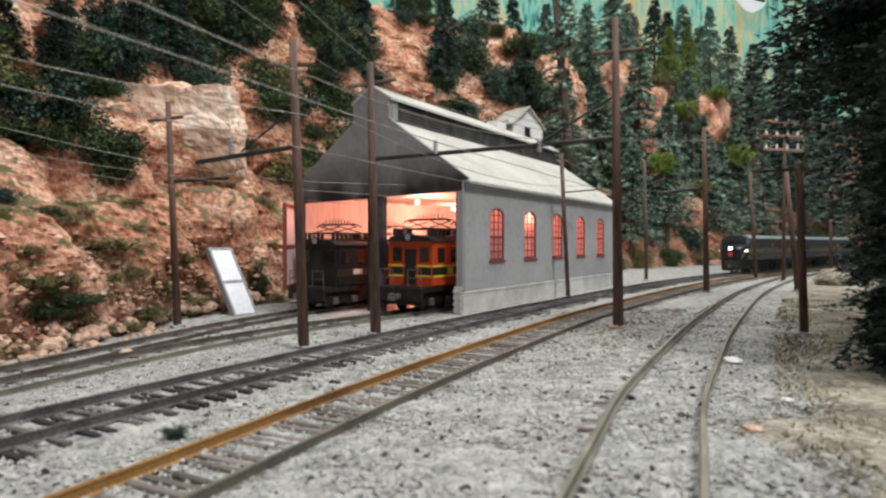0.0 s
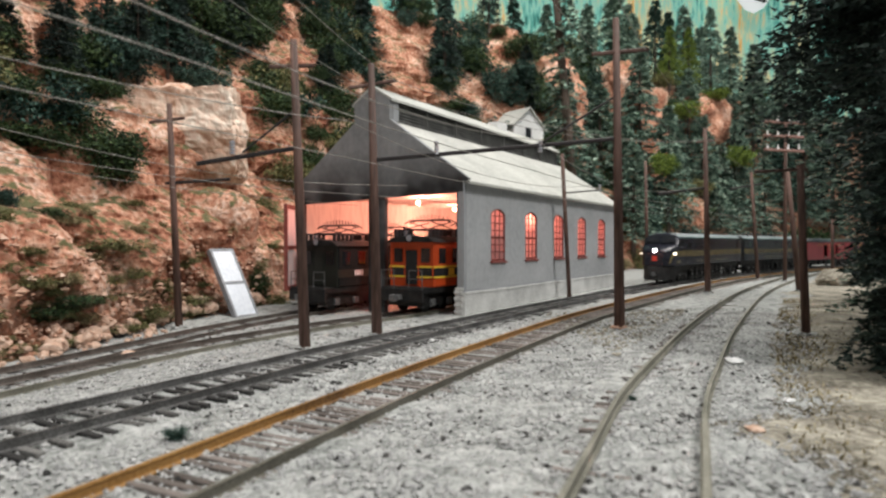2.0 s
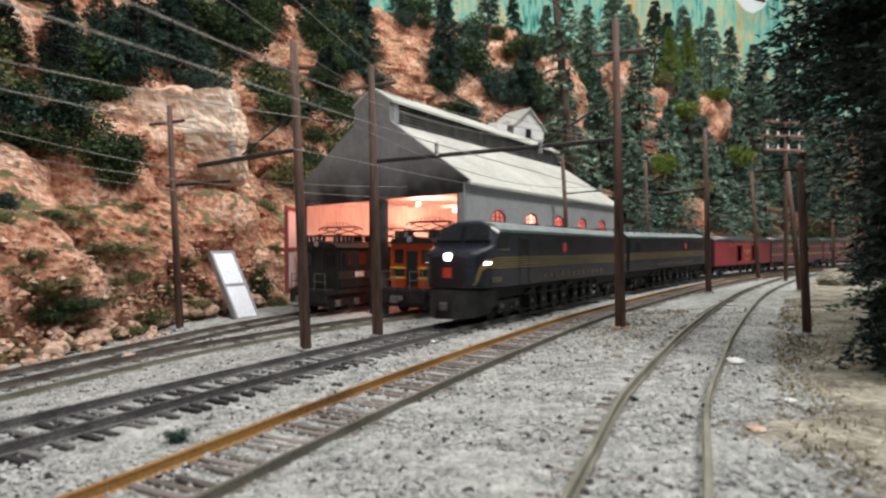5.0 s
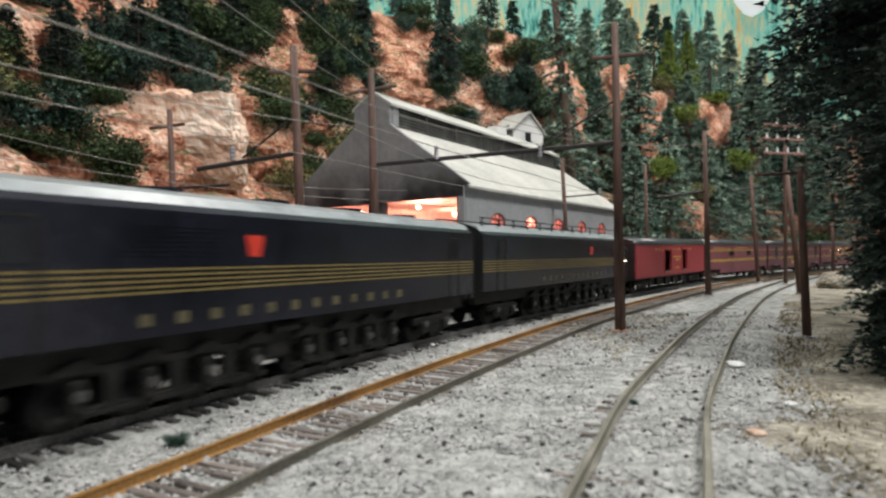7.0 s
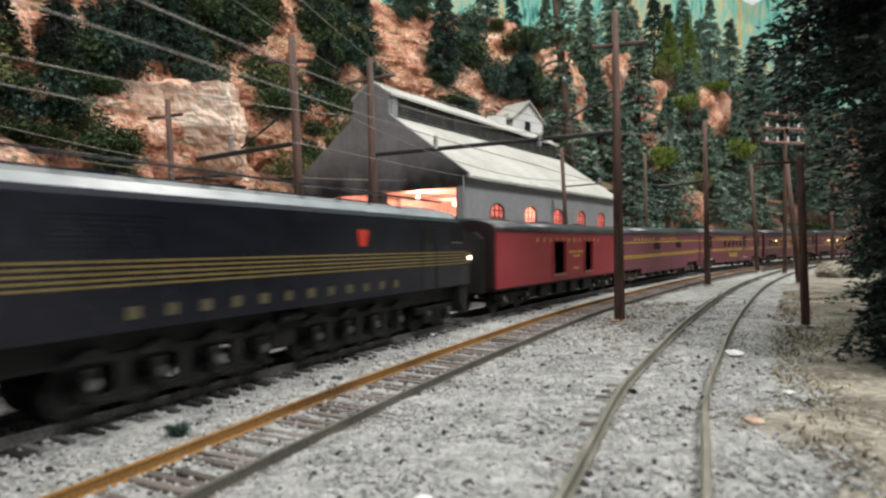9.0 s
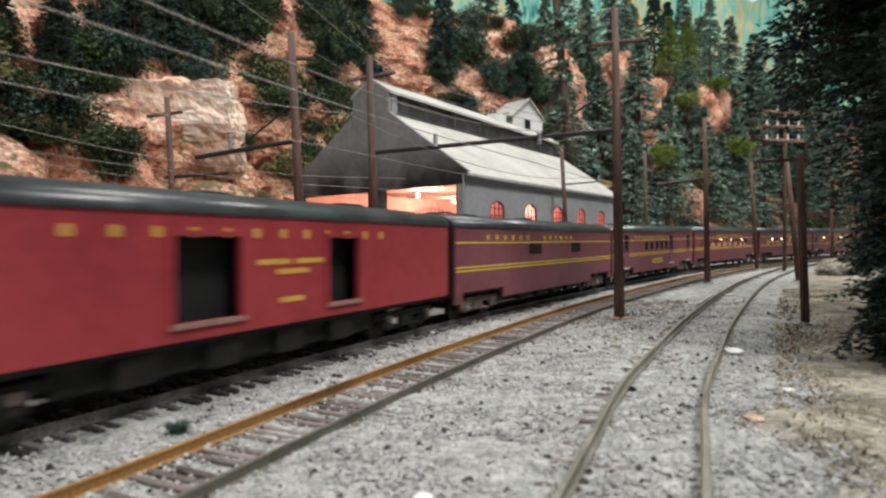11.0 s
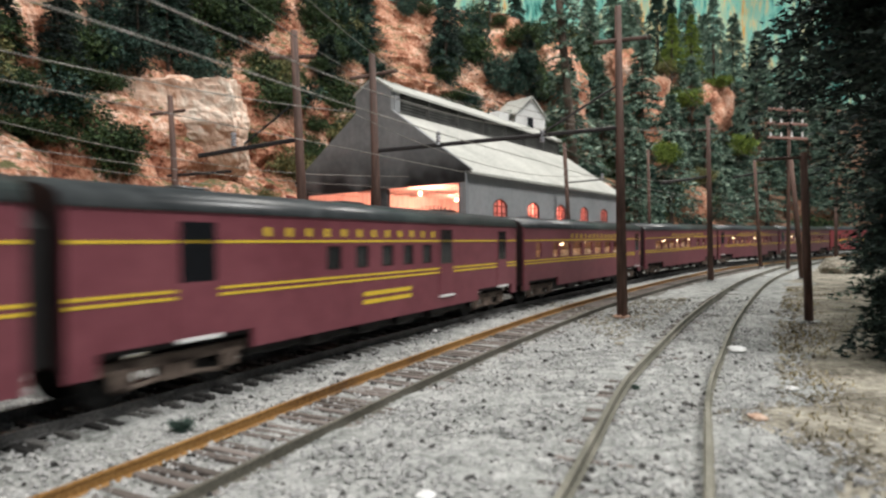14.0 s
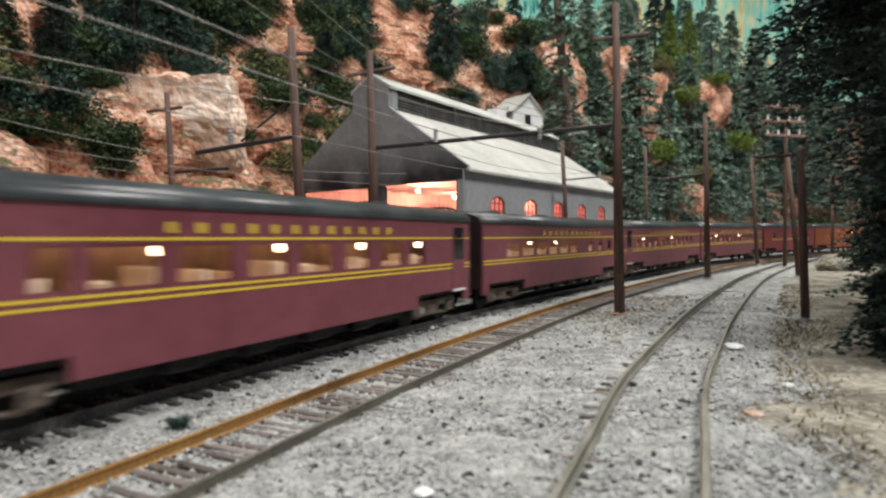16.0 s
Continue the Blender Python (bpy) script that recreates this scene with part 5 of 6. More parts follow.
def rubble():
    rng = np.random.default_rng(31)
    line = FOOT_LINE[(FOOT_LINE[:, 1] > 14) & (FOOT_LINE[:, 1] < 39)]
    t, n = normals2(line)
    for k in range(290):
        i = int(len(line) * rng.random() ** 1.3)
        out = rng.uniform(0.2, 2.6) * (1.0 if line[i][1] < 29 else 0.5)
        x, y = line[i] + n[i] * out
        r = (0.07 + 0.30 * rng.random() ** 2.8) * (1.15 if out < 1.6 else 0.75)
        z = lev(x, y) + max(0.0, 1.9 - out) * 0.5 + 0.2 * r
        ob = new("boulder", BOULDERS[k % 5])
        ob.matrix_basis = pose(S * x, S * y, S * z, rng.uniform(-30, 30), rng.uniform(-30, 30), rng.uniform(0, 360)) @ Matrix.Diagonal((r, r * rng.uniform(0.7, 1.2), r, 1))
        tagged(ob, "orange boulder in the rubble below the cliff" if r > 0.3 else "small orange stone at the cliff's foot", "rock", "rubble at the cliff foot")

    for k in range(52):
        i = int(len(line) * rng.random())
        x, y = line[i] + n[i] * rng.uniform(0.1, 1.9) * (1.0 if line[i][1] < 29 else 0.5)
        r = rng.uniform(0.3, 0.75)
        shrub(int(rng.choice([3, 3, 3, 4])), (x, y, lev(x, y) + 0.35), r, r * 0.45, rng.uniform(0, 360))


    # moss and rubble chips on the foot of the slope
    low = [(i, j) for i in range(len(CLIFF)) for j in range(2, 34) if 15 < CLIFF[i, j][1] < 44 and CLIFF[i, j][2] < 6.5]
    for k in range(84):
        i, j = low[int(rng.integers(0, len(low)))]
        p = CLIFF[i, j]
        if noise.noise((p[0] / 3, p[1] / 3, p[2] / 1.5)) < -0.05:
            continue
        r = rng.uniform(0.4, 0.95)
        shrub(int(rng.choice([3, 3, 3, 4, 4])), (p[0], p[1], p[2]), r, r * 0.5, rng.uniform(0, 360))
    q = [low[int(m)] for m in rng.integers(0, len(low), 5200)]
    at = np.array([CLIFF[i, j] for i, j in q if CLIFF[i, j][2] < 0.5 + 4.5 * rng.random() ** 2])
    at = at + rng.normal(0, 0.25, at.shape) + np.array([0.18, -0.12, 0.06])
    t_ = stone_shapes(len(at), 0.06, 0.26, rng) + at[:, None, None, :]
    tagged(tris("rubble_chips", t_, M["boulder"]), "broken orange rock chips on the slope below the cliff", "rubble", kind="stuff")


rubble()


def outcrop():
    bm = bmesh.new()
    bmesh.ops.create_cube(bm, size=2)
    bmesh.ops.subdivide_edges(bm, edges=bm.edges, cuts=30, use_grid_fill=True)
    for v in bm.verts:
        c = v.co.copy()
        m_ = max(abs(c.x), abs(c.y), abs(c.z))
        q = c.normalized() * (m_ * 0.3) + c * 0.7
        q = Vector((q.x * 3.5, q.y * 2.6, q.z * 3.2))
        q.y += 0.55 * max(0.0, -q.z)
        q.x *= 1 - 0.05 * max(0.0, -q.z)
        d = 0.42 * wobble(q.x, q.y, q.z, 3.2) + 0.13 * noise.noise(q * 1.6) + 0.10 * noise.noise((q.x * 1.1, q.y * 1.1, q.z * 5.0)) + 0.07 * noise.noise(q * 5.0)
        vd = noise.voronoi(q / 1.9)[0]
        v.co = q + c.normalized() * (d + 0.38 * min(0.5, vd[1] - vd[0]))
    ob = part("rock_outcrop", bm, M["pale_rock"])
    ob.matrix_basis = pose(S * -17.2, S * 41.2, S * 10.9, 4, -3, 8)
    tagged(ob, "pale cream rock outcrop jutting from the cliff", "rock")


outcrop()


def bluff(at, size, seed, label="bare orange rock bluff among the firs", rough=1.0):
    """A steep bare face of orange rock rising out of the wooded slope."""
    bm = bmesh.new()
    bmesh.ops.create_icosphere(bm, subdivisions=5, radius=1)
    off = Vector((seed * 7.1, seed * 3.3, 0))
    for v in bm.verts:
        c = v.co
        q = Vector((math.copysign(abs(c.x) ** 0.7, c.x) * size[0], math.copysign(abs(c.y) ** 0.7, c.y) * size[1], math.copysign(abs(c.z) ** 0.6, c.z) * size[2]))
        k = noise.fractal(q * 0.22 + off, 1.0, 2.0, 4) * 1.5 + abs(noise.noise(q * 0.9 + off)) * 0.7
        v.co = q + c.normalized() * k * rough
    ob = part("rock_bluff", bm, M["rock"], None, "", True)
    ob.matrix_basis = pose(S * at[0], S * at[1], S * at[2], 0, 0, seed * 40)
    tagged(ob, label, "rock", "bluffs on the hillside")


bluff((-15.4, 39.8, 4.6), (3.2, 1.7, 2.3), 9, "smooth pinkish rock face at the foot of the cliff", 0.4)
bluff((49.5, 112.0, 26.0), (5.2, 3.0, 4.6), 1)
bluff((19.0, 92.5, 22.0), (2.4, 2.4, 9.0), 2)
bluff((36.0, 106.5, 18.0), (4.2, 3.0, 14.0), 3)
bluff((18.2, 96.0, 29.0), (3.0, 2.4, 5.0), 4)
bluff((30.5, 103.0, 29.0), (3.0, 2.4, 5.5), 5)
bluff((42.0, 101.0, 7.0), (3.2, 2.2, 4.0), 6)
for i, q in enumerate(((41.5, 103.0, 26.5, 3.6, 2.0), (50.0, 110.5, 31.0, 3.4, 1.6), (37.5, 104.5, 32.0, 3.0, 1.6), (52.5, 106.0, 19.0, 3.0, 2.6), (33.0, 90.0, 15.5, 2.4, 2.4), (43.0, 100.5, 13.0, 2.6, 2.0))):
    shrub(5 if i % 3 != 2 else 3, q[:3], q[3], q[4], i * 53)

# ---- sandy bank and litter on the ground ----
def sandy_bank():
    xs, ys = np.arange(3, 46, 0.4), np.arange(3.5, 60, 0.4)
    sx = np.interp(ys, SIDING[:, 1], SIDING[:, 0])
    gx, gy = np.meshgrid(xs, ys)
    side = (gx - sx[:, None]) * 0.8
    z = np.zeros_like(gx)
    for j in range(len(ys)):
        for i in range(len(xs)):
            e = side[j, i] - 2.0 + 1.3 * wobble(gx[j, i], gy[j, i], 2, 3.0) + 0.5 * noise.noise((gx[j, i] * 0.9, gy[j, i] * 0.9, 5))
            z[j, i] = min(0.07, 0.05 * e) + 0.03 * noise.noise((gx[j, i] * 2, gy[j, i] * 2, 3))
    v = np.c_[gx.ravel(), gy.ravel(), (level(gx, gy) + np.clip(z, -0.2, 0.2) - 0.02).ravel()]
    nx = len(xs)
    f = [(j * nx + i, j * nx + i + 1, (j + 1) * nx + i + 1, (j + 1) * nx + i) for j in range(len(ys) - 1) for i in range(nx - 1) if max(side[j, i], side[j + 1, i + 1]) > 0.6]
    ob = raw("sandy_ground", v, f, M["soil"], smooth=True)
    tagged(ob, "sandy soil with dry grass beside the siding", "ground", kind="structure")
    rng = np.random.default_rng(6)
    n = 9000
    y = rng.uniform(5, 34, n)
    x = np.interp(y, SIDING[:, 1], SIDING[:, 0]) + 2.3 + 9 * rng.random(n) ** 1.2
    k = np.array([noise.noise((a * 0.5, b * 0.5, 7)) > -0.1 for a, b in zip(x, y)])
    x, y = x[k], y[k]
    p = np.stack([x, y, level(x, y) - 0.02], 1)
    d = rng.normal(0, 0.5, (len(x), 3))
    d[:, 2] = 0.8
    d /= np.linalg.norm(d, axis=1)[:, None]
    ob = tris("dry_grass", sprays(p, d, 0.13, rng, 0.35), M["straw"])
    tagged(ob, "short dry grass on the sandy ground", "grass", kind="stuff")
    scatter("soil_crumbs", 14000, (5, 22, 5, 30), 0.02, 0.11, M["soil"], "loose sandy crumbs and pebbles", "gravel", 9, 0.0, (SIDING,), 1.9, 1.5)


sandy_bank()


def litter(label, at, r, flat, material, seed):
    bm = bmesh.new()
    bmesh.ops.create_icosphere(bm, subdivisions=2, radius=1)
    for v in bm.verts:
        v.co *= 1 + 0.3 * noise.noise(v.co * 1.4 + Vector((seed, 0, 0)))
        v.co = Vector((v.co.x * r, v.co.y * r, v.co.z * r * flat))
    ob = part("pebble", bm, M[material])
    ob.location = (S * at[0], S * at[1], S * (lev(*at) + r * flat * 0.6))
    tagged(ob, label, "pebble", "litter on the ground")


litter("flat white pebble beside the siding rail", (7.6, 15.62), 0.24, 0.35, "white", 1)
litter("small white scrap on the sandy ground", (6.78, 11.71), 0.11, 0.5, "white", 2)
litter("dry orange leaf scrap on the ground", (5.18, 9.92), 0.16, 0.3, "boulder", 3)
litter("pale sandy boulder at the track's bend", (31.5, 48.0), 1.5, 0.55, "soil", 4)
litter("flat pale stone at the track's bend", (33.5, 49.5), 1.3, 0.35, "soil", 5)
litter("white scrap at the track's bend", (39.0, 60.0), 0.8, 0.4, "white", 6)
litter("red scrap at the track's bend", (36.5, 56.5), 0.6, 0.5, "keystone", 7)
litter("white speck between the tracks", (-0.39, 20.8), 0.08, 0.8, "white", 8)
litter("white scrap lying in the ballast", (-0.26, 7.3), 0.13, 0.3, "white", 11)
litter("orange stone beside the shed track", (-11.2, 21.3), 0.3, 0.5, "boulder", 9)


def tuft(at, r, kind):
    ob = shrub(kind, (at[0], at[1], lev(*at) + 0.25 * r), r, r * 0.7, at[0] * 31)
    tagged(ob, "small grey-green weed tuft in the ballast", "weed", "weeds in the ballast")


for q in ((-4.59, 10.26, 0.26), (3.84, 12.09, 0.10)):
    tuft(q[:2], q[2], 2)


# ---- hut, backdrop ----
def white_hut():
    root = empty("white_hut", 10.4, 83.0, 15.2, 20)
    tagged(root, "small white hut with dark window on the hillside", "hut")
    bm = bmesh.new()
    extrude(bm, [(-3, 0), (3, 0), (3, 4.2), (0, 6.6), (-3, 4.2)], -2, 2, Matrix.Rotation(radians(-70), 4, "Z"))
    part("wall", bm, M["white"], root)
    bm = bmesh.new()
    extrude(bm, [(-3.4, 3.95), (0, 6.65), (3.4, 3.95), (3.4, 4.15), (0, 6.9), (-3.4, 4.15)], -2.3, 2.3, Matrix.Rotation(radians(-70), 4, "Z"))
    part("roof", bm, M["roof"], root)
    bm = bmesh.new()
    box(bm, 1.9, 2.05, -0.7, 0.4, 2.4, 4.0, Matrix.Rotation(radians(-70), 4, "Z"))
    part("window", bm, M["dark_glass"], root)


white_hut()


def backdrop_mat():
    m = mat("glowing_forest_backdrop", [(0.03, 0.12, 0.10), (0.10, 0.36, 0.30), (0.26, 0.58, 0.48), (0.36, 0.56, 0.42), (0.62, 0.60, 0.36), (0.72, 0.40, 0.12)], 0.9, scale=0.10, fine=0.8, bump=0, stretch=(1, 1, 0.22), contrast=(0.36, 0.66))
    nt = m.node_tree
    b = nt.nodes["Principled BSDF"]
    # emission brightens the painted forest where the lamps fall short
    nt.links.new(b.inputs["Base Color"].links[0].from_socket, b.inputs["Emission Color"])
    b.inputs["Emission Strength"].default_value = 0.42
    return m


def build_backdrop():
    c = spline([(-190, -60), (-150, 60), (-110, 120), (-60, 165), (0, 190), (70, 205), (150, 215), (260, 230), (420, 230)], 4.0)
    v, f = [], []
    for p in c:
        v += [(p[0], p[1], -2), (p[0], p[1], 140)]
    f = [(2 * i, 2 * i + 2, 2 * i + 3, 2 * i + 1) for i in range(len(c) - 1)]
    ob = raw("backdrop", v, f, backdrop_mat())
    tagged(ob, "painted backdrop of teal forest with autumn colours, made to glow", "backdrop", kind="structure")


build_backdrop()


def white_patch():
    """A glowing white patch, added over the far forest for the bright room behind."""
    v = [(95, 194.6, 83), (98, 195, 79.5), (101, 195.3, 78.5), (104.5, 196, 80.5), (107, 196.3, 84), (112, 196.5, 140), (90, 194.2, 140)]
    ob = raw("backdrop_white_patch", v, [(0, 1, 2, 3, 4, 5, 6)], M["white_glow"])
    tagged(ob, "glowing white patch added above the forest backdrop", "backdrop", kind="structure")


white_patch()


# ---- the train ----
# forward is +x, the side towards the yard is +y, z = 0 on the rail heads
WHEEL = 0.5


def wheelset(parent, x, mats=("gear", "journal")):
    """Two wheels on an axle, as a part that turns."""
    bm = bmesh.new()
    for y in (-0.72, 0.72):
        s = 1 if y > 0 else -1
        rod(bm, (0, y - 0.06, 0), (0, y + 0.06, 0), WHEEL, n=20)
        rod(bm, (0, y - s * 0.09, 0), (0, y - s * 0.06, 0), WHEEL + 0.04, n=20)
        rod(bm, (0, y + s * 0.06, 0), (0, y + s * 0.1, 0), WHEEL * 0.4, n=12)
    rod(bm, (0, -0.95, 0), (0, 0.95, 0), 0.09)
    ob = part("wheelset", bm, M[mats[0]], parent)
    ob.matrix_basis = pose(S * x, 0, S * WHEEL)
    return ob


def truck(parent, x, axles, material, boxes, wheels, driven=False):
    """Side frames with axle boxes and springs, over turning wheelsets."""
    end = 0.5 if driven else 0.55
    lo, hi = min(axles) - end, max(axles) + end
    for s in (1, -1):
        y0, y1 = sorted((s * 0.98, s * 1.14))
        bm = bmesh.new()
        if driven:
            box(bm, x + lo, x + hi, y0, y1, 0.92, 1.12, bevel=0.03)
            box(bm, x + lo + 0.1, x + hi - 0.1, y0, y1, 0.24, 0.34, bevel=0.02)
        else:
            box(bm, x + lo, x + hi, y0, y1, 0.62, 0.86, bevel=0.03)
        for a, b in zip(axles, axles[1:]):
            mid = x + (a + b) / 2
            if driven:
                box(bm, mid - 0.15, mid + 0.15, y0, y1, 0.3, 0.96, bevel=0.03)
            else:
                box(bm, mid - 0.34, mid + 0.34, y0, y1 + 0.04 * s, 0.34, 0.66, bevel=0.03)
                for k in (-0.2, 0.0, 0.2):
                    rod(bm, (mid + k, s * 1.17, 0.36), (mid + k, s * 1.17, 0.66), 0.075, n=8)
            rod(bm, (x + a, s * 1.06, 0.3), (mid, s * 1.06, 0.42), 0.05)
            rod(bm, (mid, s * 1.06, 0.42), (x + b, s * 1.06, 0.3), 0.05)
        side = part("truck_side", bm, material, parent)
        for a in axles:
            bm = bmesh.new()
            top = 0.92 if driven else 0.72
            wide = 0.13 if driven else 0.2
            box(bm, x + a - wide, x + a + wide, s * 1.19 - 0.08, s * 1.19 + 0.08, 0.36, top, bevel=0.04)
            part("axle_box", bm, material, side)
            bm = bmesh.new()
            rod(bm, (x + a, s * 1.26, 0.66), (x + a, s * 1.32, 0.66), 0.1, n=10)
            part("journal_cover", bm, boxes, side)
            if driven:
                bm = bmesh.new()
                for i, w in enumerate((0.42, 0.34, 0.25, 0.14)):
                    z = 1.08 + 0.05 * i
                    slab(bm, [(x + a - w, z - 0.05), (x + a + w, z - 0.05), (x + a + w * 0.8, z + 0.02), (x + a - w * 0.8, z + 0.02)], *sorted((s * 1.16, s * 1.28)))
                part("leaf_spring", bm, material, side)
    for a in axles:
        wheels.append(wheelset(parent, x + a))


def bars(parent, x0, x1, count, y, z0, z1, width, material):
    """A row of plain letter-sized bars, each a part of its own."""
    for i in range(count):
        x = x0 + (x1 - x0) * i / (count - 1)
        bm = bmesh.new()
        foot = 0.08 if i % 2 else 0.0
        slab(bm, [(x - width / 2, z0), (x + width * (0.5 - foot), z0), (x + width * 0.5, z1 - foot), (x + width * (0.5 - foot), z1), (x - width / 2 + foot * width, z1)], y, y + 0.012)
        part("letter", bm, material, parent)


def arc_roof(half, z0, rise, n=9):
    return [(half * math.cos(math.pi * i / n), z0 + rise * math.sin(math.pi * i / n) ** 0.8) for i in range(n + 1)]


def carriage(label, length, paint, windows, doors, lit, stripes, lettering, captions=(), barred=(), open_doors=(), simple=False, trim="yellow", sight=(2.12, 2.88)):
    """A passenger car. windows: (x0, x1); doors: x of the middle; lettering: (x0, x1) or None."""
    root = empty("passenger_car")
    tagged(root, label, "railway car", "cars of the passenger train")
    wheels = []
    h, half, eave, low = length / 2, 1.5, 3.6, 0.72
    z0, z1 = sight
    if open_doors:
        z0, z1 = 1.46, 3.12
        low = 0.98
    holes = sorted(list(windows) + list(open_doors))
    tr = h - 2.3
    for s in (1, -1):
        y0, y1 = sorted((s * (half - 0.1), s * half))
        bm = bmesh.new()
        xs = sorted({-h, -h + 0.5, -h + 3.9, h - 3.9, h - 0.5, h} | {e for w in holes for e in w})

        def solid(x, z):
            if z < 1.12 and (simple or h - 3.9 < abs(x) < h - 0.5):
                return False
            return not (z0 < z < z1 and any(a < x < b for a, b in holes))

        panel(bm, xs, [low, 1.12, z0, z1, eave], solid, y0, y1)
        part("side_panel", bm, paint, root)
    for w in windows:
        for s in (1, -1):
            bm = bmesh.new()
            box(bm, w[0], w[1], s * (half - 0.06), s * (half - 0.05), z0, z1)
            pane = part("window", bm, M["coach_pane"] if lit else M["dark_glass"], root)
            pane.visible_shadow = False
            bm = bmesh.new()
            for a, b, c, d in ((w[0], w[0] + 0.04, z0, z1), (w[1] - 0.04, w[1], z0, z1), (w[0], w[1], z0, z0 + 0.04), (w[0], w[1], z1 - 0.04, z1)):
                box(bm, a, b, min(s * (half - 0.08), s * (half - 0.02)), max(s * (half - 0.08), s * (half - 0.02)), c, d)
            if w in barred:
                for k in range(1, 4):
                    x = w[0] + (w[1] - w[0]) * k / 4
                    box(bm, x - 0.1, x + 0.1, min(s * (half - 0.08), s * (half + 0.004)), max(s * (half - 0.08), s * (half + 0.004)), z0, z1)
            part("window_frame", bm, M["car_end"] if not lit else paint, pane)
    for d in doors:
        for s in (1, -1):
            f0, f1 = sorted((s * half, s * (half + 0.02)))
            bm = bmesh.new()
            box(bm, d - 0.5, d - 0.42, f0, f1, 1.15, 3.38)
            box(bm, d + 0.42, d + 0.5, f0, f1, 1.15, 3.38)
            box(bm, d - 0.42, d + 0.42, f0, f1, 1.2, 2.2)
            door = part("door", bm, paint, root)
            bm = bmesh.new()
            g0, g1 = sorted((s * (half + 0.003), s * (half + 0.012)))
            box(bm, d - 0.42, d + 0.42, g0, g1, 2.2, 3.36)
            part("door_window", bm, M["dark_glass"], door)
            bm = bmesh.new()
            box(bm, d - 0.5, d + 0.5, min(s * half, s * (half + 0.08)), max(s * half, s * (half + 0.08)), 1.07, 1.14)
            part("door_sill", bm, M["white"], door)
    for w in open_doors:
        for s in (1, -1):
            f0, f1 = sorted((s * half, s * (half + 0.05)))
            bm = bmesh.new()
            box(bm, w[0] - 0.12, w[0], f0, f1, z0 - 0.1, z1 + 0.1)
            box(bm, w[1], w[1] + 0.12, f0, f1, z0 - 0.1, z1 + 0.1)
            box(bm, w[0], w[1], f0, f1, z1, z1 + 0.1)
            part("door_frame", bm, paint, root)
            bm = bmesh.new()
            box(bm, w[0] - 0.1, w[1] + 0.1, f0, f1 + 0.03, z0 - 0.1, z0 - 0.004)
            part("door_sill", bm, M["arm"], root)
    # floor, ceiling, ends and underframe
    bm = bmesh.new()
    box(bm, -h + 0.02, h - 0.02, -half + 0.1, half - 0.1, 1.0, 1.25)
    part("floor", bm, M["gear"], root)
    if lit:
        bm = bmesh.new()
        for k in range(int(length / 1.05) - 2):
            x = -h + 1.6 + 1.05 * k
            for s in (1, -1):
                y0, y1 = sorted((s * 0.35, s * (half - 0.14)))
                box(bm, x, x + 0.16, y0, y1, 1.25, 2.26 + 0.1 * ((k * 7) % 3), bevel=0.03)
                box(bm, x + 0.16, x + 0.6, y0, y1, 1.25, 1.75)
        part("seats", bm, M["cream"], root)
        bm = bmesh.new()
        box(bm, -h + 1.5, h - 1.5, -0.28, 0.28, 3.18, 3.24)
        part("ceiling_light", bm, M["coach_light"], root)
        for k in range(5):
            bm = bmesh.new()
            x = -h + 2.6 + (length - 5.2) * k / 4
            bmesh.ops.create_uvsphere(bm, u_segments=10, v_segments=6, radius=0.11, matrix=mat4(x, 0.75, 2.76))
            part("bulb", bm, M["lamp_warm"], root, "glowing reading lamp", True)
        bm = bmesh.new()
        box(bm, -h + 0.4, h - 0.4, -half + 0.11, half - 0.11, 3.25, 3.3)
        part("ceiling", bm, M["cream"], root)
        bm = bmesh.new()
        box(bm, -h + 0.4, h - 0.4, -0.06, 0.0, 1.25, 3.16)
        part("partition", bm, M["panelling"], root)
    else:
        # black block stands for the shade inside an unlit car
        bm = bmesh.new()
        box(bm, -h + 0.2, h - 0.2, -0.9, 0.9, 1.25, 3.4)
        part("interior_shade", bm, M["black"], root)
    for s in (1, -1):
        bm = bmesh.new()
        a, b = sorted((s * (h - 0.14), s * (h + 0.004)))
        extrude(bm, [(-half + 0.1, low + 0.2), (half - 0.1, low + 0.2)] + [(y * 0.93, z - 0.03) for y, z in arc_roof(half, eave, 0.44)], a, b)
        part("end_wall", bm, M["car_end"], root)
        bm = bmesh.new()
        a, b = sorted((s * h, s * (h + 0.40)))
        for i in range(4):
            e = 0.1 * i * s
            k0, k1 = sorted((s * h + e, s * h + e + 0.085 * s))
            extrude(bm, [(-0.95, 0.95), (0.95, 0.95), (0.95, 3.2), (0.6, 3.5), (-0.6, 3.5), (-0.95, 3.2)], k0, k1)
        part("diaphragm", bm, M["black"], root)
        bm = bmesh.new()
        box(bm, min(s * h, s * (h + 0.5)), max(s * h, s * (h + 0.5)), -0.14, 0.14, 0.6, 0.88, bevel=0.03)
        part("coupler", bm, M["gear"], root)
    bm = bmesh.new()
    extrude(bm, [(half + 0.05, eave - 0.05)] + arc_roof(half + 0.05, eave, 0.5, 16) + [(-half - 0.05, eave - 0.05)], -h, h)
    part("roof", bm, M["car_roof"], root, "black arched roof", True)
    for k in range(3):
        x = -h + length * (0.2 + 0.3 * k)
        bm = bmesh.new()
        box(bm, x, x + 0.9, -0.3, 0.3, eave + 0.44, eave + 0.57, bevel=0.04)
        part("roof_vent", bm, M["car_roof"], root)
    bm = bmesh.new()
    box(bm, -h + 0.1, h - 0.1, -0.5, 0.5, 0.82, 1.0)
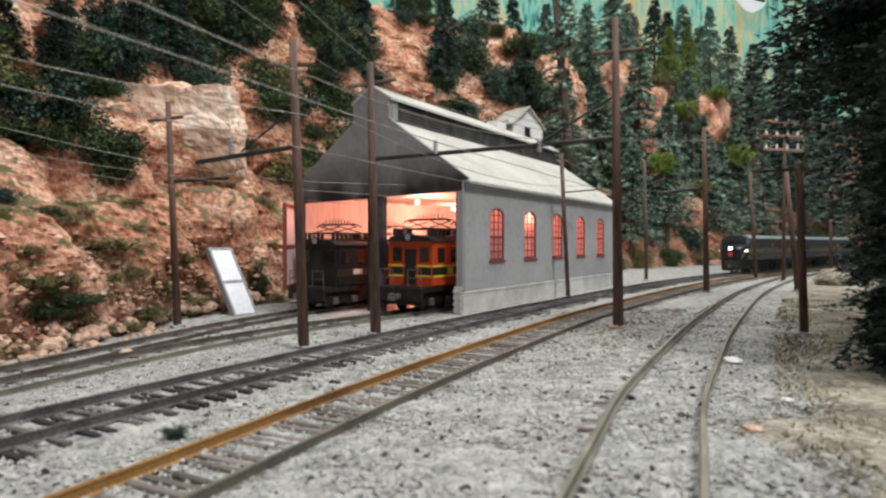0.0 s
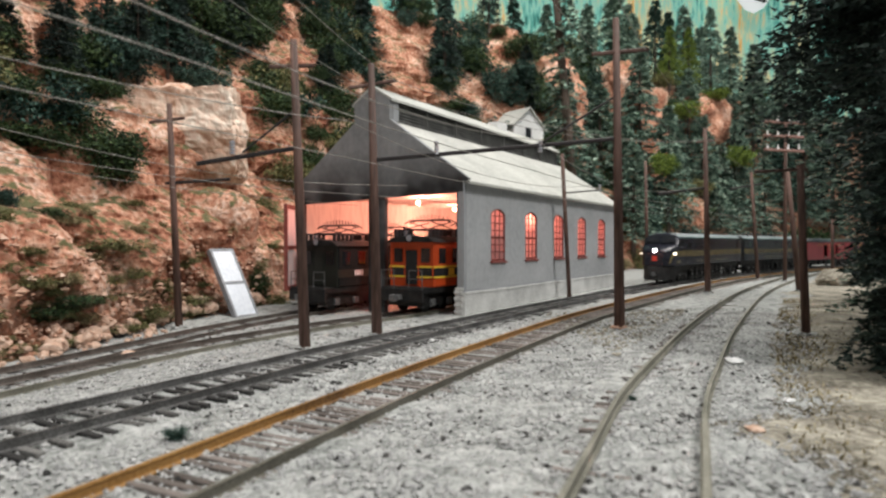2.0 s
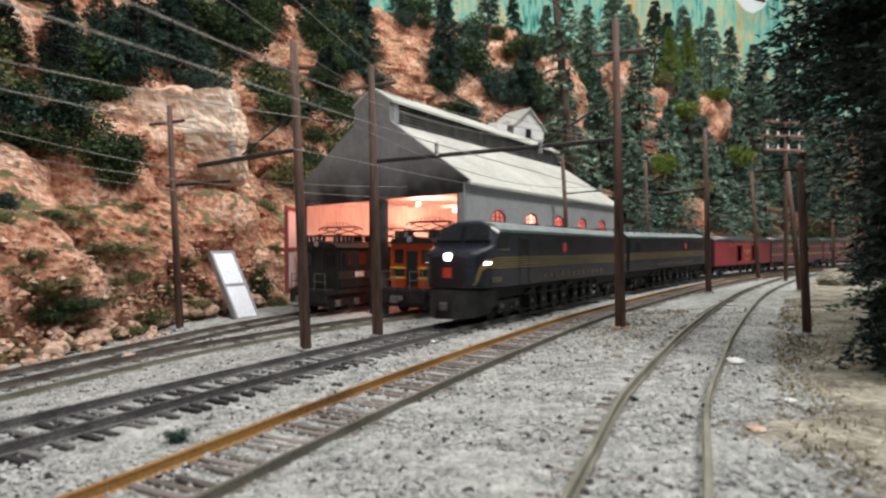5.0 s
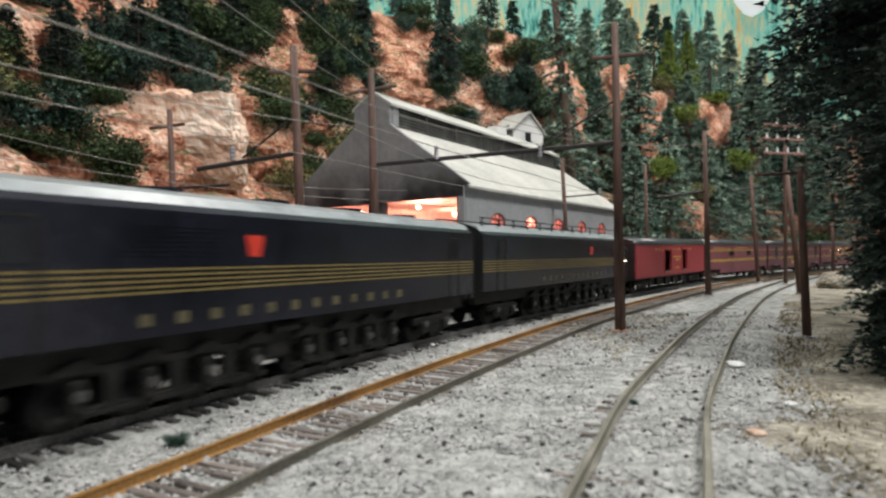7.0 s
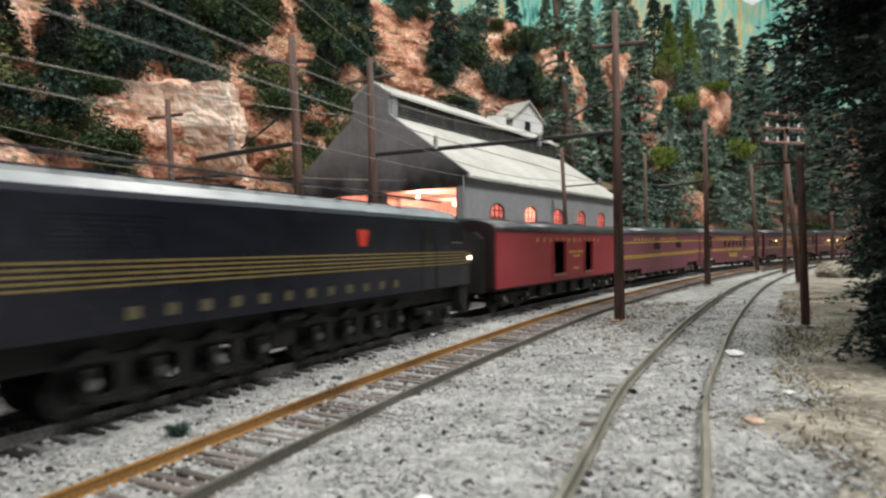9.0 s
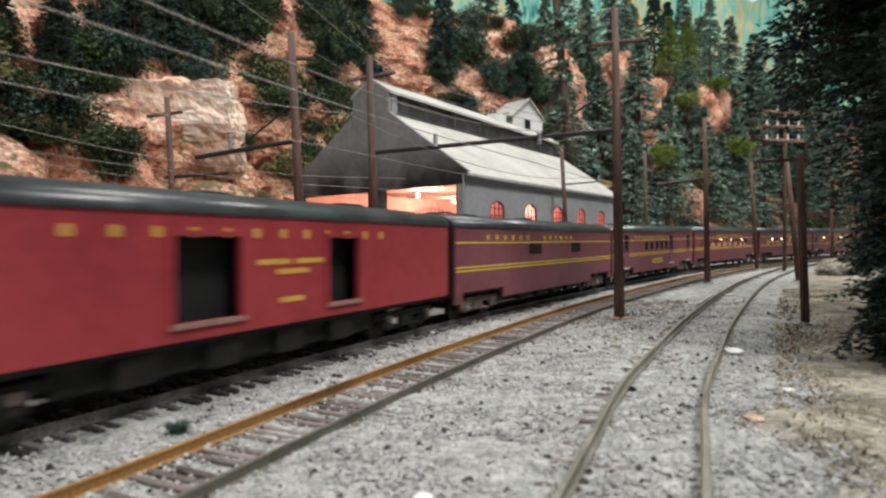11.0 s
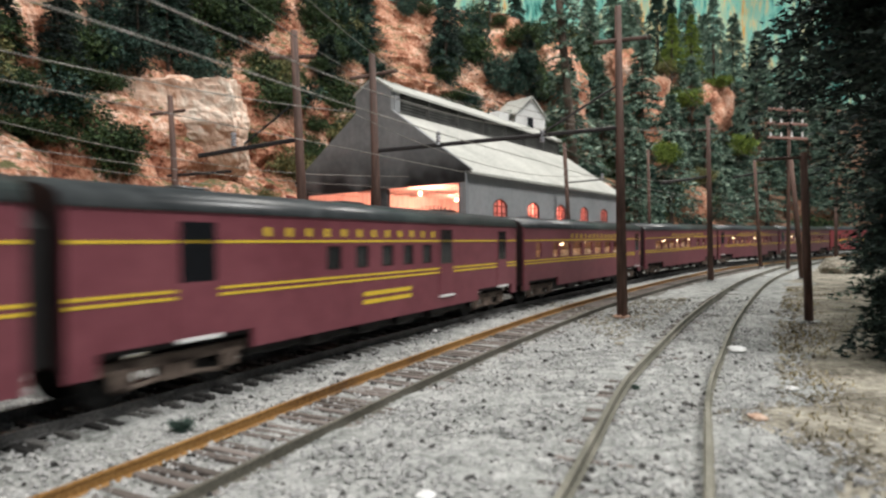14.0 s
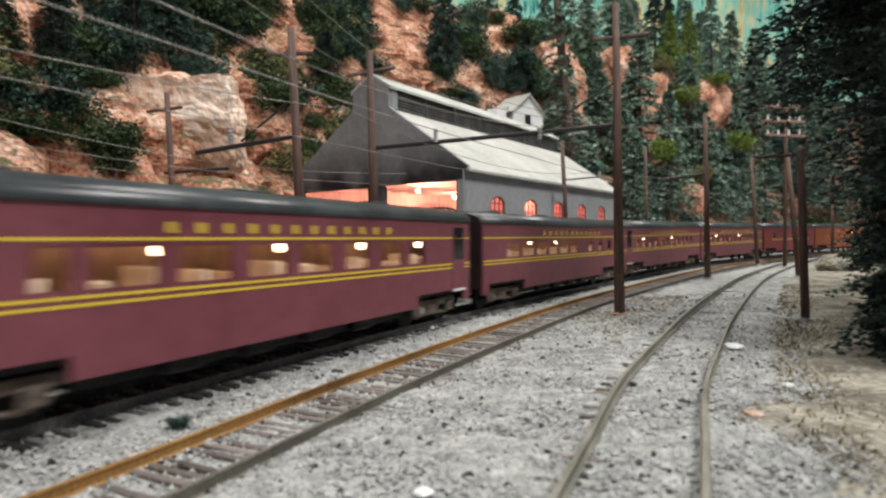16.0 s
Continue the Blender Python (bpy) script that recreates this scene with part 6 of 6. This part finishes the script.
    box(bm, -h + 4.1, h - 4.1, -1.05, 1.05, 0.42, 0.98, bevel=0.05)
    for k in range(4):
        x = -3.6 + 2.0 * k
        box(bm, x, x + 1.3, -1.28, -1.0, 0.45, 1.0, bevel=0.05)
        box(bm, x + 0.3, x + 1.2, 1.0, 1.28, 0.4, 1.0, bevel=0.05)
    part("underframe", bm, M["gear"], root)
    if stripes:
        for a, t in ((2.95, 0.055), (2.02, 0.055), (1.89, 0.055)):
            for s in (1, -1):
                bm = bmesh.new()
                y0, y1 = sorted((s * (half + 0.001), s * (half + 0.012)))
                box(bm, -h, h, y0, y1, a, a + t)
                part("stripe", bm, M[trim], root, "yellow stripe")
    if lettering:
        for x0, x1, count in lettering:
            bars(root, x0, x1, count, half + 0.001, 3.09, 3.29, 0.18, M[trim])
    for i, (a, b, z) in enumerate(captions):
        bm = bmesh.new()
        box(bm, a, b, half + 0.001, half + 0.012, z, z + 0.12)
        part("caption", bm, M[trim], root)
    for x in (-tr, tr):
        truck(root, x, (-1.2, 1.2), M["gear"] if simple else M["truck"], M["truck"], wheels)
    return root, wheels


def shark(label, length, antenna, emblem):
    """A streamlined sharp-nosed diesel with the nose at +x."""
    root = empty("diesel_locomotive")
    tagged(root, label, "locomotive", "diesel locomotives of the train")
    wheels = []
    h, half = length / 2, 1.5

    def put(name, bm, material, parent, label="", smooth=False):
        """Fits a body part to the short nose and the low roofline."""
        for v in bm.verts:
            d = h - v.co.x
            if d < 6:
                v.co.x = h - (0.62 * d if d < 2.8 else 1.736 + (d - 2.8) * 1.3325)
            v.co.z = 1.5 + (v.co.z - 1.45) * 0.82 if v.co.z > 1.45 else v.co.z * 1.034
        return part(name, bm, material, parent, label, smooth)

    xf = h
    zb, eave, top = 1.45, 4.24, 4.80

    def ring(x, w, zs, zt, wt, z_low=zb, tuck=0.0):
        pts = [(w - tuck, z_low), (w, z_low + 0.6), (w, (z_low + zs) / 2), (w, zs), ((w + wt) / 2 + 0.08, zs + (zt - zs) * 0.62), (wt, zt)]
        return [(x, y, z) for y, z in pts] + [(x, -y, z) for y, z in pts[::-1]]

    bm = bmesh.new()
    loft(bm, [ring(-h, half, eave, top, 0.55), ring(xf - 2.8, half, eave, top, 0.55)])
    put("body", bm, M["loco"], root)
    bm = bmesh.new()
    loft(bm, [ring(xf - 2.8, half, eave, top, 0.55), ring(xf - 2.55, 1.485, 4.16, 4.70, 0.6), ring(xf - 1.95, 1.47, 3.50, 3.60, 1.05),
              ring(xf - 1.1, 1.38, 3.26, 3.43, 0.8), ring(xf - 0.4, 1.15, 3.06, 3.26, 0.5), ring(xf - 0.1, 0.9, 2.82, 3.02, 0.4), ring(xf, 0.7, 2.3, 2.5, 0.3)])
    nose = put("nose", bm, M["loco"], root)
    bm = bmesh.new()
    extrude(bm, [(-1.42, 1.46), (1.42, 1.46), (1.46, 2.2), (1.46, 4.2), (1.0, 4.62), (0.5, 4.74), (-0.5, 4.74), (-1.0, 4.62), (-1.46, 4.2), (-1.46, 2.2)], -h - 0.012, -h + 0.1)
    put("end_wall", bm, M["black"], root)
    # roof skin and fans
    bm = bmesh.new()
    prof = [(1.40, eave + 0.03), (1.16, eave + 0.40), (0.57, top + 0.02), (-0.57, top + 0.02), (-1.16, eave + 0.40), (-1.40, eave + 0.03), (-0.5, top - 0.2), (0.5, top - 0.2)]
    extrude(bm, prof, -h + 0.05, xf - 2.9)
    put("roof", bm, M["loco_roof"], root, "roof painted pale for its sheen")
    for k in range(4):
        x = -h + 3.0 + 3.2 * k
        bm = bmesh.new()
        rod(bm, (x, 0, top), (x, 0, top + 0.12), 0.6, n=18)
        put("roof_fan", bm, M["loco"], root)
    bm = bmesh.new()
    box(bm, xf - 4.6, xf - 2.95, -0.52, 0.52, top - 0.1, top + 0.07, bevel=0.05)
    put("roof_hatch", bm, M["loco"], root)
    if antenna:
        for s in (1, -1):
            bm = bmesh.new()
            rod(bm, (-h + 0.5, s * 1.1, top + 0.3), (xf - 3.4, s * 1.1, top + 0.3), 0.035)
            for k in range(11):
                x = -h + 0.6 + (length - 6.2) * k / 10
                rod(bm, (x, s * 1.1, eave + 0.3), (x, s * 1.1, top + 0.32), 0.04)
            put("roof_antenna", bm, M["loco"], root)
    # stripes
    for s in (1, -1):
        for i in range(5):
            z = 2.40 + 0.125 * i
            bm = bmesh.new()
            y0, y1 = sorted((s * (half + 0.001), s * (half + 0.012)))
            box(bm, -h, xf - 2.2, y0, y1, z, z + 0.05)
            put("stripe", bm, M["gold"], root, "gold pinstripe")
        outer = [Vector(p) for p in ((xf - 2.2, s * 1.512, 2.95), (xf - 1.2, s * 1.425, 2.90), (xf - 0.68, s * 1.275, 2.5), (xf - 0.32, s * 1.115, 1.6))]
        inner = [Vector(p) for p in ((xf - 2.2, s * 1.512, 2.40), (xf - 1.3, s * 1.435, 2.44), (xf - 0.82, s * 1.325, 2.3), (xf - 0.45, s * 1.175, 1.6))]
        for k in range(5):
            bm = bmesh.new()
            u, w = k / 5 + 0.02, k / 5 + 0.13
            e = [bm.verts.new(i.lerp(o, u)) for i, o in zip(inner, outer)]
            f = [bm.verts.new(i.lerp(o, w)) for i, o in zip(inner, outer)]
            for i in range(3):
                bm.faces.new((e[i], e[i + 1], f[i + 1], f[i]))
            g = bmesh.ops.extrude_face_region(bm, geom=bm.faces[:])
            bmesh.ops.translate(bm, vec=(0, -s * 0.12, 0), verts=[q for q in g["geom"] if isinstance(q, bmesh.types.BMVert)])
            put("nose_stripe", bm, M["gold"], nose, "gold stripe sweeping down the nose")
    # keystones, lettering and number
    for s in (1, -1):
        bm = bmesh.new()
        x = emblem
        slab(bm, [(x - 0.15, 3.2), (x + 0.15, 3.2), (x + 0.25, 3.67), (x + 0.23, 3.76), (x - 0.23, 3.76), (x - 0.25, 3.67)], *sorted((s * (half + 0.001), s * (half + 0.014))))
        put("keystone", bm, M["keystone"], root, "red keystone emblem")
        bars(root, *((-4.8, 3.75) if s > 0 else (-4.4, 4.2)), 12, half + 0.001 if s > 0 else -half - 0.013, 1.70, 1.92, 0.23, M["letter_gold"])
        if s > 0:
            for k in range(4):
                num = bmesh.new()
                box(num, xf - 2.9 + 0.33 * k, xf - 2.68 + 0.33 * k, half + 0.001, half + 0.012, 1.72, 1.98)
                put("number_bar", num, M["letter_gold"], root)
    bm = bmesh.new()
    box(bm, xf - 0.16, xf + 0.03, -0.2, 0.2, 1.95, 2.45)
    put("keystone", bm, M["keystone"], nose, "red keystone emblem")
    # doors, windows and grilles on the sides
    for s in (1, -1):
        f0, f1 = sorted((s * (half + 0.002), s * (half + 0.016)))
        for x in (xf - 4.6, -h + 1.6):
            bm = bmesh.new()
            for a, b, c, d in ((x - 0.4, x - 0.34, 1.4, 4.0), (x + 0.34, x + 0.4, 1.4, 4.0), (x - 0.34, x + 0.34, 3.94, 4.0)):
                box(bm, a, b, f0, f1, c, d)
            door = put("side_door", bm, M["gear"], root)
            bm = bmesh.new()
            box(bm, x - 0.26, x + 0.26, f0, f1, 3.1, 3.8)
            put("door_window", bm, M["dark_glass"], door)
        for x in (emblem + 2.0, emblem - 1.9, -4.9):
            bm = bmesh.new()
            for k in range(7):
                box(bm, x - 1.1, x + 1.1, f0, f1, 3.22 + 0.11 * k, 3.28 + 0.11 * k)
            put("grille", bm, M["loco"], root)
        bm = bmesh.new()
        box(bm, xf - 3.35, xf - 2.62, f0, f1, 3.42, 4.1)
        cabw = put("cab_window", bm, M["dark_glass"], nose)
        bm = bmesh.new()
        box(bm, xf - 3.42, xf - 2.55, f0, f1 + 0.02 * (s > 0), 3.31, 3.38)
        put("window_sill", bm, M["journal"], cabw)
        bm = bmesh.new()
        v = [bm.verts.new(p) for p in ((xf - 2.50, s * 0.1, 4.60), (xf - 2.52, s * 1.18, 4.44), (xf - 2.04, s * 1.30, 3.72), (xf - 2.0, s * 0.1, 3.72))]
        bm.faces.new(v)
        g = bmesh.ops.extrude_face_region(bm, geom=bm.faces[:])
        bmesh.ops.translate(bm, vec=(0.10, 0, 0.09), verts=[e for e in g["geom"] if isinstance(e, bmesh.types.BMVert)])
        put("windshield", bm, M["dark_glass"], nose, "dark windshield pane")
        bm = bmesh.new()
        rod(bm, (xf - 1.65, s * 1.40, 2.68), (xf - 1.0, s * 1.33, 2.66), 0.09, n=10)
        put("number_light", bm, M["marker"], nose, "glowing number board")
    bm = bmesh.new()
    rod(bm, (xf - 0.8, 0, 3.02), (xf - 0.14, 0, 2.98), 0.28, n=18)
    hl = put("headlight_housing", bm, M["gear"], nose)
    bm = bmesh.new()
    bmesh.ops.create_uvsphere(bm, u_segments=16, v_segments=10, radius=0.17, matrix=mat4(xf - 0.12, 0, 2.98))
    put("headlight", bm, M["headlight"], hl, "glowing headlight", True)
    # pilot and skirt
    bm = bmesh.new()
    loft(bm, [[(xf - 2.7, y, z) for y, z in ((1.43, 0.9), (1.44, 1.38), (-1.44, 1.38), (-1.43, 0.9))],
              [(xf - 1.9, y, z) for y, z in ((1.36, 0.45), (1.38, 1.38), (-1.38, 1.38), (-1.36, 0.45))],
              [(xf - 0.7, y, z) for y, z in ((1.12, 0.32), (1.14, 1.38), (-1.14, 1.38), (-1.12, 0.32))],
              [(xf + 0.05, y, z) for y, z in ((0.72, 0.28), (0.62, 1.38), (-0.62, 1.38), (-0.72, 0.28))],
              [(xf + 0.45, y, z) for y, z in ((0.42, 0.26), (0.38, 0.72), (-0.38, 0.72), (-0.42, 0.26))]])
    put("pilot", bm, M["gear"], root)
    for s in (1, -1):
        bm = bmesh.new()
        x = s * h
        box(bm, min(x, x + s * 0.55), max(x, x + s * 0.55), -0.15, 0.15, 0.6, 0.9, bevel=0.03)
        put("coupler", bm, M["journal"], root)
    bm = bmesh.new()
    extrude(bm, [(-1.1, 1.2), (1.1, 1.2), (1.1, 4.1), (0.6, 4.4), (-0.6, 4.4), (-1.1, 4.1)], -h - 0.3, -h + 0.004)
    put("diaphragm", bm, M["black"], root)
    bm = bmesh.new()
    box(bm, -h + 0.1, xf - 2.0, -1.1, 1.1, 0.95, 1.5)
    box(bm, -0.55, 0.3, -1.05, 1.05, 0.5, 1.36, bevel=0.08)
    put("underframe", bm, M["gear"], root)
    for s in (1, -1):
        bm = bmesh.new()
        rod(bm, (-0.55, s * 1.2, 1.25), (0.35, s * 1.2, 1.25), 0.13, n=12)
        put("air_tank", bm, M["gear"], root)
    # guiding trucks at the ends, two rigid groups of four driven axles between
    reach = length / 20.35
    truck(root, h - 3.05, (-0.75, 0.75), M["gear"], M["journal"], wheels)
    truck(root, h - 7.4 * reach, (-1.98, -0.66, 0.66, 1.98), M["gear"], M["journal"], wheels, True)
    truck(root, h - 13.1 * reach, (-1.98, -0.66, 0.66, 1.98), M["gear"], M["journal"], wheels, True)
    truck(root, -h + 2.5, (-0.75, 0.75), M["gear"], M["journal"], wheels)
    return root, wheels


def evenly(x0, x1, n, w):
    return [(x0 + (x1 - x0) * i / (n - 1) - w / 2, x0 + (x1 - x0) * i / (n - 1) + w / 2) for i in range(n)]


TRAIN = []  # (root, wheels, start, end) measured from the nose of the first locomotive


def from_front(length, pairs):
    """Spans given from a car's front end, as spans about its middle."""
    return [(round(length / 2 - b, 3), round(length / 2 - a, 3)) for a, b in pairs]


def build_train():
    a = shark("dark green sharp-nosed diesel locomotive with gold pinstripes", 20.35, False, 1.14)
    TRAIN.append((*a, -0.15, 20.2, False))
    a = shark("dark green diesel locomotive running backwards with roof antenna rails", 20.9, True, 2.48)
    TRAIN.append((*a, 21.2, 42.1, True))
    n = 17.46
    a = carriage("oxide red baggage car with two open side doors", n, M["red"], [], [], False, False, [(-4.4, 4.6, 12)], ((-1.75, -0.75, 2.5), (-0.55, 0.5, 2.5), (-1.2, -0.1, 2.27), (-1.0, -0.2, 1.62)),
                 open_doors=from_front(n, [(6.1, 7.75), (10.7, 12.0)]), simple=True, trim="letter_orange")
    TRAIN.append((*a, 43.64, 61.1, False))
    n = 19.23
    w = from_front(n, [(6.58, 8.0), (12.1, 13.5)])
    a = carriage("maroon mail car with barred windows and yellow stripes", n, M["tuscan"], w, [], False, True, [(n / 2 - 6.4, n / 2 - 2.53, 6), (n / 2 - 12.0, n / 2 - 8.36, 6)], barred=w, sight=(2.42, 2.93))
    TRAIN.append((*a, 61.84, 81.07, False))
    n = 19.19
    a = carriage("maroon post office car with five dark windows", n, M["tuscan"], from_front(n, [(c - 0.3, c + 0.3) for c in (6.66, 7.86, 9.1, 10.25, 11.4)]), [n / 2 - 2.5, n / 2 - 12.7, n / 2 - 17.6], False, True,
                 [(n / 2 - 11.77, n / 2 - 4.34, 12)], ((n / 2 - 10.4, n / 2 - 7.9, 1.46), (n / 2 - 10.4, n / 2 - 7.9, 1.24)), sight=(2.25, 2.86))
    TRAIN.append((*a, 81.74, 100.93, False))
    n = 18.86
    w = from_front(n, [(1.25, 1.85), (3.3, 3.95), (4.2, 5.55), (5.92, 7.26), (7.67, 8.95), (9.3, 10.58), (11.1, 12.25), (12.8, 14.0), (14.4, 15.45)])
    a = carriage("maroon coach with lit windows and yellow stripes", n, M["tuscan"], w, [n / 2 - 17.9], True, True, [(n / 2 - 13.2, n / 2 - 5.76, 12)])
    TRAIN.append((*a, 101.86, 120.72, False))
    n = 19.07
    w = from_front(n, [(2.14, 3.5), (3.7, 5.1), (5.3, 6.6), (6.8, 8.0), (8.2, 9.5), (9.7, 10.8), (12.6, 13.4), (14.4, 15.2), (16.2, 17.0)])
    a = carriage("maroon dining car with a row of lit windows", n, M["tuscan"], w, [], True, True, [(-4.8, 3.4, 12)], sight=(2.12, 2.8))
    TRAIN.append((*a, 122.01, 141.08, False))
    for i in range(2):
        a = carriage("maroon coach with small lit windows", 19.0, M["tuscan"], evenly(-6.6, 6.8, 11, 0.7), [8.5], True, True, [(-5.0, 4.0, 12)], sight=(2.12, 2.8))
        TRAIN.append((*a, 141.9 + 19.7 * i, 160.9 + 19.7 * i, False))
    a = carriage("plain red head-end car at the train's rear", 18.6, M["red"], evenly(-6.0, 6.0, 4, 0.7), [], False, False, None, ((-7, 7, 2.05),))
    TRAIN.append((*a, 181.3, 199.9, False))
    a = carriage("orange rear car of the train", 18.6, M["orange_car"], evenly(-6.0, 6.0, 9, 0.7), [], True, False, None)
    TRAIN.append((*a, 200.7, 219.3, False))


build_train()

MAIN_S = np.r_[0, np.cumsum(np.hypot(*np.diff(MAIN, axis=0).T))]
ORIGIN = MAIN_S[np.argmin(np.hypot(MAIN[:, 0] - 6.507, MAIN[:, 1] - 34.25))] - 40.0


def main_at(s):
    s = s + ORIGIN
    x, y = np.interp(s, MAIN_S, MAIN[:, 0]), np.interp(s, MAIN_S, MAIN[:, 1])
    if s < 0:
        x, y = MAIN[0] + (MAIN[1] - MAIN[0]) / 0.25 * s
    if s > MAIN_S[-1]:
        x, y = MAIN[-1] + (MAIN[-1] - MAIN[-2]) / 0.25 * (s - MAIN_S[-1])
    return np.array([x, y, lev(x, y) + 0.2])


def nose_at(t):
    """Way of the leading headlight along the main line, from the near end of the visible track."""
    return 81.54 - 11.008 * t + 0.0919 * t * t - 0.00553 * t ** 3


def car_pose(t, start, end, backwards):
    mid, arm = nose_at(t) + (start + end) / 2, (end - start) * 0.33
    a, b = main_at(mid - arm), main_at(mid + arm)
    p, d = (a + b) / 2, (a - b) * (-1 if backwards else 1)
    m = pose(S * p[0], S * p[1], S * p[2], 0, -math.degrees(math.atan2(d[2], math.hypot(d[0], d[1]))), math.degrees(math.atan2(d[1], d[0])))
    return m


def motions():
    times = [i * 0.5 for i in range(33)]
    for root, wheels, start, end, backwards in TRAIN:
        walk(root, [(t, car_pose(t, start, end, backwards)) for t in times])
        turn = -1 if backwards else 1
        for w in wheels:
            at = w.location.copy()
            rows = []
            for i in range(241):
                t = i * 2 / 30
                rows.append((t, Matrix.Translation(at) @ Matrix.Rotation(turn * (nose_at(0) - nose_at(t)) / WHEEL, 4, "Y")))
            walk(w, rows)


motions()
